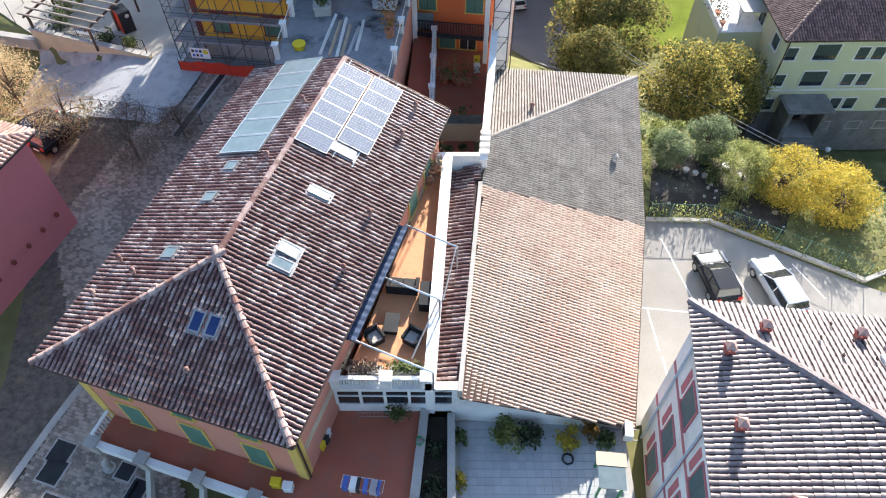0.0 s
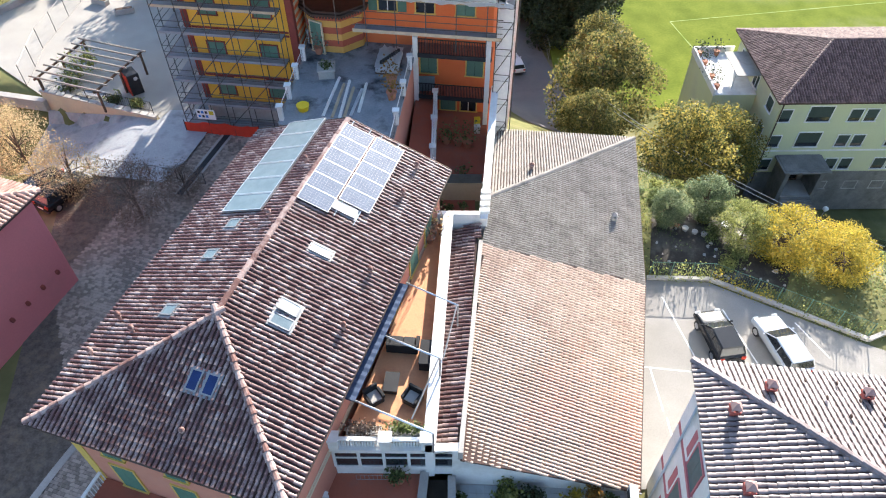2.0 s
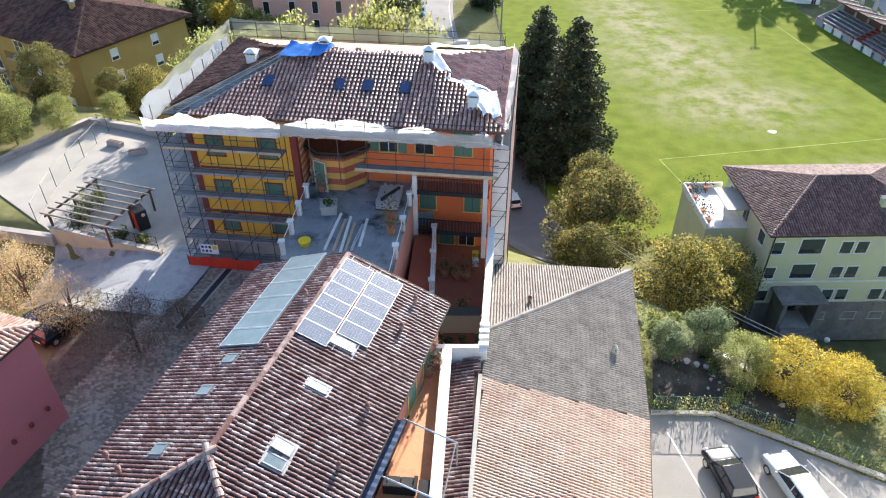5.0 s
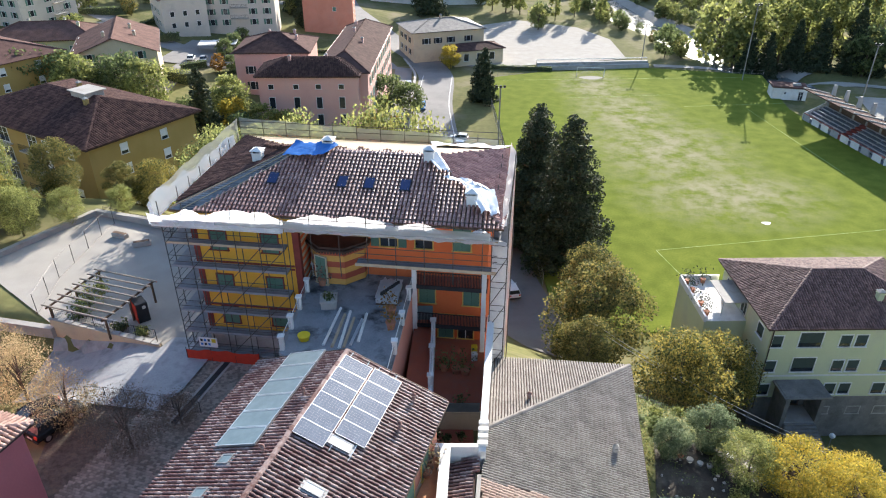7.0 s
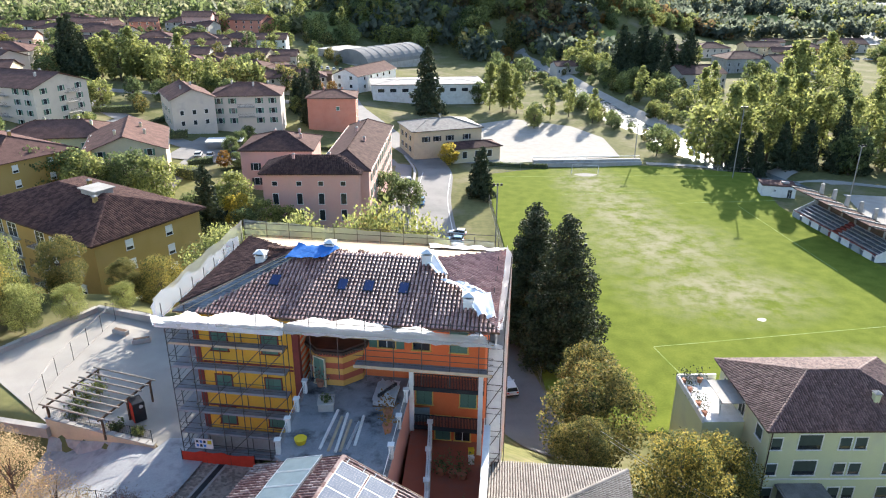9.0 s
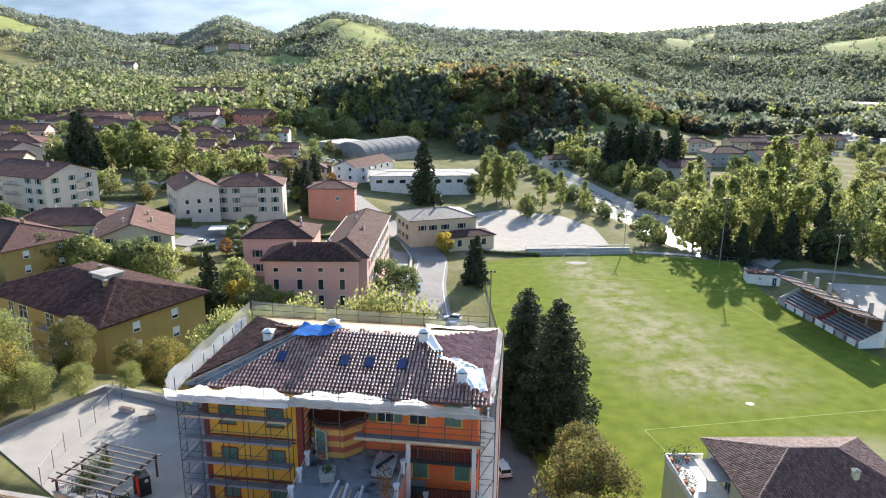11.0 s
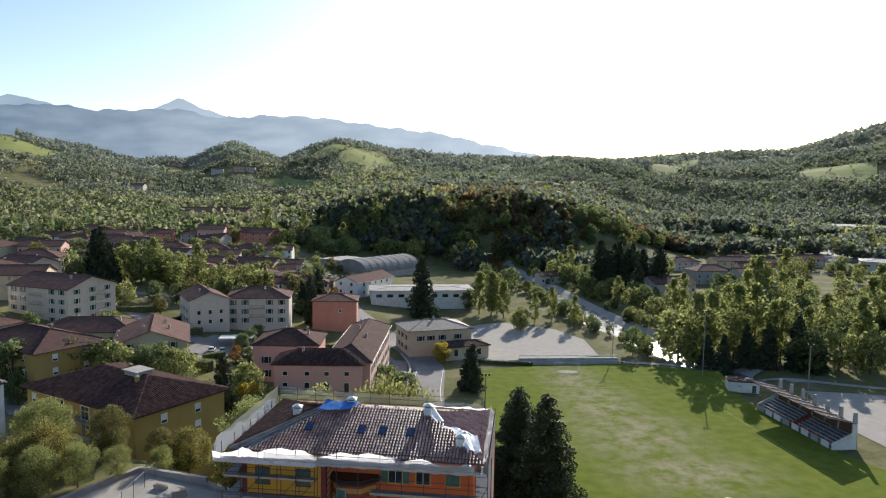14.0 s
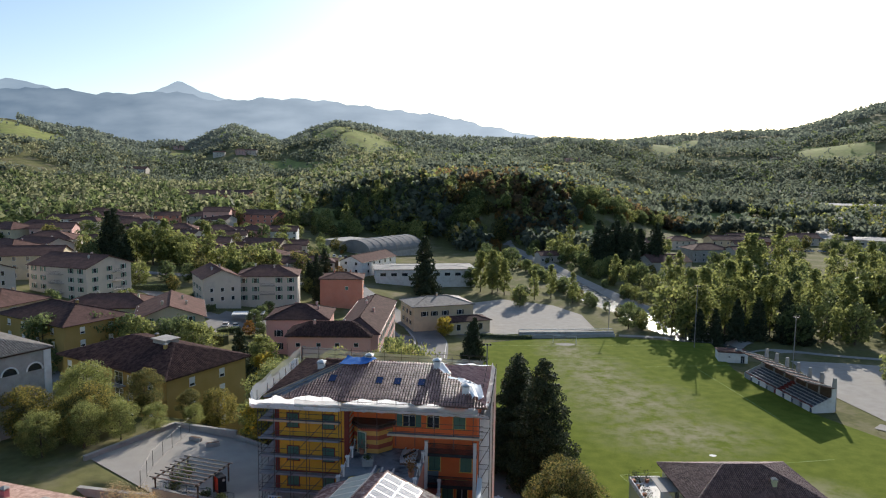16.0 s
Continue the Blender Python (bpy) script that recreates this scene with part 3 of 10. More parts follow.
def build_ground():
    az = np.concatenate([np.arange(-180, -50, 6), np.arange(-50, 50, 0.75), np.arange(50, 180, 6)])
    r = np.concatenate([np.arange(0.5, 130, 1.6), np.geomspace(130, 4900, 150)])
    A, R = np.meshgrid(np.radians(az), r)
    X, Y = R * np.sin(A), R * np.cos(A)
    Z = ground_z(X, Y)
    Z = np.where((Y < 0), np.where(R < 200, PLATEAU, Z), Z)
    n, m = X.shape
    idx = np.arange(n * m).reshape(n, m)
    q = np.stack([idx[:-1], np.roll(idx, -1, 1)[:-1], np.roll(idx, -1, 1)[1:], idx[1:]], -1).reshape(-1, 4)[:, ::-1]
    v = np.stack([X, Y, Z], -1).reshape(-1, 3).tolist()
    return pydata("ground", v, q.tolist(), M_GROUND, None, "grassy valley ground with earth patches and wooded hills", "ground", "structure", smooth=True)


def drape(name, pts, material, lift=0.07, step=0.8, label="", category="", kind="structure", parent=None):
    """A thin sheet laid on the ground within a plan outline."""
    xs, ys = [q[0] for q in pts], [q[1] for q in pts]
    nx, ny = max(2, int((max(xs) - min(xs)) / step)), max(2, int((max(ys) - min(ys)) / step))
    bm = bmesh.new()
    vs = [bm.verts.new((q[0], q[1], 0)) for q in pts]
    f = bm.faces.new(vs)
    if f.normal.z < 0:
        f.normal_flip()
    for i in range(1, nx):
        bmesh.ops.bisect_plane(bm, geom=bm.verts[:] + bm.edges[:] + bm.faces[:], plane_co=(min(xs) + (max(xs) - min(xs)) * i / nx, 0, 0), plane_no=(1, 0, 0))
    for i in range(1, ny):
        bmesh.ops.bisect_plane(bm, geom=bm.verts[:] + bm.edges[:] + bm.faces[:], plane_co=(0, min(ys) + (max(ys) - min(ys)) * i / ny, 0), plane_no=(0, 1, 0))
    co = np.array([v.co[:] for v in bm.verts])
    zz = ground_z(co[:, 0], co[:, 1])
    for v, z in zip(bm.verts, zz):
        v.co.z = z + lift
    bmesh.ops.recalc_face_normals(bm, faces=bm.faces)
    return tagged(part(name, bm, material, parent), label, category, kind=kind)


def ribbon(name, line, width, material, lift=0.08, step=3.0, label="", category="", kind="structure", level=None):
    """A band of even width along a line, on the ground (or at a fixed level)."""
    pts = []
    for (x0, y0), (x1, y1) in zip(line[:-1], line[1:]):
        n = max(1, int(math.hypot(x1 - x0, y1 - y0) / step))
        pts += [(x0 + (x1 - x0) * k / n, y0 + (y1 - y0) * k / n) for k in range(n)]
    pts.append(line[-1])
    p = np.array(pts, float)
    for _ in range(6):
        p[1:-1] = 0.25 * p[:-2] + 0.5 * p[1:-1] + 0.25 * p[2:]
    t = np.gradient(p, axis=0)
    t /= np.linalg.norm(t, axis=1)[:, None]
    nrm = np.stack([t[:, 1], -t[:, 0]], 1)
    V = []
    for k in range(5):
        q = p + nrm * width * (k / 4 - 0.5)
        z = ground_z(q[:, 0], q[:, 1]) + lift if level is None else np.full(len(q), level)
        V.append(np.column_stack([q, z]))
    V = np.array(V)
    n = len(p)
    F = [(k * n + i, k * n + i + 1, (k + 1) * n + i + 1, (k + 1) * n + i) for k in range(4) for i in range(n - 1)]
    return pydata(name, V.reshape(-1, 3).tolist(), F, material, None, label, category, kind, smooth=True)


M_GROUND = mat("rough grass and earth", (0.20, 0.19, 0.08), (0.10, 0.105, 0.045), 0.95, 0.05, 0.8, bump=0.6, bscale=1.5, detail=8, stain=(0.24, 0.205, 0.13), stain_scale=0.07, spec=0.03)
ground = build_ground()

# ---------------------------------------------------------------- the salmon house with the solar roof
A_RZ = -17.46
A_SL = 2.2 / 6.0
house_a = thing("salmon_house", "salmon plastered house with weathered barrel tile roof and green shutters", "house", -9.6, 17.4, PLATEAU, A_RZ)
EA, RA = 8.8, 11.0
part("wall", boxes((-5.4, 5.4, -5.4, 14.2, -0.5, EA - 0.04)), M_SALMON, house_a)
part("corner_trim", boxes((4.95, 5.44, -5.44, -4.95, 2.8, EA - 0.06)), M_YELLOWTRIM, house_a, "yellow painted corner strip")
part("corner_trim", boxes((-5.44, -4.95, -5.44, -4.95, -0.4, EA - 0.06)), M_YELLOWTRIM, house_a, "yellow painted corner strip")
part("string_course", boxes((5.4, 5.45, -4.9, 14.1, 5.1, 5.3), (5.4, 5.44, -4.9, 14.1, 5.45, 5.52)), M_CREAM, house_a)
part("eave_lining", boxes((5.4, 5.96, -6.0, 14.2, EA - 0.16, EA - 0.1), (-5.96, -5.4, -6.0, 14.2, EA - 0.16, EA - 0.1), (-5.4, 5.4, -6.0, -5.4, EA - 0.16, EA - 0.1)), M_WOOD, house_a)
for x in (-3.3, -0.1, 3.1):
    window(house_a, x, -5.4, 2.85, 0, 1.15, 2.15, "shut", frame_m=M_YELLOWTRIM, label="door with closed green shutters and yellow surround")
for x in (-3.3, -0.1, 3.1):
    window(house_a, x, -5.4, 6.0, 0, 1.0, 1.5, "shut", frame_m=M_YELLOWTRIM)
for y in (3.0, 6.2, 9.5, 12.0):
    window(house_a, 5.4, y, 5.35, 90, 1.2, 2.2, "shut", frame_m=M_YELLOWTRIM)
for y in (-3.0, 1.0, 5.0, 9.0, 12.5):
    for z in (1.2, 4.6):
        window(house_a, -5.4, y, z, -90, 1.0, 1.5, "shut", frame_m=M_YELLOWTRIM)
FA = [[(-6, -6.1, EA), (6, -6.1, EA), (0, 0, RA)], [(6, -6.1, EA), (6, 14.3, EA), (0, 14.3, RA), (0, 0, RA)], [(-6, 14.3, EA), (-6, -6.1, EA), (0, 0, RA), (0, 14.3, RA)]]
roof_a = roof_deck(house_a, FA, M_MORTAR)
tile_roof("roof_tiles", FA[0], (0, 1), M_TILE_OLD, roof_a, w=0.235, length=0.34, rnd=0.005, cover=0.345, tall=1.0, singles=300, seed=11)
tile_roof("roof_tiles", FA[1], (0, 1), M_TILE_OLD, roof_a, w=0.235, length=0.34, rnd=0.005, cover=0.345, tall=1.0, seed=12)
tile_roof("roof_tiles", FA[2], (0, 1), M_TILE_OLD, roof_a, w=0.235, length=0.34, rnd=0.005, cover=0.345, tall=1.0, seed=13)
M_CAP = mat("ridge tile, pinkish", (0.44, 0.32, 0.275), (0.17, 0.085, 0.07), 0.7, 2, 9, per="island", amount=0.4)
for a, b in (((0, 14.3, RA), (0, 0, RA)), ((-6, -6.1, EA), (0, 0, RA)), ((6, -6.1, EA), (0, 0, RA))):
    ridge_caps("ridge_tiles", a, b, M_CAP, roof_a, r=0.16, step=0.40)
part("verge_board", rods([((-6, 14.32, EA + 0.05), (0, 14.32, RA + 0.05)), ((0, 14.32, RA + 0.05), (6, 14.32, EA + 0.05))], 0.07), M_COPPER, house_a)
gutter(house_a, [(-6.05, 14.3, EA - 0.06), (-6.05, -6.15, EA - 0.06), (6.05, -6.15, EA - 0.06), (6.05, 14.3, EA - 0.06)], 0.075)
part("downpipe", rods([((5.5, -5.3, EA - 0.2), (5.5, -5.3, 2.9))], 0.05), M_COPPER, house_a)


def slope_a(side, x, y, lift=0.0):
    """Local matrix on the roof: local x runs along the eave, local y up the slope, z out of it."""
    n = {"r": Vector((A_SL, 0, 1)), "l": Vector((-A_SL, 0, 1)), "f": Vector((0, -A_SL, 1))}[side].normalized()
    ea = {"r": Vector((0, 1, 0)), "l": Vector((0, -1, 0)), "f": Vector((1, 0, 0))}[side]
    up = n.cross(ea)
    z = {"r": RA - A_SL * x, "l": RA + A_SL * x, "f": RA + A_SL * y}[side]
    return Matrix.Translation(Vector((x, y, z)) + n * lift) @ Matrix((ea, up, n)).transposed().to_4x4()


A_WORLD = pose(-9.6, 17.4, PLATEAU, 0, 0, A_RZ)

# solar panels: two columns on the sunny slope
pv = thing("photovoltaic_module", "blue photovoltaic module with white grid and aluminium frame", "solar panel", group="photovoltaic modules on the tile roof")
PW, PH = 1.03, 1.72
part("frame", boxes((-PW / 2, -PW / 2 + 0.025, 0, PH, 0, 0.045), (PW / 2 - 0.025, PW / 2, 0, PH, 0, 0.045), (-PW / 2 + 0.025, PW / 2 - 0.025, 0, 0.025, 0, 0.045), (-PW / 2 + 0.025, PW / 2 - 0.025, PH - 0.025, PH, 0, 0.045)), M_ALU, pv, "pale aluminium frame")
part("cell_plate", boxes((-PW / 2 + 0.014, PW / 2 - 0.014, 0.014, PH - 0.014, 0.005, 0.036)), M_PV, pv)
_g = [(-PW / 2 + 0.035 + (PW - 0.07) * i / 6 - 0.003, -PW / 2 + 0.035 + (PW - 0.07) * i / 6 + 0.003, 0.036, PH - 0.036, 0.0365, 0.039) for i in range(1, 6)]
_g += [(-PW / 2 + 0.036, PW / 2 - 0.036, 0.036 + (PH - 0.07) * i / 10 - 0.003, 0.036 + (PH - 0.07) * i / 10 + 0.003, 0.0365, 0.040) for i in range(1, 10)]
part("cell_grid", boxes(*_g), mat("pale grey cell lines", (0.40, 0.42, 0.45), (0.34, 0.36, 0.39), 0.6), pv, kind="stuff")
_first = True
for col, y0, rows in ((0, 7.95, 6), (1, 8.95, 5)):
    for i in range(rows):
        m = A_WORLD @ slope_a("r", 1.72 + col * 1.70 - 0.02, y0 + 0.05 + i * 1.05 + 0.12 * col, 0.16)
        if _first:
            pv.matrix_basis = m
            _first = False
        else:
            copy_thing(pv, m)
rails = thing("mounting_rail", "aluminium rails carrying the solar panels", "rail", group="")
rails.matrix_basis = A_WORLD
_b = bmesh.new()
for x in (0.35, 1.35, 2.0, 3.0):
    rod(_b, slope_a("r", x, 7.5, 0.13) @ Vector((0, 0, 0)), slope_a("r", x, 14.2, 0.13) @ Vector((0, 0, 0)), 0.03, 4)
part("rail", _b, M_ALU, rails)

# solar thermal collectors on the other slope
st = thing("solar_collector", "flat glazed solar water collector with metal frame", "solar collector", group="solar collectors on the tile roof")
CW, CH = 1.28, 2.55
part("frame", boxes((-CW / 2, -CW / 2 + 0.05, 0, CH, 0, 0.12), (CW / 2 - 0.05, CW / 2, 0, CH, 0, 0.12), (-CW / 2 + 0.05, CW / 2 - 0.05, 0, 0.06, 0, 0.12), (-CW / 2 + 0.05, CW / 2 - 0.05, CH - 0.06, CH, 0, 0.12)), M_ALU, st)
part("glass_cover", boxes((-CW / 2 + 0.045, CW / 2 - 0.045, 0.055, CH - 0.055, 0.01, 0.105)), M_SOLAR, st, "grey-green glass cover with dew")
for i in range(6):
    m = A_WORLD @ slope_a("l", -3.78, 7.2 + i * 1.31, 0.10)
    if i == 0:
        st.matrix_basis = m
    else:
        copy_thing(st, m)


def skylight(side, x, y, w, h, blind=None, open_deg=0, label="roof window with grey flashing"):
    m = slope_a(side, x, y, 0.0)
    f = part("skylight", boxes((-w / 2 - 0.1, w / 2 + 0.1, -h / 2 - 0.12, h / 2 + 0.1, 0.0, 0.10)), M_STEEL, house_a, label)
    f.matrix_basis = m
    s = part("sash", boxes((-w / 2, -w / 2 + 0.07, 0, h, 0, 0.06), (w / 2 - 0.07, w / 2, 0, h, 0, 0.06), (-w / 2 + 0.07, w / 2 - 0.07, 0, 0.07, 0, 0.06), (-w / 2 + 0.07, w / 2 - 0.07, h - 0.07, h, 0, 0.06)), M_STEEL, f)
    s.matrix_basis = pose(0, -h / 2, 0.105, open_deg, 0, 0)
    g = part("pane", boxes((-w / 2 + 0.06, w / 2 - 0.06, 0.06, h - 0.06, 0.012, 0.045)), blind or M_SOLAR, f)
    g.matrix_basis = s.matrix_basis
    return f


M_BLUEGLASS = mat("deep blue roof glass", (0.02, 0.04, 0.12), (0.014, 0.028, 0.09), 0.15, spec=0.35)
skylight("f", 0.36, -2.75, 0.56, 0.92, M_BLUEGLASS, label="dark blue roof window")
skylight("f", 1.12, -2.75, 0.56, 0.92, M_BLUEGLASS, label="dark blue roof window")
for y in (5.67, 3.51, 0.0):
    skylight("l", -2.55, y, 0.62, 0.72)
skylight("r", 2.33, 5.26, 0.50, 1.05, M_WHITE, label="roof window with white blind")
skylight("r", 2.30, 8.22, 0.60, 1.25, M_WHITE, label="roof window with white blind below the solar panels")
skylight("r", 2.40, 1.70, 0.62, 1.0, M_WHITE, open_deg=6, label="propped roof window with white blind")
skylight("r", 2.44, 0.92, 0.60, 1.0)


def roof_vent(parent, m, cap=True, r=0.11, h=0.55):
    bm = bmesh.new()
    rod(bm, (0, 0, -0.3), (0, 0, h), r, 10)
    if cap:
        rod(bm, (0, 0, h), (0, 0, h + 0.08), r * 1.5, 10)
        rod(bm, (0, 0, h + 0.12), (0, 0, h + 0.24), r * 1.6, 10, r2=r * 0.4)
        rod(bm, (0, 0, h + 0.05), (0, 0, h + 0.14), r * 0.5, 6)
    v = part("vent_pipe", bm, M_CAP, parent, "weathered terracotta vent pipe")
    v.matrix_basis = Matrix.Translation(m.translation)
    return v


for (s, x, y) in (("r", 4.45, 10.9), ("r", 4.42, 13.18), ("r", 4.8, 5.38), ("r", 4.86, 2.0), ("l", -0.77, 10.4), ("l", -0.69, 6.13), ("l", -5.15, -0.56), ("l", -3.77, -1.27), ("l", -5.13, -2.59), ("f", 0.76, -4.68)):
    roof_vent(house_a, slope_a(s, x, y), r=0.085 if s != "f" else 0.08, h=0.34 if s != "f" else 0.15)

# front terrace of the salmon house, on piers, with its parapet
ft = thing("front_terrace", "red tiled terrace on white piers with a white parapet", "terrace")
ft.matrix_basis = A_WORLD
part("floor", boxes((-5.0, 6.6, -6.85, -5.42, 2.45, 2.8)), M_TERRACE, ft, "red tiled floor")
par = part("parapet", boxes((-5.15, 6.6, -7.1, -6.85, 2.3, 3.0), (-5.15, 6.6, -7.15, -6.81, 3.0, 3.08)), M_WHITE, ft)
for i, x in enumerate((-5.0, -2.3, 0.6, 3.5, 6.3)):
    part("pillar", boxes((x - 0.25, x + 0.25, -7.23, -6.73, 2.2, 3.2), (x - 0.31, x + 0.31, -7.29, -6.67, 3.2, 3.29)), M_CEMENT, ft)
    if i:
        bm = bmesh.new()
        v = [bm.verts.new(q) for q in ((x - 0.13, -7.05, 2.3), (x + 0.13, -7.05, 2.3), (x + 0.13, -6.75, 2.3), (x - 0.13, -6.75, 2.3), (x - 0.13, -8.5, -0.4), (x + 0.13, -8.5, -0.4), (x + 0.13, -8.1, -0.4), (x - 0.13, -8.1, -0.4))]
        for f in ((0, 1, 2, 3), (7, 6, 5, 4), (0, 4, 5, 1), (1, 5, 6, 2), (2, 6, 7, 3), (3, 7, 4, 0)):
            bm.faces.new([v[k] for k in f])
        part("raking_pier", bm, M_CEMENT, ft)
rl = bmesh.new()
for k in range(8):
    rod(rl, (-5.0, -6.7 + k * 0.17, 2.8), (-5.0, -6.7 + k * 0.17, 3.5), 0.03, 5)
box(rl, -5.08, -4.92, -6.8, -5.5, 3.5, 3.58)
part("balustrade", rl, M_WHITE, ft)
part("back_wall", boxes((-4.6, 6.5, -5.6, -5.45, -0.4, 2.45)), M_SALMON, ft)
ramp = tagged(part("cellar_ramp", boxes((-3.4, 4.5, -9.9, -7.5, -0.02, 0.06), (-3.55, 4.5, -10.1, -9.9, -0.02, 0.4), (-3.55, -3.4, -9.9, -7.4, -0.02, 0.4)), M_BLACK, None), "dark membrane roof strip beside the front terrace", "roof strip", kind="structure")
ramp.matrix_basis = A_WORLD
for i, x in enumerate((4.15, 4.75)):
    bn = thing("waste_bin", "yellow plastic waste bin with lid" if i == 0 else "white plastic waste bin on the red terrace", "waste bin", group="waste bins")
    part("bin_body", boxes((-0.22, 0.22, -0.18, 0.18, 0, 0.5), bevel=0.03), M_YELLOWP if i == 0 else M_WHITE, bn)
    part("lid", boxes((-0.24, 0.24, -0.2, 0.2, 0.5, 0.56), bevel=0.02), M_YELLOWP if i == 0 else M_WHITE, bn)
    bn.matrix_basis = A_WORLD @ pose(x, -6.1, 2.8, 0, 0, 12)

# ---------------------------------------------------------------- upper terrace between the houses, loggia below it
UT = 22.5
RT = 20.0
ut = thing("upper_terrace", "terracotta paved upper terrace with white parapet over a glazed loggia", "terrace")
bm = bmesh.new()
prism(bm, [(-4.55, 14.2), (-0.7, 14.0), (0.1, 28.6), (-0.2, 28.6), (-1.0, 26.4)], UT - 0.35, UT)
part("floor", bm, M_ORANGETILE, ut, "orange terracotta tiled floor")
bm = bmesh.new()
prism(bm, [(-0.70, 13.9), (-0.28, 13.9), (0.55, 28.4), (0.12, 28.4)], RT, UT + 0.75)
prism(bm, [(-0.78, 13.86), (-0.20, 13.86), (0.63, 28.45), (0.04, 28.45)], UT + 0.75, UT + 0.83)
part("parapet_wall", bm, M_WHITE, ut, "white painted parapet wall")
part("end_wall", boxes((-0.3, 2.2, 28.45, 28.75, 19, UT + 0.8)), M_WHITE, ut)
# loggia front: posts, glazing, spandrel
part("loggia_beam", boxes((-4.95, 0.9, 14.0, 14.3, RT + 2.15, UT + 0.02), (-5.0, 0.95, 13.9, 14.3, UT + 0.02, UT + 0.12)), M_WHITE, ut)
part("loggia_sill", boxes((-4.95, 0.9, 14.02, 14.28, RT, RT + 0.75)), M_WHITE, ut)
for i in range(6):
    x = -4.95 + i * 1.16
    part("loggia_post", boxes((x - 0.07, x + 0.07, 14.0, 14.2, RT + 0.75, RT + 2.15)), M_WHITE, ut)
    if i < 5:
        g = part("loggia_pane", boxes((x + 0.07, x + 1.09, 14.08, 14.12, RT + 0.75, RT + 2.15)), M_GLASS_D, ut)
        part("glazing_bar", boxes((x + 0.07, x + 1.09, 14.03, 14.16, RT + 1.55, RT + 1.62)), M_WHITE, ut)
part("loggia_side", boxes((0.55, 0.95, 13.95, 14.4, 19, UT)), M_WHITE, ut)
# front balustrade of the terrace
_bl = bpy.data.meshes.new("baluster")
_b = bmesh.new()
rod(_b, (0, 0, 0.12), (0, 0, 0.42), 0.028, 6, 0.05)
rod(_b, (0, 0, 0.42), (0, 0, 0.75), 0.05, 6, 0.028)
_b.to_mesh(_bl)
_b.free()
_bl.materials.append(M_WHITE)
for k in range(30):
    x = -4.7 + k * 0.13
    if -2.75 < x < -2.2:
        continue
    o = new("baluster", _bl)
    o.parent = ut
    o.matrix_basis = pose(x, 14.12, UT)
part("handrail", boxes((-4.75, -2.7, 14.02, 14.22, UT + 0.75, UT + 0.84), (-2.25, -0.75, 14.02, 14.22, UT + 0.75, UT + 0.84)), M_WHITE, ut)
for x in (-4.85, -2.48, -0.62):
    part("pedestal", boxes((x - 0.24, x + 0.24, 13.9, 14.34, UT, UT + 0.95), (x - 0.30, x + 0.30, 13.84, 14.40, UT + 0.95, UT + 1.04)), M_WHITE, ut)

# awning frame over the terrace
aw = thing("awning_frame", "aluminium awning frame with folded dark blue cloth", "awning")
AWZ = 25.0
for (a, b) in (((-4.05, 15.2), (-0.3, 13.6)), ((-2.8, 18.6), (-0.05, 17.4)), ((-1.8, 21.8), (0.82, 20.5))):
    part("crossbar", rods([((*a, AWZ), (*b, AWZ - 0.15))], 0.05, 4), M_ALU, aw)
    part("post", rods([((*b, AWZ - 0.15), (b[0], b[1], UT + 0.6))], 0.045, 4), M_STEEL, aw)
part("arm", rods([((-0.1, 17.3, AWZ), (-1.25, 14.3, AWZ - 0.2))], 0.04, 4), M_STEEL, aw)
part("arm", rods([((0.75, 20.4, AWZ), (0.1, 17.4, AWZ - 0.2))], 0.04, 4), M_STEEL, aw)
_b = bmesh.new()
for i in range(33):
    for sx in (-0.24, 0.26):
        for dz in (0.06 - 0.03 * (i % 2), -0.07):
            _b.verts.new((sx, i * 0.215, dz))
_b.verts.ensure_lookup_table()
for i in range(32):
    q = _b.verts[i * 4:i * 4 + 8]
    for f in ((0, 2, 6, 4), (1, 0, 4, 5), (3, 1, 5, 7), (2, 3, 7, 6)):
        _b.faces.new([q[k] for k in f])
bmesh.ops.recalc_face_normals(_b, faces=_b.faces)
part("folded_cloth", _b, mat("navy awning cloth", (0.06, 0.09, 0.15), (0.04, 0.06, 0.11), 0.8), aw, "folded navy blue cloth").matrix_basis = pose(-4.0, 15.1, AWZ + 0.02, 0, 0, A_RZ)

# lounge furniture on the upper terrace
def armchair(x, y, rz):
    c = thing("armchair", "black wicker armchair with pale cushion rim", "armchair", x, y, UT, rz, "terrace lounge set")
    part("seat", boxes((-0.38, 0.38, -0.38, 0.38, 0.05, 0.38), bevel=0.03), M_BLACK, c)
    part("backrest", boxes((-0.38, 0.38, 0.26, 0.40, 0.38, 0.78), bevel=0.03), M_BLACK, c)
    for s in (-1, 1):
        part("armrest", boxes((s * 0.36 - 0.07, s * 0.36 + 0.07, -0.38, 0.26, 0.38, 0.60), bevel=0.02), M_BLACK, c)
    part("cushion", boxes((-0.28, 0.28, -0.36, 0.24, 0.381, 0.46), bevel=0.03), M_CEMENT, c, "pale grey cushion")
    return c


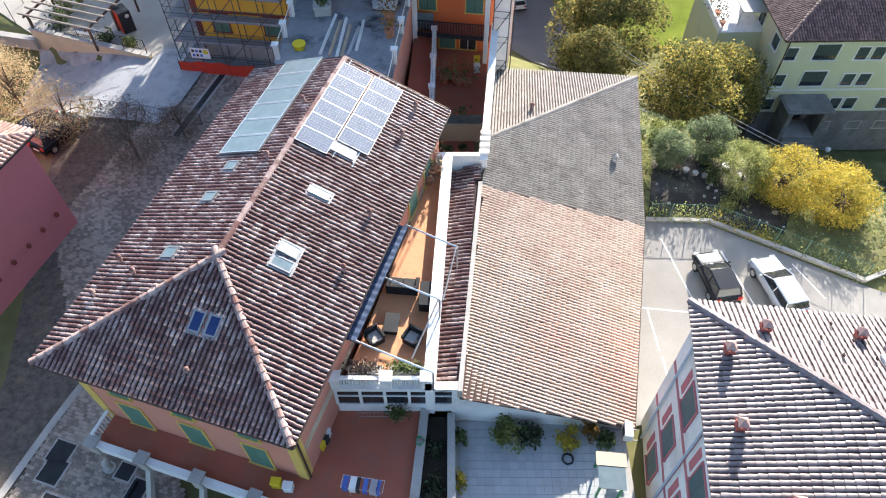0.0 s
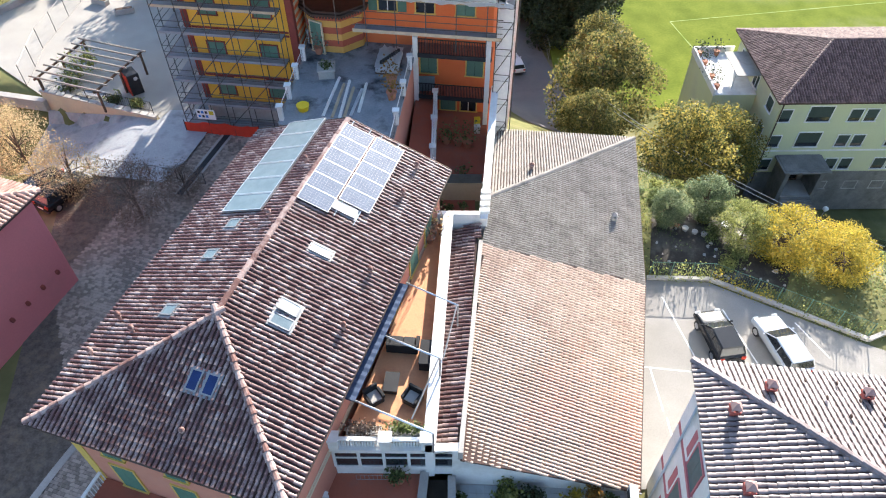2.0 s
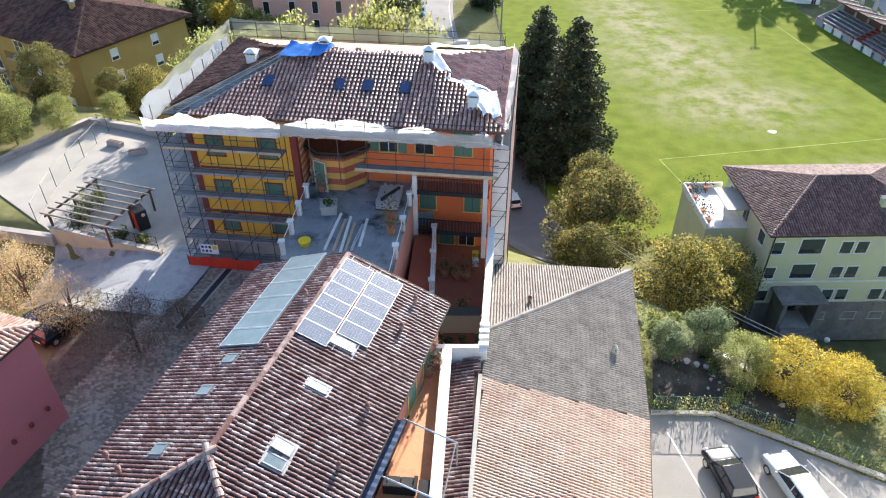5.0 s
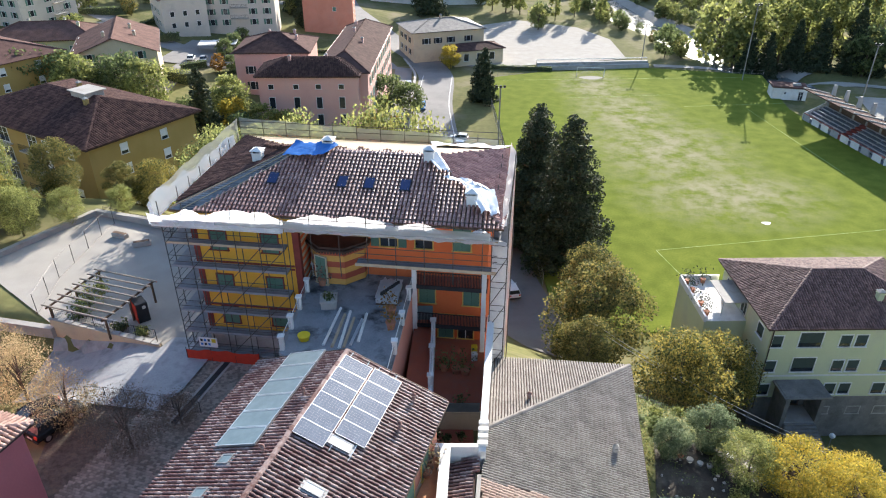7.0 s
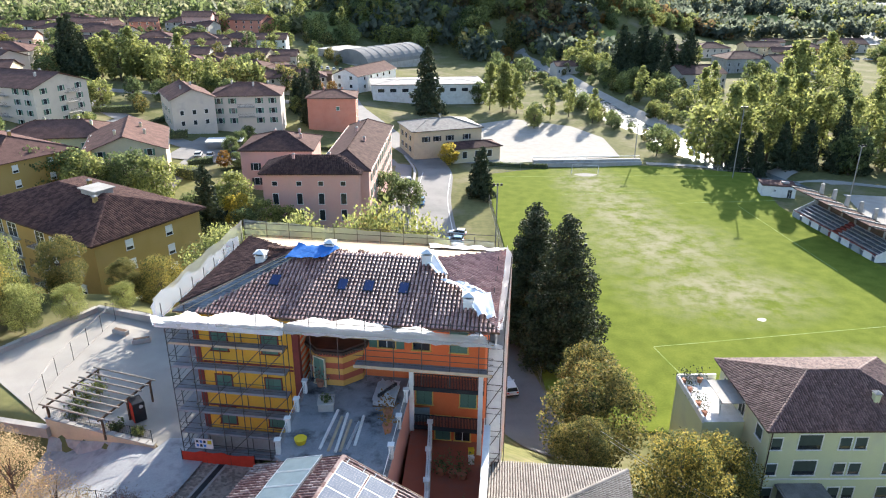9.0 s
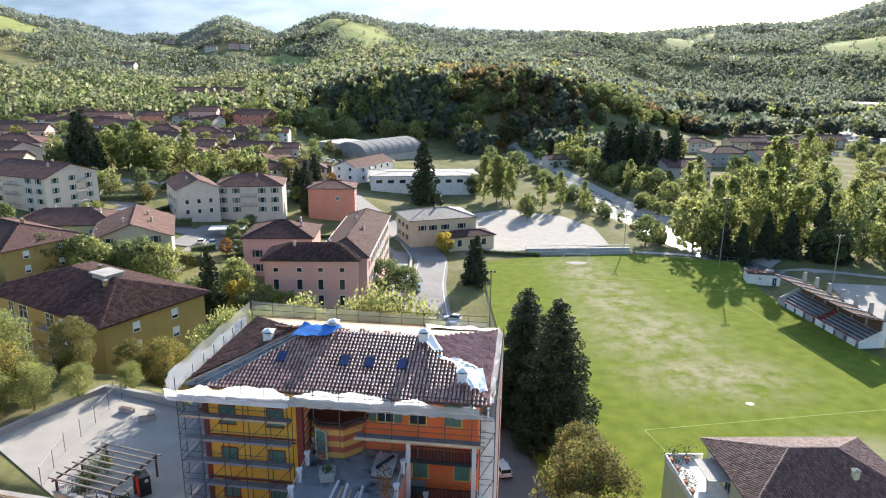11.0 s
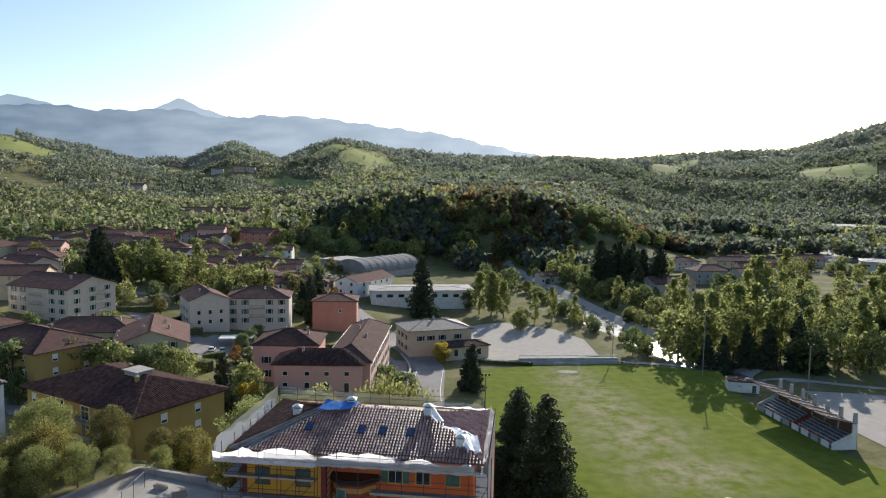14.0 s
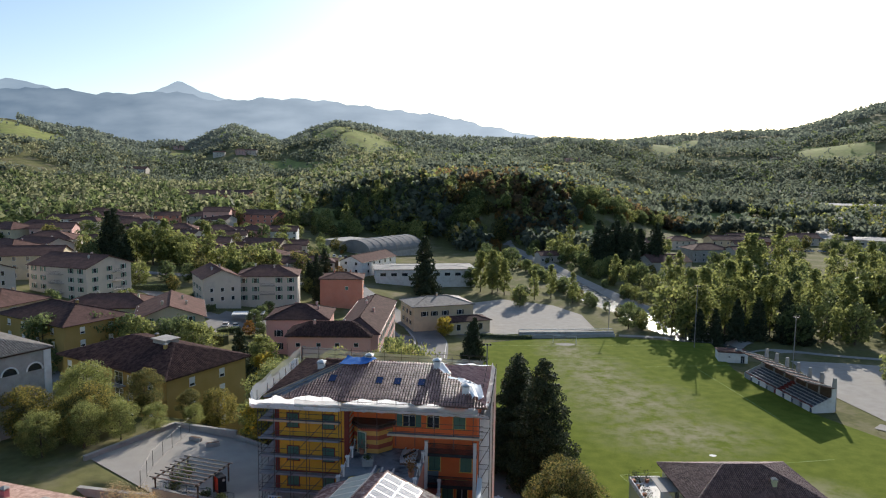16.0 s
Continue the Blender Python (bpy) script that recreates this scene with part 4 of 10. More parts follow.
armchair(-3.2, 16.55, 35)
armchair(-1.35, 16.55, -30)
tb = thing("coffee_table", "black wicker coffee table with glass top", "table", -2.4, 17.35, UT, -5, "terrace lounge set")
part("table_body", boxes((-0.32, 0.32, -0.5, 0.5, 0.03, 0.36), bevel=0.02), M_BLACK, tb)
part("table_top", boxes((-0.36, 0.36, -0.54, 0.54, 0.36, 0.40)), M_IRON, tb, "dark glass top")
sf = thing("sofa", "black wicker sofa with dark cushions", "sofa", -1.95, 19.6, UT, 175, "terrace lounge set")
part("seat", boxes((-0.8, 0.8, -0.4, 0.42, 0.05, 0.36), bevel=0.03), M_BLACK, sf)
part("backrest", boxes((-0.8, 0.8, 0.28, 0.45, 0.36, 0.75), bevel=0.03), M_BLACK, sf)
for s in (-1, 1):
    part("armrest", boxes((s * 0.75 - 0.09, s * 0.75 + 0.09, -0.4, 0.28, 0.36, 0.58), bevel=0.02), M_BLACK, sf)
    part("cushion", boxes((s * 0.33 - 0.31, s * 0.33 + 0.31, -0.38, 0.26, 0.361, 0.46), bevel=0.03), M_IRON, sf)
gr = thing("storage_box", "black rattan storage box by the parapet", "storage box", -0.75, 18.9, UT, -4)
part("box_body", boxes((-0.3, 0.3, -0.7, 0.7, 0, 0.6), bevel=0.02), M_BLACK, gr)
part("lid", boxes((-0.33, 0.33, -0.73, 0.73, 0.6, 0.67), bevel=0.02), M_BLACK, gr)

# lower red terrace
rt = thing("red_terrace", "red tiled lower terrace beside the salmon house", "terrace")
bm = bmesh.new()
prism(bm, [(-7.0, 7.0), (-1.6, 7.0), (-0.72, 14.0), (-5.2, 14.2)], RT - 3.0, RT - 0.02)
part("floor", bm, M_TERRACE, rt)
bm = bmesh.new()
prism(bm, [(-1.50, 8.2), (-1.05, 8.2), (-0.55, 13.95), (-0.95, 13.95)], RT, RT + 0.42)
part("low_wall", bm, M_CEMENT, rt, "mossy cement low wall")
bed = tagged(part("planting_bed", boxes((-1.0, 0.35, 8.0, 13.9, 17, 19.6)), mat("dark soil", (0.05, 0.04, 0.03), (0.03, 0.025, 0.02), 0.95), None), "dark narrow planting bed between walls", "planting bed", kind="structure")
wl = tagged(part("dividing_wall", boxes((0.35, 0.72, 7.8, 13.9, 17, 20.1)), M_CEMENT, None), "grey cement dividing wall", "wall", kind="structure")


def pot(x, y, z, r=0.2, h=0.35, m=None, label="terracotta plant pot with a leafy plant", leaf=None, plant=0.45, seed=1):
    p = thing("plant_pot", label, "plant pot", x, y, z, 0, "potted plants")
    bm = bmesh.new()
    rod(bm, (0, 0, 0), (0, 0, h), r * 0.75, 12, r2=r)
    rod(bm, (0, 0, h - 0.05), (0, 0, h + 0.02), r * 1.08, 12)
    part("pot", bm, m or M_POT, p)
    rs = np.random.RandomState(seed)
    n = 90
    c = rs.normal(0, 1, (n, 3)) * np.array([plant * 0.45, plant * 0.45, plant * 0.4]) + np.array([0, 0, h + plant * 0.7])
    c[:, 2] = np.maximum(c[:, 2], h)
    np_quads("foliage", leaf_quads(c, rs, 0.11), leaf or M_LEAF_G, p)
    return p


def leaf_quads(c, rs, size):
    """Small random leaves round the given centres."""
    n = len(c)
    a = rs.normal(0, 1, (n, 3))
    a /= np.linalg.norm(a, axis=1)[:, None]
    b = np.cross(a, rs.normal(0, 1, (n, 3)))
    b /= np.linalg.norm(b, axis=1)[:, None] + 1e-9
    s = size * rs.uniform(0.6, 1.3, (n, 1))
    a, b = a * s, b * s * 0.62
    return np.stack([c - a, c - b, c + a, c + b], 1)


for i, (x, y) in enumerate(((-2.25, 13.6), (-1.9, 13.62))):
    pot(x, y, RT, 0.22, 0.32, M_POT, "terracotta pot on the red terrace", seed=i)
# planters on the terrace edge
for i, (x, lf) in enumerate(((-3.5, M_LEAF_BR), (-1.6, M_LEAF_G))):
    p = thing("planter_box", "stone planter box with straggling plants", "planter", x, 14.75, UT, 0, "terrace planters")
    part("trough", boxes((-0.75, 0.75, -0.2, 0.2, 0, 0.35), (-0.8, 0.8, -0.24, 0.24, 0.35, 0.42), bevel=0.015), M_CEMENT, p)
    rs = np.random.RandomState(30 + i)
    c = rs.normal(0, 1, (420, 3)) * np.array([0.42, 0.16, 0.18]) + np.array([0, 0, 0.62])
    np_quads("foliage", leaf_quads(c, rs, 0.09), lf, p)
# drying rack with washing
rk = thing("drying_rack", "white folding drying rack with blue and white laundry", "drying rack", -3.45, 10.1, RT, -8)
part("rack_frame", rods([((-0.95, -0.28, 0.9), (0.95, -0.28, 0.9)), ((-0.95, 0.28, 0.9), (0.95, 0.28, 0.9)), ((-0.95, -0.28, 0.9), (-0.95, 0.28, 0.9)), ((0.95, -0.28, 0.9), (0.95, 0.28, 0.9)), ((-0.6, -0.3, 0), (-0.6, 0.3, 0.88)), ((-0.6, 0.3, 0), (-0.6, -0.3, 0.88)), ((0.6, -0.3, 0), (0.6, 0.3, 0.88)), ((0.6, 0.3, 0), (0.6, -0.3, 0.88))], 0.012, 5), M_WHITE, rk)
M_CLOTHB = mat("blue cloth", (0.10, 0.16, 0.42), (0.07, 0.11, 0.32), 0.9)
for k, (m_, w) in enumerate(((M_CLOTHB, 0.3), (M_WHITE, 0.35), (M_IRON, 0.2), (M_CLOTHB, 0.25), (M_SHEET, 0.4), (M_CLOTHB, 0.2))):
    x = -0.9 + k * 0.31
    part("laundry", boxes((x, x + w * 0.85, -0.27, 0.27, 0.905, 0.925), (x, x + w * 0.85, -0.30, -0.28, 0.45, 0.92)), m_, rk)
ct = thing("cloth_airer", "empty wire airer against the loggia", "airer", -3.0, 13.7, RT)
part("wire_frame", rods([((-1.0, 0, 0.5), (1.0, 0, 0.5)), ((-1.0, 0, 0.05), (1.0, 0, 0.05))] + [((-1.0 + i * 0.2, 0, 0.05), (-1.0 + i * 0.2, 0, 0.5)) for i in range(11)], 0.012, 4), M_STEEL, ct)
for i, (x, y, m_, lab) in enumerate(((-5.45, 12.75, M_WHITE, "white plastic bin"), (-5.65, 12.15, M_YELLOWP, "yellow plastic bin beside the salmon wall"), (-5.5, 12.45, M_IRON, "dark plastic bin"))):
    bn = thing("waste_bin", lab + " on the terrace", "waste bin", x, y, RT, A_RZ, "waste bins")
    part("bin_body", boxes((-0.2, 0.2, -0.17, 0.17, 0, 0.5), bevel=0.03), m_, bn)
    part("lid", boxes((-0.22, 0.22, -0.19, 0.19, 0.5, 0.56), bevel=0.02), m_, bn)
hs = thing("garden_hose", "coiled green garden hose on the low wall", "hose", -0.95, 12.3, RT + 0.42)
bm = bmesh.new()
tube(bm, [(math.cos(k * 0.42) * (0.2 + 0.03 * math.sin(k * 1.3)), math.sin(k * 0.42) * (0.2 + 0.03 * math.sin(k * 1.3)), 0.03 + k * 0.002) for k in range(60)], 0.015)
part("hose_coil", bm, M_GREENP, hs)

# ---------------------------------------------------------------- low house with the big lean-to roof
def zb_(x, y):
    return 19.6 + 0.29 * ((9.4 - x) * 0.986 + (y - 13.4) * 0.167)


house_b = thing("low_house", "low house with a wide grey and terracotta tile roof", "house")
B = {k: (x, y, zb_(x, y)) for k, (x, y) in dict(SW=(0.9, 13.75), SE=(9.45, 13.35), E=(12.15, 26.2), W=(2.35, 26.95), NE=(14.1, 40.35), HW=(2.85, 31.0)).items()}
B["SE"], B["NE"], B["E"] = (*B["SE"][:2], 19.6), (*B["NE"][:2], 19.6), (*B["E"][:2], 19.65)
B["NW"] = (4.0, 41.25, 19.6)
fs = [B["SE"], B["E"], B["W"], B["SW"]]
fm = [B["E"], B["NE"], B["HW"], B["W"]]
fn = [B["NE"], B["NW"], B["HW"]]
roof_b = roof_deck(house_b, [fs, fm, fn], M_MORTAR, 0.12)
tile_roof("roof_tiles", fs, (0, 1), M_TILE_RED, roof_b, w=0.19, length=0.33, rnd=0.004, cover=0.39, singles=300, single_rule=lambda gx, gy: gx, seed=21, flat=0.2, label="terracotta roof tiles")
tile_roof("roof_tiles", fm, (0, 1), M_TILE_GREY, roof_b, w=0.19, length=0.33, rnd=0.004, cover=0.39, seed=22, flat=0.2, label="grey lichened roof tiles")
tile_roof("roof_tiles", fn, (0, 1), M_TILE_GREY, roof_b, w=0.19, length=0.33, rnd=0.004, cover=0.39, seed=23, flat=0.2)
ridge_caps("ridge_tiles", B["NE"], B["HW"], M_TILE_GREY, roof_b, r=0.17)
bm = bmesh.new()
prism(bm, [(1.0, 14.1), (9.1, 13.75), (13.6, 39.9), (4.0, 40.8), (2.9, 31.0)], 4.0, 19.45)
part("wall", bm, M_GREYWALL, house_b)
bm = bmesh.new()
lo, hi = zb_(0.95, 14.1) - 0.15, 19.5
v = [bm.verts.new(q) for q in ((0.95, 14.0, 19), (9.1, 13.65, 19), (9.1, 13.65, 19.55), (0.95, 14.0, lo), (0.95, 14.3, 19), (9.1, 13.95, 19), (9.1, 13.95, 19.55), (0.95, 14.3, lo))]
for f in ((0, 1, 2, 3), (7, 6, 5, 4), (0, 4, 5, 1), (3, 2, 6, 7), (0, 3, 7, 4), (1, 5, 6, 2)):
    bm.faces.new([v[k] for k in f])
part("gable_wall", bm, M_WHITE, house_b, "stained whitish front wall")
gutter(house_b, [(9.55, 13.3, 19.5), (12.25, 26.2, 19.52), (14.2, 40.4, 19.5)])
for (x, y) in ((11.05, 31.2),):
    chimney(house_b, x, y, zb_(x, y) - 0.1, 0.55, 0.28, M_CEMENT)
roof_vent(house_b, Matrix.Translation((5.9, 34.8, 21.2)), h=0.45)
# narrow strip roof beside the parapet, cement flashing and wall
strip = [(-0.26, 14.0, 22.15), (0.85, 14.0, 22.5), (2.15, 28.3, 22.6), (0.62, 28.3, 22.15)]
strip_roof = roof_deck(house_b, [strip], M_MORTAR, 0.1)
tile_roof("roof_tiles", strip, (0, 3), M_TILE_OLD, strip_roof, w=0.25, length=0.36, rnd=0.006, cover=0.36, tall=1.3, seed=24)
bm = bmesh.new()
prism(bm, [(0.80, 13.8), (1.02, 13.8), (2.35, 27.0), (2.12, 27.0)], 22.0, 22.68)
part("ridge_flashing", bm, M_CEMENT, house_b, "cement band along the ridge")
bm = bmesh.new()
prism(bm, [(2.2, 28.4), (2.65, 28.4), (3.95, 42.0), (3.45, 42.0)], 17.0, 23.0)
part("party_wall", bm, M_WHITE, house_b, "white painted party wall")
for k in range(4):
    y = 28.8 + k * 0.55
    part("coping_block", boxes((2.15 + 0.09 * (y - 28.4), 2.75 + 0.09 * (y - 28.4), y, y + 0.3, 23.0, 23.22)), M_WHITE, house_b)

# ---------------------------------------------------------------- the scaffolded orange house
SY = pose(-8.05, 42.4, 0, 0, 0, -7.0)
sh = thing("scaffolded_house", "orange and red plastered house under repair with half stripped tile roof", "house")
sh.matrix_basis = SY
part("main_wall", boxes((-10.9, 11.2, 3.6, 15.6, 10, 30.1)), M_REDORANGE, sh, "red-orange plaster wall")
part("wing_wall", boxes((-10.9, -2.7, 1.3, 3.6, 10, 30.1)), M_ORANGE, sh, "ochre orange plaster wing")
part("base_course", boxes((-10.95, -2.65, 1.25, 3.6, 12, 19.6)), M_GREYWALL, sh, "grey unpainted ground floor")
for x in (-10.93, -3.15):
    part("corner_strip", boxes((x, x + 0.48, 1.26, 1.75, 19.6, 30.0)), M_DARKRED, sh, "dark red corner strip")
for z in (25.55, 25.85, 21.9):
    part("painted_band", boxes((-10.4, -3.2, 1.27, 1.4, z, z + 0.16)), M_DARKRED, sh, "dark red painted band")
for z in (27.3, 23.55, 20.6):
    for x in (-8.9, -4.9):
        window(sh, x, 1.3, z - 0.3, 0, 1.25, 1.55, "shut", frame_m=M_DARKRED, label="closed green shutters in a dark red surround")
for z in (18.1, 21.5, 24.8, 27.4):
    for y in (5.5, 9, 12.5):
        window(sh, -10.9, y, z - 0.3, -90, 1.2, 1.5, "shut", frame_m=M_DARKRED)
# striped side of the wing and the striped bay
for k in range(9):
    z = 24.4 + k * 0.6
    part("painted_stripe", boxes((-2.7, -2.66, 1.8, 3.6, z, z + 0.3)), M_REDORANGE, sh, "red painted stripe")
for k in range(9):
    z = 24.7 + k * 0.6
    part("painted_stripe", boxes((-2.7, -2.665, 1.8, 3.6, z, z + 0.3)), M_CREAM, sh, "cream painted stripe")


def hexagon(cx, cy, r):
    return [(cx + r * math.cos(math.radians(22.5 + 45 * k)), cy + r * math.sin(math.radians(22.5 + 45 * k))) for k in range(8)]


M_STRIPE_A = mat("orange bay plaster", (0.66, 0.36, 0.09), (0.58, 0.30, 0.08), 0.85)
M_STRIPE_B = mat("brick red bay plaster", (0.42, 0.10, 0.055), (0.36, 0.085, 0.05), 0.85)
for k in range(6):
    bm = bmesh.new()
    prism(bm, hexagon(-0.35, 3.9, 2.3), 24.3 + 0.5 * k, 24.8 + 0.5 * k)
    part("bay_course", bm, (M_STRIPE_A, M_STRIPE_B)[k % 2], sh, "painted course of the striped bay")
bm = bmesh.new()
prism(bm, hexagon(-0.35, 3.9, 2.75), 27.3, 27.46)
prism(bm, hexagon(-0.35, 3.9, 2.55), 27.46, 27.62)
for k in range(8):
    (xa, ya), (xb, yb) = hexagon(-0.35, 3.9, 2.66)[k], hexagon(-0.35, 3.9, 2.66)[(k + 1) % 8]
    for i in range(9):
        t = (i + 0.5) / 9
        box(bm, xa + (xb - xa) * t - 0.06, xa + (xb - xa) * t + 0.06, ya + (yb - ya) * t - 0.06, ya + (yb - ya) * t + 0.06, 27.16, 27.3)
part("bay_roof", bm, M_COPPER, sh, "dark flat roof of the bay with a toothed edge")
window(sh, -1.3, 1.78, 24.35, -22.5, 0.95, 2.3, "shut", frame_m=M_CREAM, label="green door of the striped bay")
# red wing: shutters, yellow surrounds, two balconies
for x, k in ((3.6, "open"), (6.3, "plain"), (9.2, "shut")):
    window(sh, x, 3.6, 26.9, 0, 1.3, 1.9, k, frame_m=M_YELLOWTRIM)
for x in (6.5, 10.0):
    window(sh, x, 3.6, 22.0, 0, 1.25, 2.3, "shut", frame_m=M_YELLOWTRIM, label="tall green shutters in a yellow surround")
for x, k in ((6.4, "shut"), (8.0, "shut"), (9.6, "plain")):
    window(sh, x, 3.6, 18.75, 0, 1.2, 2.2, k, frame_m=M_YELLOWTRIM)
for z, zr in ((24.55, 1.15), (21.0, 1.0)):
    b = part("balcony", boxes((5.7, 11.3, 2.1, 3.6, z - 0.22, z)), M_TERRACE, sh, "red tiled balcony slab")
    part("handrail", boxes((5.7, 11.1, 2.12, 2.18, z + zr - 0.05, z + zr)), M_IRON, b)
    part("edge_beam", boxes((5.7, 11.3, 2.02, 2.1, z - 0.3, z + 0.03)), M_IRON, b, "black steel edge beam")
    rl = bmesh.new()
    for k in range(46):
        x = 5.75 + k * 0.115
        rod(rl, (x, 2.15, z), (x, 2.15, z + zr - 0.05), 0.028, 4)
    tagged(part("railing", rl, M_IRON, b), kind="stuff")
for x in (5.75, 11.05):
    part("column", boxes((x - 0.17, x + 0.17, 2.0, 2.35, 18.6, 25.9)), M_WHITE, sh, "white square column")

# its roof: hip roof, partly stripped
EY, RY = 30.35, 32.75
p = [(-12.1, 0.9, EY), (12.35, 0.9, EY), (12.35, 16.2, EY), (-12.1, 16.2, EY), (-4.6, 7.8, RY), (6.4, 7.8, RY)]
FY = [[p[0], p[1], p[5], p[4]], [p[1], p[2], p[5]], [p[2], p[3], p[4], p[5]], [p[3], p[0], p[4]]]
roof_y = roof_deck(sh, FY, M_WOOD, 0.14)
M_TILE_Y = mat("roof tile, brown concrete", (0.43, 0.245, 0.20), (0.19, 0.082, 0.07), 0.36, 1.0, 8, per="island", amount=0.25, spec=0.8)


def lerp(a, b, t):
    return tuple(a[i] + (b[i] - a[i]) * t for i in range(3))


f_front = [lerp(p[0], p[1], 0.075), p[1], p[5], lerp(p[4], p[5], 0.07)]
f_left = [p[3], lerp(p[3], p[0], 0.93), lerp(p[0], p[4], 0.93), p[4]]
tile_roof("roof_tiles", f_front, (0, 1), M_TILE_Y, roof_y, w=0.31, length=0.42, rnd=0.008, cover=0.42, sides=4, seed=31)
tile_roof("roof_tiles", FY[1], (0, 1), M_TILE_Y, roof_y, w=0.31, length=0.42, rnd=0.008, cover=0.42, sides=4, seed=32)
tile_roof("roof_tiles", f_left, (0, 1), M_TILE_BROWN, roof_y, w=0.26, length=0.36, seed=33)
# bare battens along the stripped hip, bare boards behind the ridge
up = lambda q, d: (q[0], q[1], q[2] + d)
part("membrane", slab([up(lerp(p[0], p[1], 0.0), 0.03), up(lerp(p[0], p[1], 0.085), 0.03), up(lerp(p[4], p[5], 0.07), 0.03), up(p[4], 0.03)], 0.02), M_WETSCREED, roof_y, "grey roofing membrane")
for t in np.linspace(0.03, 0.97, 30):
    a, b = lerp(p[0], p[4], t), lerp(lerp(p[0], p[1], 0.085), lerp(p[4], p[5], 0.07), t)
    part("batten", rods([(up(a, 0.07), up(b, 0.07))], 0.03, 4), M_PLANK, roof_y)
for t in (0.0, 0.5, 1.0):
    a, b = lerp(p[0], lerp(p[0], p[1], 0.085), t), lerp(p[4], lerp(p[4], p[5], 0.07), t)
    part("batten", rods([(up(a, 0.13), up(b, 0.13))], 0.04, 4), M_PALEWOOD, roof_y)
part("boarding", slab([up(p[2], 0.02), up(p[3], 0.02), up(lerp(p[3], p[4], 0.98), 0.02), up(lerp(p[2], p[5], 0.98), 0.02)], 0.02), M_PALEWOOD, roof_y, "bare wooden boarding")
ridge_caps("ridge_tiles", lerp(p[4], p[5], 0.30), p[5], M_TILE_Y, roof_y, r=0.16)


def tile_stack(x, y, z, n, seed):
    s = thing("tile_stack", "stack of spare brown roof tiles on the ridge", "tile stack", group="spare tile stacks")
    s.matrix_basis = SY @ pose(x, y, z)
    rs = random.Random(seed)
    for i in range(n):
        part("stacked_tile", boxes((i * 0.22, i * 0.22 + 0.17, -0.22, 0.22, 0, 0.24 + rs.uniform(0, 0.16))), M_TILE_BROWN, s)


for i, (x, n) in enumerate(((-7.2, 12), (-1.6, 5), (0.4, 4), (2.4, 3), (3.6, 2))):
    tile_stack(x, 8.4, RY - 0.25, n, i)
for (x, y) in ((-7.4, 7.2), (-2.0, 8.6), (6.2, 7.4), (9.9, 3.2)):
    d = min((y - 0.9) / 6.9, (16.2 - y) / 8.4, (x + 12.1) / 7.5, (12.35 - x) / 6.0)
    chimney(sh, x, y, EY + (RY - EY) * min(d, 1.0), 0.75, 0.75, M_WHITE, M_WHITE)
for x in (-5.25, 0.1, 2.15, 4.85):
    y = 4.45
    z = EY + (RY - EY) * (y - 0.9) / 6.9
    sk = part("skylight", boxes((-0.42, 0.42, -0.62, 0.62, 0.02, 0.16)), M_IRON, sh, "dark blue roof window")
    sk.matrix_basis = pose(x, y, z, math.degrees(math.atan2(RY - EY, 6.9)), 0, 0)
    part("pane", boxes((-0.34, 0.34, -0.54, 0.54, 0.165, 0.18)), M_BLUEGLASS, sk)
# blue tarpaulin over the ridge
def cloth(name, pts, mat_, label, nx=24, ny=6, amp=0.12, seed=1, cat="sheet", parent=None, dip=0.0, sags=3):
    """A rumpled sheet over four corners."""
    rs = np.random.RandomState(seed)
    a, b, c, d = [np.array(q, float) for q in pts]
    V = []
    ph = rs.uniform(0, 6, 6)
    for j in range(ny + 1):
        for i in range(nx + 1):
            u, w = i / nx, j / ny
            q = (a * (1 - u) + b * u) * (1 - w) + (d * (1 - u) + c * u) * w
            q = q + np.array([0, 0.6, 0.5]) * amp * (math.sin(u * nx * 0.9 + ph[0] + w * 2) + 0.6 * math.sin(u * nx * 2.1 + ph[1]) + 0.4 * math.sin(w * 7 + ph[2] + u * 9))
            q = q - np.array([0, 0, 1]) * dip * w * (0.25 + 0.75 * abs(math.sin(math.pi * sags * u + ph[5]))) * (0.5 + 0.5 * math.sin(u * 5 + ph[4])) 
            if j == ny:
                q = q + np.array([0, 0, 1]) * amp * 2.2 * math.sin(u * 7 + ph[3]) * math.sin(u * 17 + ph[4])
            V.append(tuple(q + rs.normal(0, amp * 0.12, 3)))
    F = [(j * (nx + 1) + i, j * (nx + 1) + i + 1, (j + 1) * (nx + 1) + i + 1, (j + 1) * (nx + 1) + i) for j in range(ny) for i in range(nx)]
    ob = pydata(name, V, F, mat_, parent, label, cat, smooth=True)
    return ob


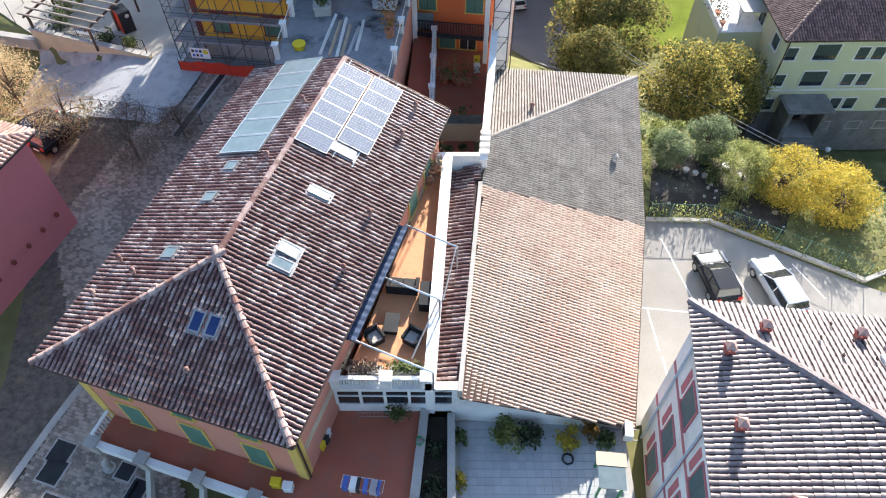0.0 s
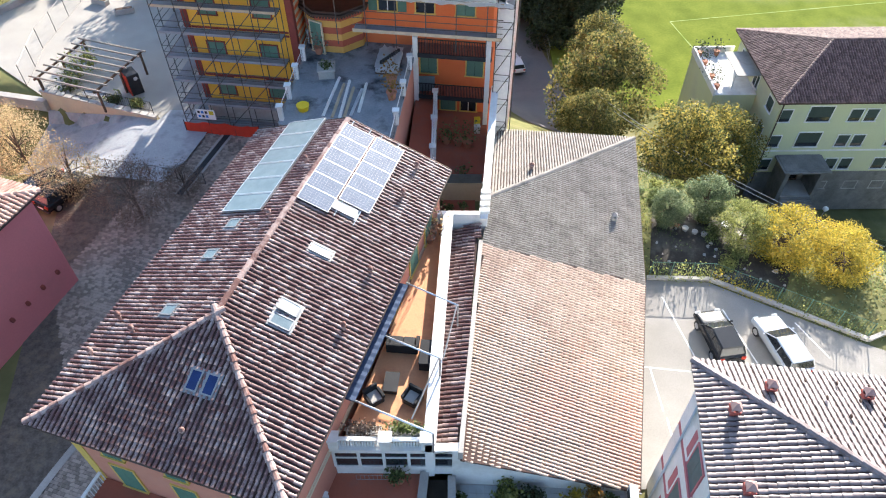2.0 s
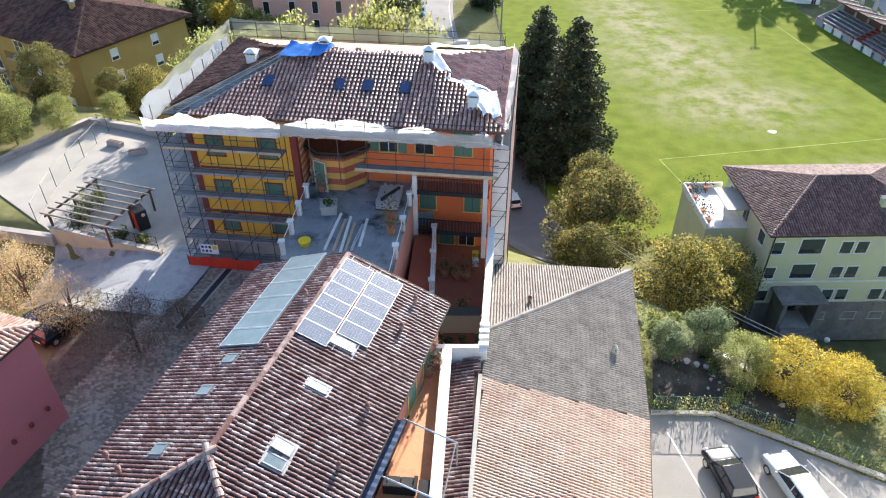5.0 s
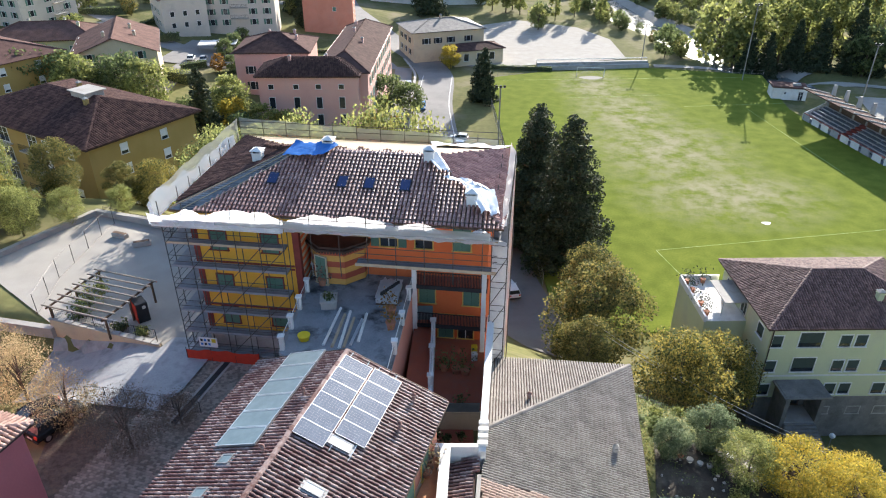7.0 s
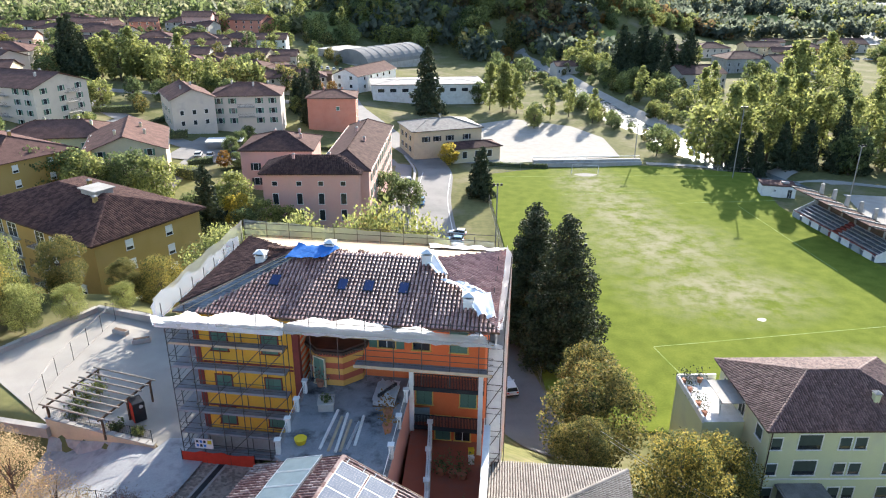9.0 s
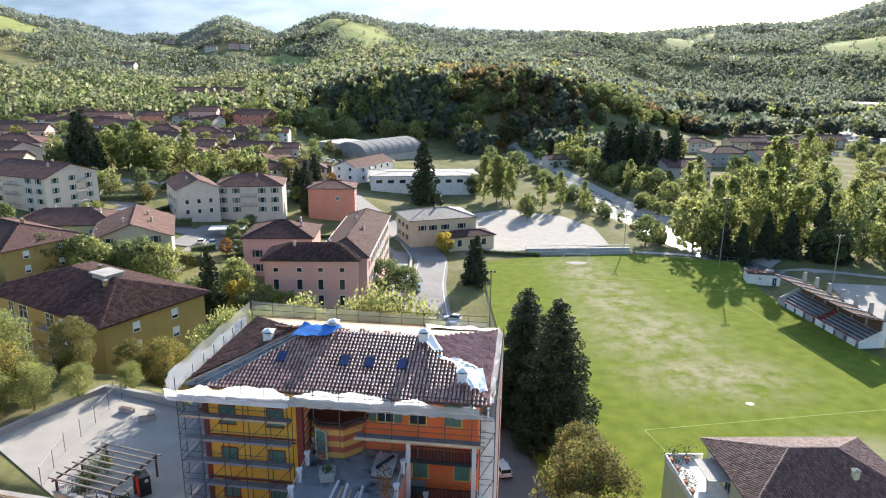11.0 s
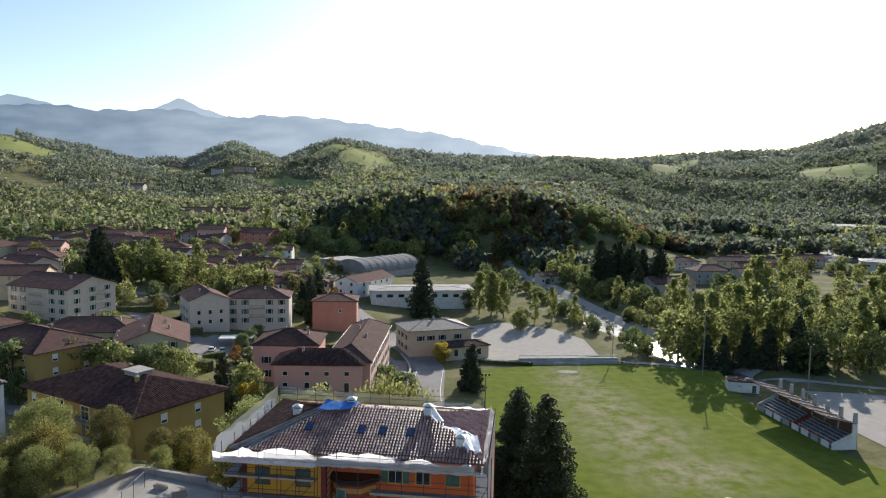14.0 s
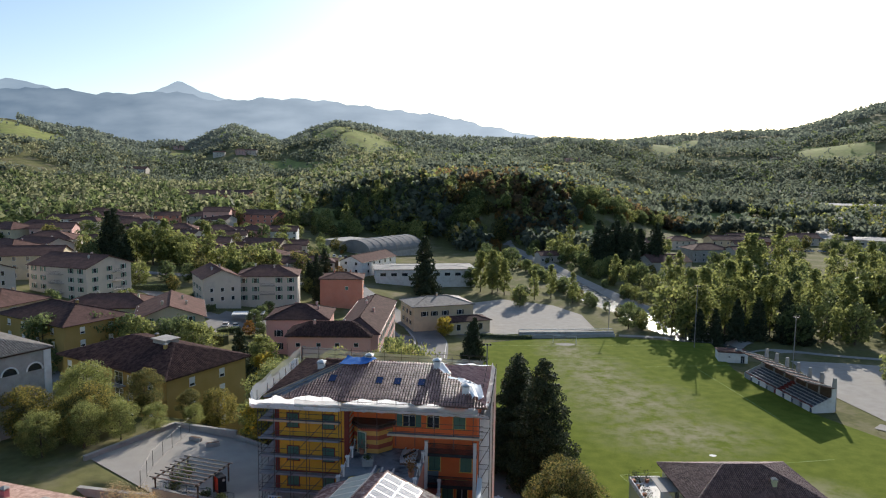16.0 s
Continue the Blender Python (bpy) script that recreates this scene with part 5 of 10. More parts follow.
cl = cloth("tarpaulin", [(-5.2, 6.6, RY - 0.36), (-2.0, 6.8, RY - 0.25), (-0.9, 8.3, RY + 0.15), (-4.6, 8.4, RY + 0.1)], M_BLUE, "blue tarpaulin lying over the roof ridge", 16, 6, 0.06, 4, "tarpaulin")
cl.matrix_basis = SY @ pose(0, 0, 0.3)
for pts_, nx_, sd_ in (([(5.9, 7.6, RY - 0.16), (6.9, 7.9, RY - 0.06), (8.2, 5.7, RY - 0.72), (7.1, 5.9, RY - 0.62)], 9, 5), ([(7.5, 5.3, RY - 0.86), (9.6, 5.1, RY - 0.98), (11.5, 4.3, EY + 1.0), (8.9, 4.4, EY + 1.42)], 12, 25), ([(9.0, 4.4, EY + 1.42), (11.4, 4.4, EY + 1.02), (12.0, 1.5, EY + 0.42), (10.7, 1.9, EY + 0.52)], 12, 35)):
    cl = cloth("tarpaulin", pts_, M_TARP, "crumpled white plastic sheet over the stripped hip", nx_, 12, 0.11, sd_, "tarpaulin")
    cl.matrix_basis = SY @ pose(0, 0, 0.36)
cl = cloth("tarpaulin", [(5.5, 14.0, EY + 0.85), (11.2, 14.6, EY + 0.62), (12.4, 16.3, EY + 0.25), (5.0, 16.3, EY + 0.22)], M_TARP, "white plastic sheet over the back of the roof", 14, 10, 0.07, 6, "tarpaulin")
cl.matrix_basis = SY

# ---------------------------------------------------------------- scaffold
sc = thing("scaffold", "steel tube scaffold with grey decks and white sheeting", "scaffold")
sc.matrix_basis = SY
def pole_mesh(h, r=0.036):
    key = ("pole", round(h, 2), r)
    return win_mesh(key, lambda: rods([((0, 0, 0), (0, 0, h))], r, 5), M_SCAF)


def sc_pole(x, y, z0, z1):
    o = new("pole", pole_mesh(z1 - z0))
    o.parent = sc
    o.matrix_basis = pose(x, y, z0)


def sc_tube(a, b, r=0.03, m=None):
    part("tube", rods([(a, b)], r, 4), m or M_SCAF, sc)


LEV = (18.0, 20.0, 22.0, 24.0, 26.0, 28.0)
xs_l = [-12.4 + 1.8 * i for i in range(6)]
for x in xs_l:
    for y in (0.0, 1.0):
        sc_pole(x, y, 16.4, 31.4 if y == 0 else 29.4)
ys_l = [1.0 + 2.0 * i for i in range(1, 8)]
for y in ys_l:
    for x in (-12.4, -11.4):
        sc_pole(x, y, 16.0, 31.2 if x < -12 else 29.4)
for li, z in enumerate(LEV):
    for k in range(5):
        x0 = -12.4 + 1.8 * k
        if z == 28.0 or li < 6:
            part("deck_plank", boxes((x0 + 0.02, x0 + 1.78, 0.05, 0.98, z - 0.05, z)), M_PLANK, sc)
    part("toe_board", boxes((-12.4, -3.4, 0.0, 0.035, z, z + 0.18)), M_PLANK if li < 5 else M_PALEWOOD, sc)
    for dz in (0.5, 1.0):
        sc_tube((-12.4, 0, z + dz), (-3.4, 0, z + dz))
        sc_tube((-12.4, 0, z + dz), (-12.4, 15, z + dz))
    for k in range(7):
        part("deck_plank", boxes((-12.36, -11.42, 1.0 + 2 * k + 0.02, 1.0 + 2 * k + 1.98, z - 0.05, z)), M_PLANK, sc)
    for q in (0, 2, 4):
        k0 = (li + q) % 5
        sc_tube((-12.4 + 1.8 * k0, 0, z), (-12.4 + 1.8 * (k0 + 1), 0, z + 2))
    for x in xs_l:
        sc_tube((x, 0, z - 0.08), (x, 1.0, z - 0.08))
    sc_tube((-12.4, 1.0 + 2 * (li % 5), z), (-12.4, 3.0 + 2 * (li % 5), z + 2))
# high deck in front of the recess and the red wing
for x in [-3.4 + 2.05 * i for i in range(1, 9)]:
    sc_pole(x, 0.2, 26.0 if x < 11 else 17, 31.3)
for z in (27.1, 29.55):
    part("deck_plank", boxes((-3.4 if z > 29 else 1.8, 12.0, 0.2, 1.2, z - 0.05, z)), M_PLANK, sc)
    part("toe_board", boxes((-3.4 if z > 29 else 1.8, 12.0, 0.16, 0.2, z - 0.05, z + 0.2)), M_PALEWOOD, sc, "bare board edge")
    for dz in (0.5, 1.0, 1.5):
        sc_tube((-3.4 if z > 29 else 1.8, 0.2, z + dz), (12.0, 0.2, z + dz))
part("deck_plank", boxes((-13.0, -3.4, -0.1, 1.0, 29.5, 29.56)), M_PLANK, sc)
part("toe_board", boxes((-13.1, -3.4, -0.14, -0.1, 29.45, 29.85)), M_WHITE, sc)
# east side: tower with white sheet
for y in [0.2 + 2.1 * i for i in range(8)]:
    for x in (11.6, 12.7):
        sc_pole(x, y, 9.0 if y > 8 else 15.5, 31.2)
for z in (18.0, 20, 22, 24, 26, 28.0, 29.55):
    part("deck_plank", boxes((11.65, 12.65, 0.2, 14.9, z - 0.05, z)), M_PLANK, sc)
for i in range(6):
    sc_tube((11.6, 0.15, 16.5 + 2 * i), (12.7, 0.15, 18.5 + 2 * i))
    sc_tube((11.6, 0.15, 18.5 + 2 * i), (12.7, 0.15, 18.5 + 2 * i))
def sheet(pts, label, nx=30, ny=5, amp=0.07, seed=1, dip=0.0, sags=3):
    c = cloth("white_sheet", pts, M_SHEET, label, nx, ny, amp, seed, "", sc, dip, sags)


sheet([(11.62, 0.22, 16.3), (12.72, 0.22, 16.3), (12.72, 0.22, 29.4), (11.62, 0.22, 29.4)], "white scaffold sheet on the end bay", 6, 40, 0.02, 7)
sheet([(12.74, 0.2, 10.5), (12.74, 15, 8.5), (12.74, 15, 30.6), (12.74, 0.2, 30.6)], "white scaffold sheet along the side", 16, 24, 0.03, 8)
sheet([(-13.2, -0.18, 29.6), (-3.2, -0.16, 29.6), (-3.2, 0.1, 30.9), (-13.3, -0.2, 31.4)], "white sheeting along the eaves", 40, 8, 0.06, 9, 1.1, 2)
sheet([(-3.2, 0.02, 29.6), (12.6, 0.02, 29.6), (12.6, 0.4, 30.8), (-3.2, 0.3, 30.9)], "white sheeting along the eaves", 50, 8, 0.08, 10, 1.2, 4)
sheet([(-13.1, 0.0, 29.7), (-12.9, 15.2, 29.7), (-12.9, 15.2, 30.8), (-13.3, 0.0, 31.2)], "white sheeting along the eaves", 34, 6, 0.18, 11)
sheet([(12.5, 1.0, 30.5), (12.7, 15.5, 30.4), (12.2, 15.5, 31.2), (12.1, 1.0, 30.6)], "white sheeting along the eaves", 30, 5, 0.16, 12)
# safety netting behind the roof and its posts
M_NET = bpy.data.materials.new("grey safety mesh")
M_NET.use_nodes = True
_n = M_NET.node_tree.nodes
_b = _n["Principled BSDF"]
_b.inputs["Base Color"].default_value = (0.55, 0.56, 0.50, 1)
_b.inputs["Alpha"].default_value = 0.38
_b.inputs["Roughness"].default_value = 0.9
for i in range(12):
    x = -12.8 + i * 2.2
    sc_pole(x, 16.6, 29.6, 31.9 - (0.5 if i > 8 else 0))
for a, b in (((-12.8, 16.6), (11.4, 16.6)), ):
    for z in (30.4, 31.0, 31.6):
        sc_tube((*a, z), (*b, z))
n = cloth("safety_net", [(-12.8, 16.62, 29.9), (11.0, 16.62, 29.9), (11.0, 16.62, 31.0), (-12.8, 16.62, 31.9)], M_NET, "pale safety netting", 40, 5, 0.05, 13, "", sc)
n = cloth("safety_net", [(-12.9, 0.3, 29.9), (-12.95, 16.5, 29.9), (-12.95, 16.5, 31.9), (-13.1, 0.3, 31.6)], M_NET, "pale safety netting", 30, 5, 0.05, 14, "", sc)
n = cloth("safety_net", [(-8.2, -0.26, 29.9), (11.5, -0.1, 29.9), (11.5, -0.1, 30.6), (-8.2, -0.26, 30.6)], M_NET, "pale safety netting", 40, 5, 0.04, 15, "", sc)
part("deck_plank", boxes((-12.8, 12.0, 15.7, 16.7, 29.5, 29.56)), M_PALEWOOD, sc)
# hoarding and sign at the foot
hd = thing("site_hoarding", "red plastic site fencing round the scaffold foot", "fence")
hd.matrix_basis = SY
cloth("red_mesh", [(-12.6, -0.15, 16.7), (-6.5, -0.15, 16.6), (-6.5, -0.2, 18.4), (-12.6, -0.1, 18.3)], M_REDNET, "red plastic mesh", 20, 4, 0.04, 16, "", hd)
for x in (-12.6, -10.5, -8.5, -6.5):
    part("post", rods([((x, -0.12, 16.4), (x, -0.12, 18.5))], 0.03, 5), M_IRON, hd)
sg = thing("site_sign", "white site safety sign with small black symbols", "sign")
sg.matrix_basis = SY @ pose(-11.3, -0.14, 18.75)
part("board", boxes((0, 1.5, -0.03, 0, 0, 0.9)), M_WHITE, sg)
for i in range(3):
    for j in range(2):
        part("symbol", boxes((0.12 + i * 0.3, 0.32 + i * 0.3, -0.036, -0.031, 0.15 + j * 0.38, 0.38 + j * 0.38)), M_IRON if (i + j) % 2 else M_BLUE, sg)
part("symbol", boxes((1.05, 1.4, -0.036, -0.031, 0.45, 0.8)), M_YELLOWP, sg)

# ---------------------------------------------------------------- grey roof terrace, corridor and small court
GT = 24.25
gt = thing("grey_terrace", "grey screed roof terrace under repair with white posts", "terrace")
bm = bmesh.new()
prism(bm, [(-10.7, 36.0), (-5.5, 31.6), (-3.5, 32.0), (-2.0, 46.5), (-10.1, 46.5)], 16.0, GT - 0.25)
part("terrace_wall", bm, M_SALMON, gt)
bm = bmesh.new()
prism(bm, [(-10.75, 35.9), (-5.5, 31.5), (-3.4, 31.9), (-1.9, 46.4), (-10.15, 46.4)], GT - 0.25, GT)
part("terrace_floor", bm, M_WETSCREED, gt, "patched grey screed floor")


def posts(line, n, z, parent, h=1.05, w=0.15):
    (x0, y0), (x1, y1) = line
    for i in range(n):
        t = i / (n - 1)
        x, y = x0 + (x1 - x0) * t, y0 + (y1 - y0) * t
        part("balustrade_post", boxes((x - w, x + w, y - w, y + w, z, z + h), (x - w - 0.07, x + w + 0.07, y - w - 0.07, y + w + 0.07, z + h, z + h + 0.09)), M_WHITE, parent)
        if i < n - 1:
            X, Y = x0 + (x1 - x0) * (i + 1) / (n - 1), y0 + (y1 - y0) * (i + 1) / (n - 1)
            part("top_rail", rods([((x, y, z + 0.95), (X, Y, z + 0.95))], 0.025, 4), M_WHITE, parent)
            rb = rods([((x + (X - x) * k / 16, y + (Y - y) * k / 16, z), (x + (X - x) * k / 16, y + (Y - y) * k / 16, z + 0.95)) for k in range(1, 16)], 0.011, 4)
            tagged(part("railing", rb, M_STEEL, parent), kind="stuff")


posts(((-10.55, 36.2), (-9.95, 45.6)), 5, GT, gt)
posts(((-3.35, 32.6), (-2.1, 45.4)), 5, GT, gt)
bd = 0
for (x0, y0, x1, y1, m_) in ((-7.9, 36.6, -7.3, 41.0, M_WHITE), (-7.3, 36.4, -6.9, 40.2, M_PALEWOOD), (-6.8, 36.3, -6.55, 40.6, M_WHITE), (-6.5, 36.4, -6.2, 39.8, M_PALEWOOD), (-6.1, 36.6, -5.6, 39.6, M_SHEET), (-5.6, 37.0, -5.35, 40.3, M_WHITE)):
    b = tagged(part("loose_board", rods([((x0, y0, GT + 0.05), (x1, y1, GT + 0.05))], 0.11, 4), m_, None), "long pale board lying on the grey terrace", "board", "loose boards")
for i, (x, y, r) in enumerate(((-9.1, 44.2, 0.35), (-3.6, 40.3, 0.36), (-3.5, 38.6, 0.34))):
    pot(x, y, GT, r, 0.55, M_POT, "terracotta pot with a dry rusty shrub", M_LEAF_O if i else M_LEAF_BR, 0.9, 40 + i)
tr = thing("stone_trough", "pale stone planter with low green plants", "planter", -8.2, 41.4, GT, 5)
part("trough", boxes((-0.55, 0.55, -0.6, 0.6, 0, 0.6), (-0.62, 0.62, -0.67, 0.67, 0.6, 0.7), bevel=0.02), M_CEMENT, tr)
_rs = np.random.RandomState(7)
np_quads("foliage", leaf_quads(_rs.normal(0, 1, (150, 3)) * [0.22, 0.25, 0.1] + [0, 0, 0.78], _rs, 0.1), M_LEAF_G, tr)
pl = thing("rubble_pallet", "pallet of rubble and bags under white sheet", "pallet", -3.9, 42.6, GT, -6)
for k in range(9):
    part("pallet_slat", boxes((-0.8, 0.8, -1.2 + k * 0.3, -1.1 + k * 0.3, 0, 0.14)), M_WOOD, pl)
cloth("bag_sheet", [(-0.85, -1.3, 0.55), (0.85, -1.3, 0.6), (0.85, 1.3, 0.75), (-0.85, 1.3, 0.7)], M_SHEET, "white bags", 10, 10, 0.1, 17, "", pl)
part("bag_body", boxes((-0.8, 0.8, -1.25, 1.25, 0.14, 0.5), bevel=0.06), M_SHEET, pl)
for k in range(9):
    part("rubble", boxes((-0.5 + 0.12 * k, -0.3 + 0.12 * k, -0.9 + 0.2 * k, -0.65 + 0.2 * k, 0.62, 0.85), bevel=0.03), M_IRON, pl)
_y = thing("yellow_tub", "yellow mortar tub on the terrace", "tub", -9.3, 37.3, GT)
bm = bmesh.new()
rod(bm, (0, 0, 0), (0, 0, 0.38), 0.34, 14, 0.44)
part("tub", bm, M_YELLOWP, _y)

CZ = 18.7
co = thing("small_court", "red tiled court with white posts and glass parapet", "courtyard")
bm = bmesh.new()
prism(bm, [(-0.75, 36.2), (2.9, 36.2), (3.5, 45.5), (-0.75, 45.5)], 15.0, CZ)
part("court_floor", bm, M_TERRACE, co)
bm = bmesh.new()
prism(bm, [(-2.75, 32.2), (-0.95, 32.2), (-0.75, 45.6), (-2.1, 45.6)], 15.0, 20.5)
part("corridor_floor", bm, M_TERRACE, co)
bm = bmesh.new()
prism(bm, [(-0.95, 32.2), (-0.65, 32.2), (-0.5, 44.0), (-0.8, 44.0)], 15.0, 20.95)
part("corridor_wall", bm, M_WHITE, co)
posts(((-0.8, 33.4), (-0.65, 43.2)), 4, 20.9, co, 0.8, 0.16)
part("beige_wall", boxes((-0.8, 2.85, 36.0, 36.2, 15.0, 18.9)), M_CREAM, co)
part("glass_parapet", boxes((-0.6, 2.7, 36.08, 36.11, 18.9, 19.7)), M_SOLAR, co)
part("lower_floor", boxes((-1.2, 2.3, 28.8, 36.0, 14.0, 17.3)), M_TERRACE, co)
part("corridor_gate", boxes((-2.0, -0.7, 44.2, 44.26, 20.5, 22.3)), M_SOLAR, co, "grey glazed gate")
part("court_west_wall", boxes((-3.4, -2.75, 31.5, 32.3, 15, GT - 0.3)), M_YELLOWTRIM, co)
for i, (x, y, r, pl_) in enumerate(((0.2, 40.8, 0.3, 0.8), (1.1, 40.6, 0.35, 1.1), (1.8, 40.4, 0.35, 1.1), (1.4, 36.6, 0.25, 0.6))):
    pot(x, y, CZ, r, 0.45, M_POT, "leafy green plant in a terracotta pot", M_LEAF_G, pl_, 50 + i)
for i, (x, y) in enumerate(((-0.3, 35.0), (0.4, 34.7), (0.9, 33.6), (1.4, 34.9))):
    pot(x, y, 17.3, 0.2, 0.3, M_POT, "small terracotta pot on the lower court floor", M_LEAF_G, 0.35, 60 + i)
for i, (m_, dz) in enumerate(((M_YELLOWP, 0), (M_WHITE, 0))):
    bn = thing("waste_bin", "yellow waste bin in the court" if i == 0 else "white waste bin in the court", "waste bin", 2.55, 42.6 - i * 0.5, CZ, 4, "waste bins")
    part("bin_body", boxes((-0.22, 0.22, -0.2, 0.2, 0, 0.6 + 0.3 * (1 - i)), bevel=0.03), m_, bn)
    part("lid", boxes((-0.24, 0.24, -0.22, 0.22, 0.6 + 0.3 * (1 - i), 0.66 + 0.3 * (1 - i)), bevel=0.02), m_, bn)
pot(-0.55, 27.6, UT, 0.3, 0.5, M_POT, "terracotta pot with a dry pale shrub", M_LEAF_DRY, 1.0, 71)
pot(-0.75, 27.0, UT, 0.28, 0.4, M_POT, "dark pot with a dry brown shrub", M_LEAF_BR, 0.8, 72)

# ---------------------------------------------------------------- the painted house with the dark roof
C_RZ = 83.6
house_c = house("painted_house", "white house with painted pink decoration and dark tiled hip roof", 18.6, 4.3, C_RZ, 10.0, 9.5, PLATEAU, 28.0, 3.3, M_WHITE, M_TILE_DARK, ov=0.45,
                tiles=0.22, leaf_m=mat("slate green shutter", (0.10, 0.145, 0.14), (0.08, 0.115, 0.11), 0.5), low=0.6, seed=61, deep=0.5, simple=False)
M_CHIM = mat("red chimney render", (0.45, 0.12, 0.09), (0.36, 0.095, 0.075), 0.8)
M_CHIMCAP = mat("faded clay chimney cap", (0.50, 0.33, 0.28), (0.36, 0.21, 0.18), 0.8)
M_PAINT = mat("pink painted decoration", (0.50, 0.17, 0.18), (0.42, 0.14, 0.15), 0.85, 0.6, 10)
M_SLATE = bpy.data.materials["slate green shutter"]
_wy = 9.05
for i in range(26):
    x = 9.4 - i * 0.72
    part("painted_frieze", boxes((x - 0.72, x, _wy, _wy + 0.012, 10.2, 10.75), (x - 0.40, x - 0.02, _wy, _wy + 0.012, 9.35 + 0.3 * (i % 2), 10.2)), M_PAINT, house_c, "pink painted crenellated frieze")
for x in (6.6, 3.2, -0.2, -3.6, -7):
    for z in (7.2, 3.9, 0.8):
        window(house_c, x, _wy, z, 180, 1.25, 1.75, "shut", frame_m=M_PAINT, leaf_m=M_SLATE, label="closed slate green shutters with pink painted surround")
        part("painted_panel", boxes((x + 0.95, x + 1.35, _wy, _wy + 0.012, z, z + 1.7)), M_PAINT, house_c)
    part("painted_strip", boxes((x - 1.75, x - 1.55, _wy, _wy + 0.012, 0, 9.2)), M_PAINT, house_c)
for z in (6.55, 3.2):
    part("painted_band", boxes((-9.5, 9.5, _wy, _wy + 0.014, z, z + 0.3)), M_PAINT, house_c)
for x in (8.6, 4.9, 1.5):
    part("downpipe", rods([((x, _wy + 0.08, 10.7), (x, _wy + 0.08, 0))], 0.06, 6), mat("pale blue downpipe", (0.45, 0.52, 0.60), (0.38, 0.45, 0.53), 0.5) if x == 8.6 else bpy.data.materials["pale blue downpipe"], house_c)
part("skylight", boxes((-0.6, 0.6, -0.55, 0.55, 0, 0.15)), M_WHITE, house_c, "white roof window").matrix_basis = pose(7.1, 2.4, 11.85, 0, 19, 0)
# snow guards: small hooks on the bright slope
for i in range(7):
    for j in range(3):
        part("snow_hook", boxes((-0.04, 0.1, -0.02, 0.02, 0, 0.12)), M_COPPER, house_c).matrix_basis = pose(9.2 - j * 0.9, 5.4 - i * 1.2 - 0.5 * j, 10.95 + (0.8 + j * 0.9) * 0.347)
for (x, y) in ((7.5, 8.4), (4.4, 8.4), (8.6, 6.9), (8.7, 3.3), (1.6, 7.1)):
    d = min(9.5 - abs(y), 10.0 - abs(x)) / 9.5
    chimney(house_c, x, y, 10.8 + 3.3 * d - 0.1, 0.42, 0.3, M_CHIM, M_CHIMCAP)
# tiled forecourt between the houses
fc = thing("tiled_forecourt", "pale grey square tile forecourt", "forecourt", kind="structure")
part("base", boxes((0.72, 9.2, 6.0, 14.1, 16.5, 18.985)), M_CEMENT, fc)
_tile = boxes((-0.192, 0.192, -0.192, 0.192, -0.02, 0.012))
_me = bpy.data.meshes.new("tile")
_tile.to_mesh(_me)
_tile.free()
_me.materials.append(mat("pale paving tile", (0.44, 0.45, 0.45), (0.36, 0.37, 0.375), 0.6, 0.8, 12, per="object", amount=0.25, stain=(0.34, 0.34, 0.33), stain_scale=0.8))
for i in range(20):
    for j in range(16):
        o = new("tile", _me)
        o.parent = fc
        o.matrix_basis = pose(1.15 + i * 0.4, 7.7 + j * 0.4, 19.0, 0, 0, 0)
# plants at the foot of the low house
def shrub(name, label, x, y, z, r, h, leaf, n=700, size=0.1, seed=1, cat="shrub", group=""):
    s = thing(name, label, cat, x, y, z, 0, group)
    rs = np.random.RandomState(seed)
    bm = bmesh.new()
    for k in range(7):
        a = rs.uniform(0, 6.28)
        rod(bm, (0, 0, -0.1), (math.cos(a) * r * 0.5, math.sin(a) * r * 0.5, h * rs.uniform(0.4, 0.8)), 0.03, 4, 0.01)
    part("stem", bm, M_BARK, s)
    k = 14
    cc = rs.normal(0, 1, (k, 3)) * [r * 0.45, r * 0.45, h * 0.22] + [0, 0, h * 0.55]
    c = cc[rs.randint(0, k, n)] + rs.normal(0, 1, (n, 3)) * [r * 0.24, r * 0.24, h * 0.16]
    c[:, 2] = np.maximum(c[:, 2], 0.05)
    np_quads("foliage", leaf_quads(c, rs, size), leaf, s)
    return s


shrub("shrub", "olive brown shrub against the white wall", 3.1, 13.2, 19.0, 0.8, 1.2, M_LEAF_YG, seed=1)
shrub("shrub", "dark green shrub against the white wall", 4.3, 13.2, 19.0, 0.7, 0.8, M_LEAF_D, seed=2)
shrub("shrub", "bright yellow green potted shrub", 6.35, 12.9, 19.0, 0.55, 0.9, M_LEAF_Y, 500, seed=3)
shrub("shrub", "rusty orange potted shrub", 7.35, 13.25, 19.0, 0.35, 1.0, M_LEAF_O, 400, 0.08, seed=4)
shrub("shrub", "low spiky green potted plant", 8.1, 12.9, 19.0, 0.5, 0.6, M_LEAF_G, 300, seed=5)
shrub("shrub", "green shrub along the dividing wall", 0.95, 12.9, 19.0, 0.35, 1.0, M_LEAF_G, 400, seed=6)
shrub("shrub", "small yellow leaved shrub", 0.95, 10.9, 19.0, 0.45, 0.9, M_LEAF_Y, 160, 0.12, seed=7)
shrub("shrub", "dark shrub in the narrow bed", -0.3, 12.2, 19.6, 0.5, 0.5, M_LEAF_D, 300, seed=8)
shrub("shrub", "dark shrub in the narrow bed", -0.4, 10.4, 19.6, 0.5, 0.5, M_LEAF_D, 300, seed=9)
gz = thing("garden_kiosk", "small green and white framed kiosk with glass top", "kiosk", 7.9, 10.9, 19.0, -5)
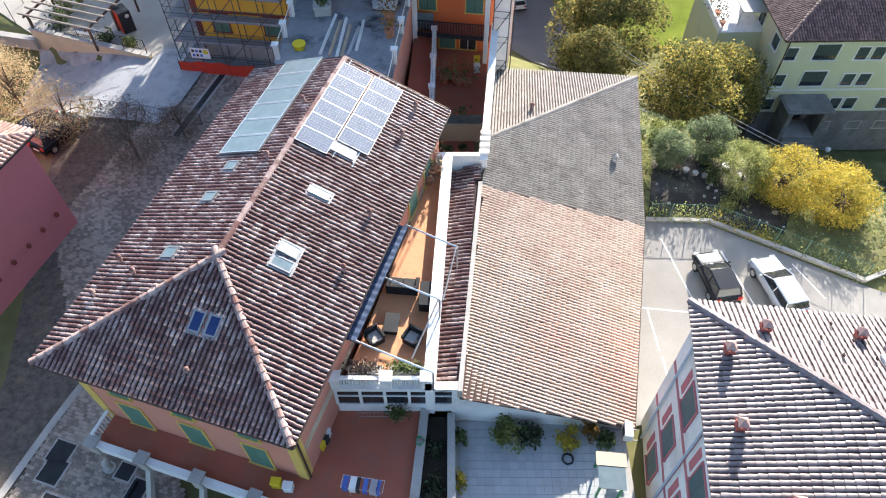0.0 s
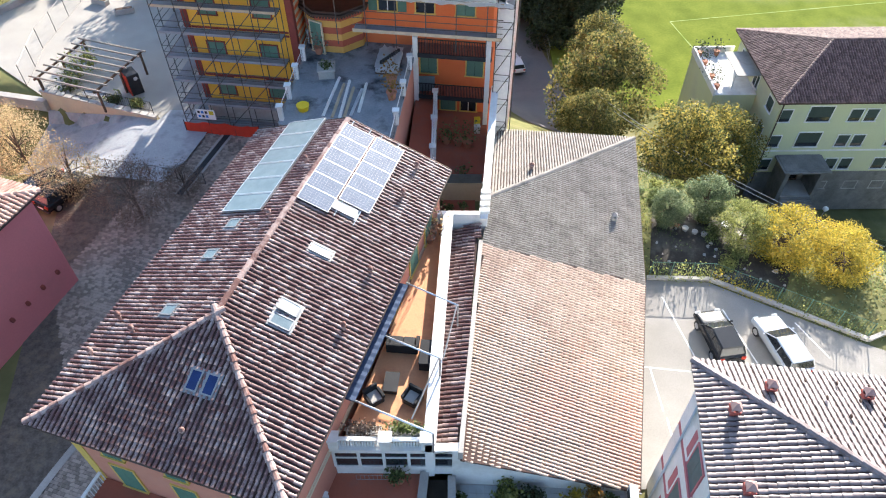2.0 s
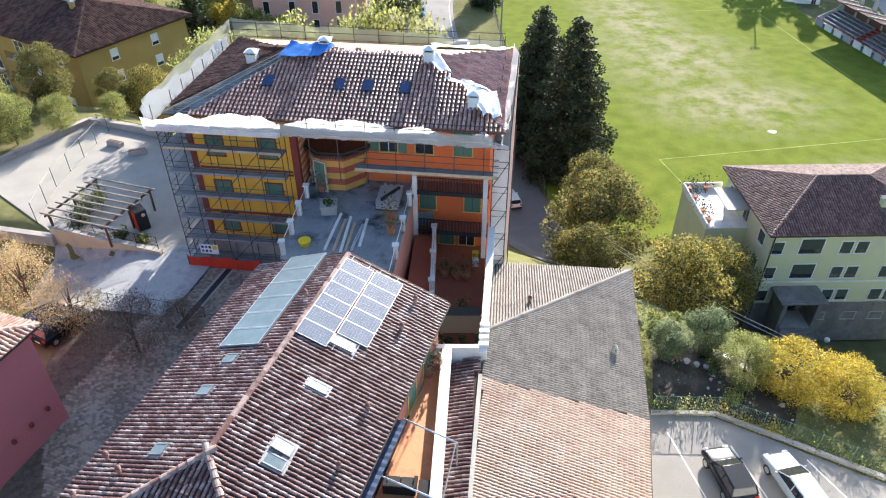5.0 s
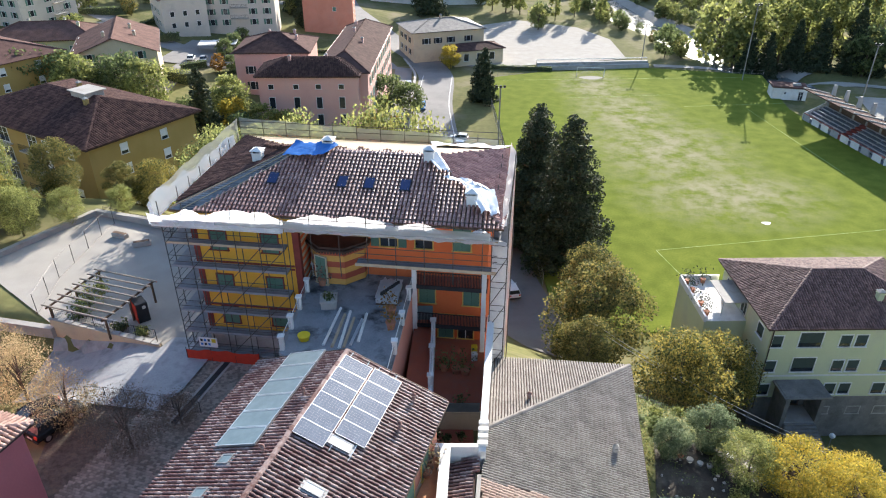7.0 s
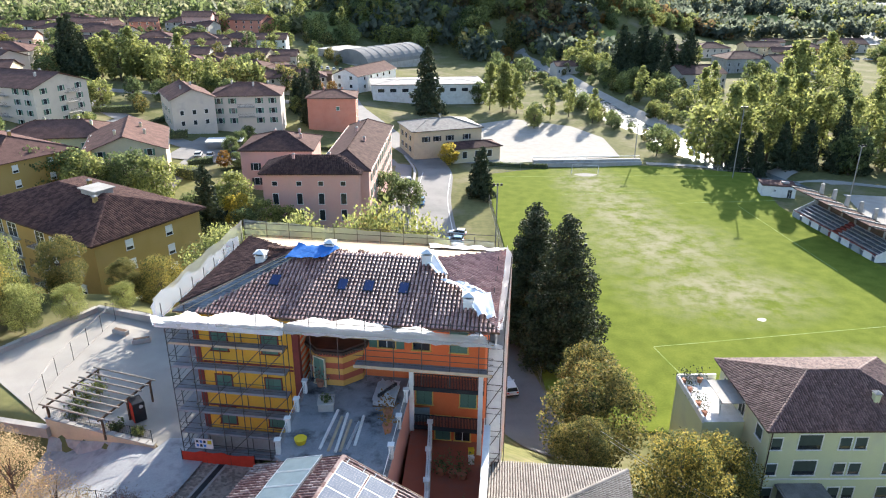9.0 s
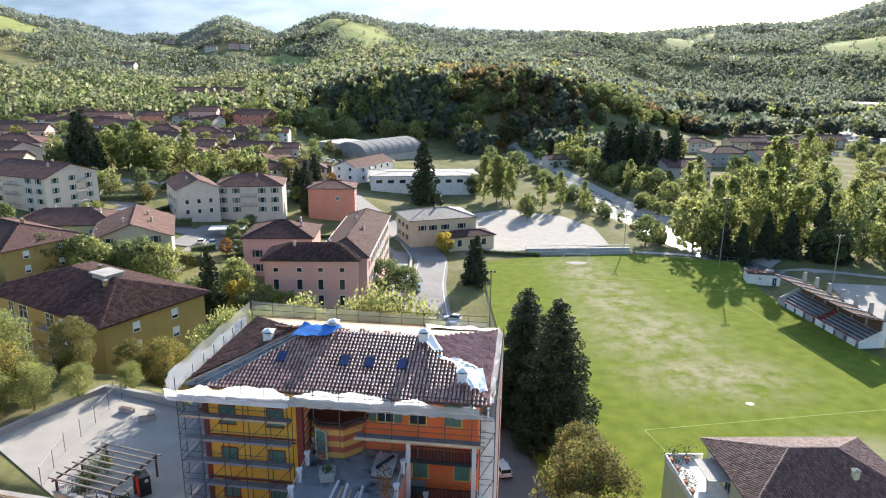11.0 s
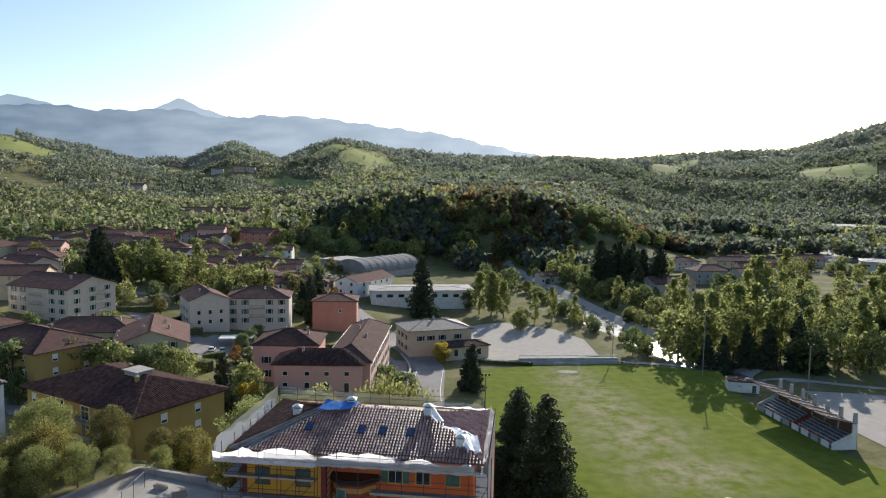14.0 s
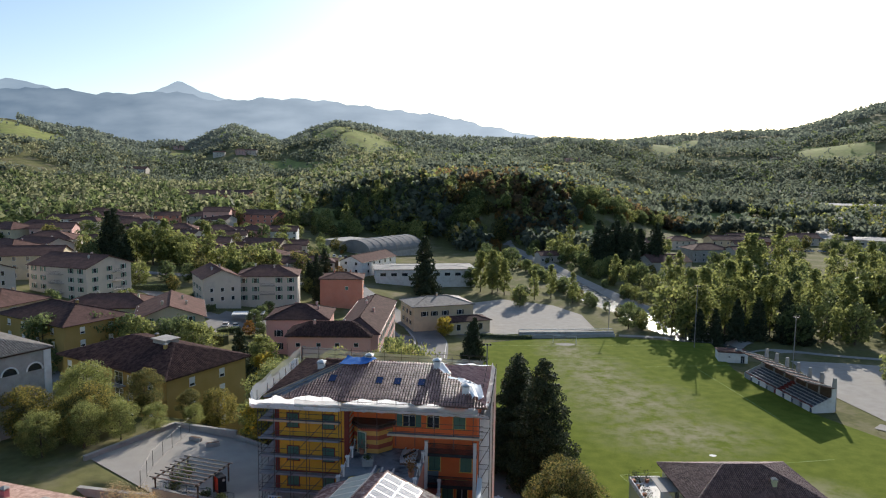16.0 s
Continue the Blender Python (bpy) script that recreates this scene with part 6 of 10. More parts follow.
for sx in (-0.5, 0.5):
    for sy in (-0.7, 0.7):
        part("post", boxes((sx - 0.05, sx + 0.05, sy - 0.05, sy + 0.05, 0, 1.5)), M_GREENP, gz)
part("glass_top", boxes((-0.62, 0.62, -0.85, 0.2, 1.5, 1.56)), M_SOLAR, gz)
part("roof_frame", boxes((-0.7, 0.7, 0.2, 0.85, 1.5, 1.58)), M_CREAM, gz)
hc = thing("garden_hose", "coiled dark garden hose on the tiles", "hose", 6.2, 12.0, 19.012)
bm = bmesh.new()
tube(bm, [(math.cos(k * 0.4) * (0.26 + 0.05 * math.sin(k * 1.7)), math.sin(k * 0.4) * (0.26 + 0.05 * math.sin(k * 1.7)), 0.02 + k * 0.001) for k in range(70)], 0.016)
part("hose_coil", bm, M_IRON, hc)
ac = thing("air_conditioner", "white air conditioning unit on the wall", "air conditioner", 9.0, 12.9, 20.0, -6.4)
part("unit_body", boxes((-0.2, 0.2, -0.4, 0.4, 0, 0.6), bevel=0.03), M_WHITE, ac)
part("fan_grille", boxes((-0.215, -0.2, -0.25, 0.25, 0.06, 0.54)), M_IRON, ac)
part("bracket", boxes((-0.1, 0.5, -0.3, -0.25, -0.08, 0), (-0.1, 0.5, 0.25, 0.3, -0.08, 0)), M_STEEL, ac)

# ---------------------------------------------------------------- courtyard west of the salmon house
drape("courtyard", [(-27.5, 34.5), (-24.0, 17.0), (-25.6, 4.0), (-8.0, 4.0), (-14.0, 12.0), (-12.5, 31.0), (-14.2, 44.5), (-18.6, 44.5), (-20.4, 38.2), (-27.0, 40.2)], mat("dark rough cobble", (0.165, 0.138, 0.112), (0.075, 0.064, 0.054), 0.9, 3.0, 9, bump=0.9, bscale=9, stain=(0.18, 0.14, 0.10), stain_scale=1.1), 0.05, 1.2, "dark paved courtyard ground", "courtyard")
setts = thing("sett_paving", "grey stone sett paving of the courtyard", "paving", kind="structure")
_sb = boxes((-0.115, 0.115, -0.085, 0.085, -0.02, 0.035))
_sm = bpy.data.meshes.new("sett")
_sb.to_mesh(_sm)
_sb.free()
_sm.materials.append(M_COBBLE)
_cv = np.array([v.co[:] for v in _sm.vertices])
_cf = [tuple(q.vertices) for q in _sm.polygons]
_rs = np.random.RandomState(77)
_gx, _gy = np.meshgrid(np.arange(-18, 12, 0.25), np.arange(-16, 29, 0.19))
_gx = _gx + 0.125 * (np.arange(_gx.shape[0])[:, None] % 2)
_p = np.stack([_gx.ravel(), _gy.ravel()], 1)
_c, _s = math.cos(radians(A_RZ)), math.sin(radians(A_RZ))
_w = np.stack([-9.6 + _p[:, 0] * _c - _p[:, 1] * _s, 17.4 + _p[:, 0] * _s + _p[:, 1] * _c], 1)
_court = [(-29.0, 35.5), (-25.0, 27.5), (-21.6, 20.5), (-19.4, 17.6), (-23.0, 5.0), (-9.5, 5.0), (-14.4, 14.0), (-15.0, 14.6), (-16.3, 16.0), (-11.2, 31.8), (-13.2, 37.0), (-14.6, 44.3), (-18.8, 44.3), (-20.6, 37.8), (-26.5, 38.5)]
_k = inside(_court, _w[:, 0], _w[:, 1])
_w = _w[_k]
_z = ground_z(_w[:, 0], _w[:, 1]) + 0.06 + _rs.uniform(0, 0.012, len(_w))
_near = np.argsort(np.hypot(_w[:, 0] + 17, _w[:, 1] - 12))
_isn = np.zeros(len(_w), bool)
_isn[_near[:300]] = True
for i in _near[:300]:
    o = new("sett", _sm)
    o.parent = setts
    o.matrix_basis = pose(_w[i, 0], _w[i, 1], _z[i], 0, 0, A_RZ)
_rot = _cv.copy()
_rot[:, 0], _rot[:, 1] = _cv[:, 0] * _c - _cv[:, 1] * _s, _cv[:, 0] * _s + _cv[:, 1] * _c
_far = np.nonzero(~_isn)[0]
_V = (_rot[None] + np.column_stack([_w[_far], _z[_far]])[:, None]).reshape(-1, 3)
M_COBBLE_I = mat("grey stone setts, field", (0.40, 0.325, 0.265), (0.20, 0.165, 0.135), 0.8, 0.4, 8, per="island", amount=0.4)
pydata("sett_field", _V.tolist(), [tuple(i * 8 + q for q in f) for i in range(len(_far)) for f in _cf], M_COBBLE_I, setts, kind="stuff")
# kerb beside the lane, rough dark strip, drain covers, bollard
ribbon("kerb", [(-17.9, 20.0), (-19.5, 17.4), (-21.3, 12.0), (-22.6, 8.0)], 0.42, M_CEMENT, 0.14, 1.0, "pale cement kerb beside the lane", "kerb")
for i, (x, y, w, h) in enumerate(((-19.5, 12.9, 0.55, 0.55), (-19.6, 11.9, 0.55, 0.6), (-15.9, 11.9, 0.4, 0.4), (-15.1, 10.8, 0.4, 0.7), (-19.2, 10.2, 0.5, 0.5))):
    g = thing("drain_cover", "iron drain grating in a pale stone frame", "drain cover", x, y, ground_at(x, y) + 0.07, A_RZ, "drain covers")
    part("stone_frame", boxes((-w - 0.1, w + 0.1, -h - 0.1, h + 0.1, -0.03, 0.04)), M_CEMENT, g)
    part("grating", boxes((-w, w, -h, h, 0.03, 0.045), *[(-w + 2 * w * k / 7, -w + 2 * w * k / 7 + 0.05, -h, h, 0.045, 0.06) for k in range(7)]), M_IRON, g)
bl = thing("bollard", "pale stone bollard with rounded top", "bollard", -16.75, 12.1, ground_at(-16.75, 12.1) + 0.05)
bm = bmesh.new()
rod(bm, (0, 0, 0), (0, 0, 0.12), 0.32, 14)
rod(bm, (0, 0, 0.12), (0, 0, 0.6), 0.2, 14, 0.17)
_r = bmesh.ops.create_uvsphere(bm, u_segments=12, v_segments=8, radius=0.2)
bmesh.ops.transform(bm, verts=_r["verts"], matrix=pose(0, 0, 0.65))
part("stone", bm, M_CEMENT, bl)

# red house
house_d = house("red_house", "dark pink plastered house with brown tile roof", -37.7, 23.9, -18.0, 12.5, 9.0, PLATEAU, 24.9, 2.6, M_PINKRED, M_TILE_PINK,
                {"e": ((-0.5, -6.7), (3.4,), 0.9, 1.3, "plain"), "n": ((-8.0, -4.0, 0.0, 4.0, 8.0), (1.2, 4.4), 1.0, 1.5, "shut")}, ov=0.5, tiles=0.27, chimneys=((-3.0, 5.2), (2.4, 4.4), (-7, -2)), deep=1.0, seed=81, simple=False)
for k in range(7):
    part("wall_lamp", boxes((12.0, 12.2, 7.4 - k * 1.3, 7.6 - k * 1.3, 1.9, 2.15)), M_DARKRED, house_d)
# driveway, yard, garage ramp wall
drape("driveway", [(-33.5, 39.5), (-20.7, 37.6), (-19.7, 40.2), (-19.0, 43.0), (-18.4, 46.5), (-22.6, 46.5), (-23.3, 45.1), (-33.8, 48.0)], M_SCREED, 0.22, 0.8, "grey concrete driveway sinking to a garage", "driveway")
for dx in (0, 0.9):
    ribbon("paving_band", [(-17.6 + dx * 0.8, 43.4), (-19.6 + dx * 0.8, 36.4)], 0.2, M_CEMENT, 0.14, 0.8, "pale stone band across the drive", "paving")
ribbon("paving_band", [(-17.24, 43.4), (-19.24, 36.4)], 0.45, M_IRON, 0.13, 0.8, "dark stone band across the drive", "paving")
drape("yard", [(-23.4, 45.6), (-20.0, 46.0), (-20.0, 60.0), (-29.5, 66.5), (-39.5, 69.5), (-46.0, 58.0), (-33.9, 48.4)], M_GRAVEL, 0.09, 1.0, "pale gravel yard above the driveway", "yard")
rw = thing("ramp_wall", "cream plastered retaining wall with pale coping", "wall", kind="structure")
n = 14
bm = bmesh.new()
rows = []
for i in range(n + 1):
    x = -33.8 + i * (10.5 / n)
    y = 45.3 - (x + 23.4) * 0.28
    top = PLATEAU + 0.45 + 0.5 * (n - i) / n
    rows.append([bm.verts.new(q) for q in ((x, y - 0.15, 14.0), (x, y - 0.15, top), (x, y + 0.2, top), (x, y + 0.2, 14.0))])
for a, b in zip(rows[:-1], rows[1:]):
    for k in range(4):
        bm.faces.new((a[k], a[(k + 1) % 4], b[(k + 1) % 4], b[k]))
bm.faces.new(rows[0])
bm.faces.new(rows[-1][::-1])
bmesh.ops.recalc_face_normals(bm, faces=bm.faces)
part("wall_face", bm, M_CREAM, rw)
for i in range(n):
    x0 = -33.8 + i * (10.5 / n)
    y0 = 45.3 - (x0 + 23.4) * 0.28
    z0 = PLATEAU + 0.45 + 0.5 * (n - i - 0.5) / n
    part("coping", boxes((0, 0.74, -0.22, 0.28, z0, z0 + 0.07)), M_CEMENT, rw).matrix_basis = pose(x0, y0, 0, 0, 0, -15.6)
gl = thing("garage_lintel", "pale concrete lintel over the dark garage entry", "wall", -36.5, 48.5, 14.5, -12, kind="structure")
part("lintel", boxes((-7, 3.0, -0.3, 0.3, 1.9, 2.9)), M_CEMENT, gl)
# Black slab stands in for the shade inside the garage entry.
part("opening", boxes((-5, 2.6, 0.3, 0.5, 0, 1.9)), M_BLACK, gl)
# pergola and bench
pg = thing("pergola", "weathered wooden pergola with climbing plants", "pergola", -29.8, 50.0, PLATEAU + 0.1, -18)
for sx in (-2.9, 2.9):
    for sy in (-2.9, 0, 2.9):
        part("post", boxes((sx - 0.07, sx + 0.07, sy - 0.07, sy + 0.07, 0, 2.05)), M_WOOD, pg)
    part("beam", boxes((sx - 0.06, sx + 0.06, -3.3, 3.3, 2.05, 2.2)), M_WOOD, pg)
for k in range(8):
    y = -3.1 + k * 0.88
    part("rafter", boxes((-3.5, 3.4, y - 0.05, y + 0.05, 2.2, 2.34)), mat("grey weathered timber", (0.30, 0.27, 0.23), (0.22, 0.195, 0.165), 0.85) if k == 0 else bpy.data.materials["grey weathered timber"], pg)
bn = thing("picnic_bench", "weathered wooden picnic table", "bench", -29.2, 47.9, PLATEAU + 0.1, -14)
part("table_top", boxes(*[(-0.9, 0.9, -0.36 + k * 0.18, -0.2 + k * 0.18, 0.72, 0.76) for k in range(4)]), M_PLANK, bn)
for s in (-1, 1):
    part("seat", boxes((-0.9, 0.9, s * 0.75 - 0.13, s * 0.75 + 0.13, 0.42, 0.46)), M_PLANK, bn)
    part("leg", rods([((s * 0.65, -0.75, 0), (s * 0.65, 0.2, 0.72)), ((s * 0.65, 0.75, 0), (s * 0.65, -0.2, 0.72))], 0.04, 4), M_WOOD, bn)
kb = thing("booth", "red and dark grey booth with a round emblem", "booth", -26.4, 49.4, PLATEAU + 0.1, 40)
part("shell", boxes((-0.5, 0.5, -0.7, 0.7, 0, 1.9), bevel=0.04), M_IRON, kb)
part("side_panel", boxes((-0.56, -0.505, -0.68, 0.68, 0.05, 1.85)), M_REDNET, kb, "bright red side panel")
bm = bmesh.new()
rod(bm, (0.15, -0.705, 1.5), (0.15, -0.72, 1.5), 0.17, 14)
part("emblem", bm, M_WHITE, kb)
for i, (x, y) in enumerate(((-25.6, 46.9), (-27.4, 47.4), (-31.8, 51.0), (-32.0, 49.4), (-31.2, 52.6))):
    shrub("shrub", "low green yard shrub by the wall" if i < 2 else "green climbing plant at the pergola", x, y, PLATEAU + 0.1, 0.6 if i < 2 else 0.9, 0.7 if i < 2 else 1.9, M_LEAF_G if i % 2 else M_LEAF_YG, 350, 0.12, 90 + i)


def fence(name, label, line, h=1.0, step=2.0, m=None, z_of=None, net=True, cat="fence"):
    f = thing(name, label, cat, kind="")
    m = m or M_IRON
    zf = z_of or ground_at
    pts = []
    for (x0, y0), (x1, y1) in zip(line[:-1], line[1:]):
        k = max(1, round(math.hypot(x1 - x0, y1 - y0) / step))
        pts += [(x0 + (x1 - x0) * i / k, y0 + (y1 - y0) * i / k) for i in range(k)]
    pts.append(line[-1])
    for x, y in pts:
        part("post", rods([((x, y, zf(x, y) - 0.2), (x, y, zf(x, y) + h))], 0.035, 5), m, f)
    for (x0, y0), (x1, y1) in zip(pts[:-1], pts[1:]):
        z0, z1 = zf(x0, y0), zf(x1, y1)
        for dz in (h - 0.04, 0.12):
            part("rail", rods([((x0, y0, z0 + dz), (x1, y1, z1 + dz))], 0.022, 4), m, f)
        bm = bmesh.new()
        if net:
            k = 10
            for i in range(1, k):
                t = i / k
                rod(bm, (x0 + (x1 - x0) * t, y0 + (y1 - y0) * t, z0 + (z1 - z0) * t + 0.12), (x0 + (x1 - x0) * t, y0 + (y1 - y0) * t, z0 + (z1 - z0) * t + h - 0.04), 0.009, 3)
            tagged(part("panel", bm, m, f), kind="stuff")
    return f


fence("iron_fence", "dark iron railing along the courtyard edge", [(-27.0, 39.6), (-22.0, 38.6), (-17.6, 37.6)], 1.1)
fence("yard_railing", "thin iron railing on the retaining wall", [(-33.5, 48.4), (-23.6, 45.5)], 1.0, 2.0, M_IRON, lambda x, y: PLATEAU + 0.75)
fence("yard_fence", "grey mesh fence across the gravel yard", [(-36.0, 50.0), (-37.0, 56.0), (-36.5, 67.5)], 2.2, 3.0, M_SCAF, net=False)
fence("yard_fence", "dark fence on the low wall behind the yard", [(-38.5, 69.6), (-29.5, 66.8), (-20.5, 60.4)], 1.2, 2.0)
yw = thing("yard_wall", "low pale wall along the yard edge", "wall", kind="structure")
for (x0, y0, x1, y1) in ((-39.5, 69.7, -29.5, 66.7), (-29.5, 66.7, -20.3, 60.2), (-39.5, 69.5, -46.5, 57.5)):
    ln, an = math.hypot(x1 - x0, y1 - y0), math.degrees(math.atan2(y1 - y0, x1 - x0))
    part("wall_run", boxes((0, ln, -0.2, 0.2, -3, 0.6), (0, ln, -0.28, 0.28, 0.6, 0.7)), M_CEMENT, yw).matrix_basis = pose(x0, y0, ground_at(x0, y0), 0, 0, an)
for i, (x, y) in enumerate(((-31.5, 62.5), (-34.5, 64.3))):
    b = thing("planter_box", "long pale concrete planter in the yard", "planter", x, y, ground_at(x, y) + 0.1, 20 - 40 * i, "yard planters")
    part("trough", boxes((-0.9, 0.9, -0.3, 0.3, 0, 0.5), bevel=0.03), M_CEMENT, b)
    part("soil", boxes((-0.8, 0.8, -0.22, 0.22, 0.5, 0.52)), M_WOOD, b)


def car(x, y, z, rz, paint, ln=4.2, label="parked car", wagon=True, group="parked cars", far=False):
    """A parked car that faces +y at rz = 0."""
    c = thing("car", label, "car", x, y, z, rz, group)
    hw, hl = 0.86, ln / 2
    prof = [(-hl, 0.35), (-hl, 0.75), (-hl + 0.12, 0.95), (hl * 0.42, 0.98), (hl - 0.25, 0.82), (hl, 0.62), (hl, 0.35)]
    bm = bmesh.new()
    L = [bm.verts.new((-hw, a, b)) for a, b in prof]
    R = [bm.verts.new((hw, a, b)) for a, b in prof]
    bm.faces.new(L)
    bm.faces.new(R[::-1])
    for i in range(len(prof)):
        j = (i + 1) % len(prof)
        bm.faces.new((L[j], L[i], R[i], R[j]))
    bmesh.ops.recalc_face_normals(bm, faces=bm.faces)
    bmesh.ops.bevel(bm, geom=bm.edges[:], offset=0.11 if far else 0.17, segments=1 if far else 3, affect="EDGES", profile=0.55)
    for f in bm.faces:
        f.smooth = not far
    part("body", bm, paint, c)
    rear = -hl + (0.18 if wagon else 0.8)
    cab = [(rear, 0.95), (rear + 0.25, 1.42), (hl * 0.02, 1.46), (hl * 0.42, 0.97)]
    def cabin(w0, w1, grow, dz):
        b2 = bmesh.new()
        lo = []
        for s in (-1, 1):
            lo.append([b2.verts.new((s * (w0 if b < 1.2 else w1), a + (grow if a < 0 else -grow) * 0, b + dz)) for a, b in cab])
        b2.faces.new(lo[0])
        b2.faces.new(lo[1][::-1])
        for i in range(4):
            j = (i + 1) % 4
            b2.faces.new((lo[0][j], lo[0][i], lo[1][i], lo[1][j]))
        bmesh.ops.recalc_face_normals(b2, faces=b2.faces)
        if not far:
            bmesh.ops.bevel(b2, geom=b2.edges[:], offset=0.07, segments=2, affect="EDGES", profile=0.6)
        return b2
    part("cabin_glass", cabin(hw - 0.06, hw - 0.2, 0, -0.02), M_GLASS_D, c, "dark car glass")
    b3 = boxes((-hw + 0.19, hw - 0.19, rear + 0.2, hl * 0.02, 1.38, 1.485), bevel=0.05)
    part("roof", b3, paint, c)
    for s in (-1, 1):
        for a, b in () if far else (((rear + 0.02, 0.96), (rear + 0.27, 1.43)), ((hl * 0.42, 0.97), (hl * 0.02, 1.44)), ((-hl * 0.25, 0.96), (-hl * 0.25, 1.43))):
            part("pillar", rods([((s * (hw - 0.05), a[0], a[1]), (s * (hw - 0.19), b[0], b[1]))], 0.035, 5), paint, c)
        for yy in (-hl + 0.75, hl - 0.8):
            bw = bmesh.new()
            rod(bw, (s * (hw - 0.16), yy, 0.32), (s * (hw + 0.01), yy, 0.32), 0.32, 16)
            w = part("wheel", bw, M_BLACK, c)
            bq = bmesh.new()
            rod(bq, (s * (hw + 0.0), yy, 0.32), (s * (hw + 0.02), yy, 0.32), 0.2, 12)
            part("rim", bq, M_ALU, w)
        if far:
            continue
        part("tail_light", boxes((s * 0.66 - 0.14, s * 0.66 + 0.14, -hl - 0.015, -hl + 0.1, 0.72, 0.92), bevel=0.02), M_REDNET, c)
        part("headlight", boxes((s * 0.62 - 0.16, s * 0.62 + 0.16, hl - 0.2, hl - 0.03, 0.66, 0.79), bevel=0.02), M_SHEET, c)
        part("wing_mirror", boxes((s * (hw + 0.08) - 0.08, s * (hw + 0.08) + 0.08, hl * 0.3, hl * 0.3 + 0.1, 0.97, 1.1), bevel=0.02), paint, c)
    part("number_plate", boxes((-0.26, 0.26, -hl - 0.02, -hl + 0.02, 0.52, 0.63)), M_WHITE, c)
    part("bumper", boxes((-hw + 0.03, hw - 0.03, -hl - 0.05, -hl + 0.1, 0.32, 0.5), bevel=0.03), M_IRON, c)
    return c


M_CARBLACK = mat("black car paint", (0.018, 0.019, 0.021), (0.014, 0.015, 0.017), 0.25, spec=0.4)
M_CARSILVER = mat("silver car paint", (0.52, 0.54, 0.56), (0.47, 0.49, 0.51), 0.22, metal=0.4, spec=0.7)
M_CARWHITE = mat("white car paint", (0.75, 0.75, 0.74), (0.70, 0.70, 0.69), 0.2, spec=0.7)
M_CARBLUE = mat("blue car paint", (0.06, 0.20, 0.36), (0.05, 0.16, 0.30), 0.2, spec=0.7)
car(-29.2, 36.4, ground_at(-29.2, 36.4) + 0.08, 130, M_CARBLACK, 4.0, "black car half hidden under dry trees")
# parking place east of the low house
drape("car_park", [(10.2, 14.5), (27.5, 15.5), (30.0, 21.5), (25.6, 23.6), (17.2, 28.4), (13.2, 28.6), (12.2, 26.0)], M_CARPARK, 0.07, 1.0, "worn pale asphalt car park with white lines", "car park")
for (a, b) in (((14.0, 27.2), (15.2, 21.8)), ((17.6, 26.2), (18.6, 22.2)), ((21.8, 25.2), (23.0, 22.6)), ((11.9, 21.9), (14.6, 21.6)), ((12.2, 21.8), (12.4, 19.0)), ((12.5, 18.6), (12.55, 17.2))):
    ribbon("road_marking", [a, b], 0.09, M_WHITE, 0.078, 0.6, "worn white parking line", "road marking")
car(16.55, 23.75, ground_at(16.5, 23.7) + 0.08, 9, M_CARBLACK, 3.75, "black hatchback car on the car park")
car(20.1, 23.1, ground_at(20, 23) + 0.08, 12, M_CARSILVER, 4.3, "silver estate car on the car park")
car(-27.4, 36.2, ground_at(-27.4, 36.2) + 0.08, -28, M_CARBLACK, 4.1, "black car parked beside the red house")
gw = thing("garden_wall", "low grey stone wall between car park and garden", "wall", kind="structure")
for (x0, y0, x1, y1) in ((13.3, 28.7, 17.4, 28.6), (17.4, 28.6, 21.0, 26.6), (21.0, 26.6, 25.8, 23.9), (25.8, 23.9, 27.5, 24.6)):
    ln, an = math.hypot(x1 - x0, y1 - y0), math.degrees(math.atan2(y1 - y0, x1 - x0))
    part("wall_run", boxes((0, ln, -0.1, 0.1, -2, 0.32), (0, ln, -0.13, 0.13, 0.32, 0.37)), M_GREYWALL, gw).matrix_basis = pose(x0, y0, 17.1, 0, 0, an)
fence("garden_fence", "green mesh garden fence overgrown with vines", [(13.5, 28.9), (17.5, 28.8), (21.1, 26.8), (25.8, 24.1)], 1.5, 1.6, M_SHUTTER, lambda x, y: 17.2)

# ---------------------------------------------------------------- the green house and its garden
GZ = 4.4
M_DARKROLL = mat("dark green roller shutter", (0.055, 0.075, 0.06), (0.035, 0.05, 0.042), 0.5, 1, 12)
M_OLDSTONE = mat("old grey stone and render", (0.27, 0.255, 0.235), (0.16, 0.15, 0.14), 0.9, 0.9, 9, bump=0.4, bscale=6, stain=(0.14, 0.135, 0.12), stain_scale=0.7)
green = house("green_house", "pale green three storey house with brown hip roof", 39.3, 58.6, 1.5, 9.0, 6.45, GZ, 14.5, 2.6, M_GREENWALL, M_TILE_MAROON, ov=0.6, tiles=0.25, chimneys=((2.6, -3.4),), deep=4, seed=91, band=4.0)
_wy = 5.85
for i, (x, w, k) in enumerate(((-7.6, 1.0, 0), (-4.4, 2.2, 1), (-1.0, 1.1, 0), (0.5, 1.1, 0), (3.9, 1.2, 0), (5.4, 1.2, 0), (7.4, 1.2, 0))):
    for z in (1.7, 4.6, 7.6):
        if z < 2 and i == 1:
            continue
        window(green, x, -_wy, z, 0, w, 1.35 if k == 0 else 1.7, "roller", leaf_m=M_DARKROLL, label="window with half lowered green roller shutter")
for x in (-1.0, 2.2, 5.0, 7.3):
    window(green, x, -_wy, -0.9, 0, 1.3, 0.9, "plain", frame_m=M_GREYWALL)
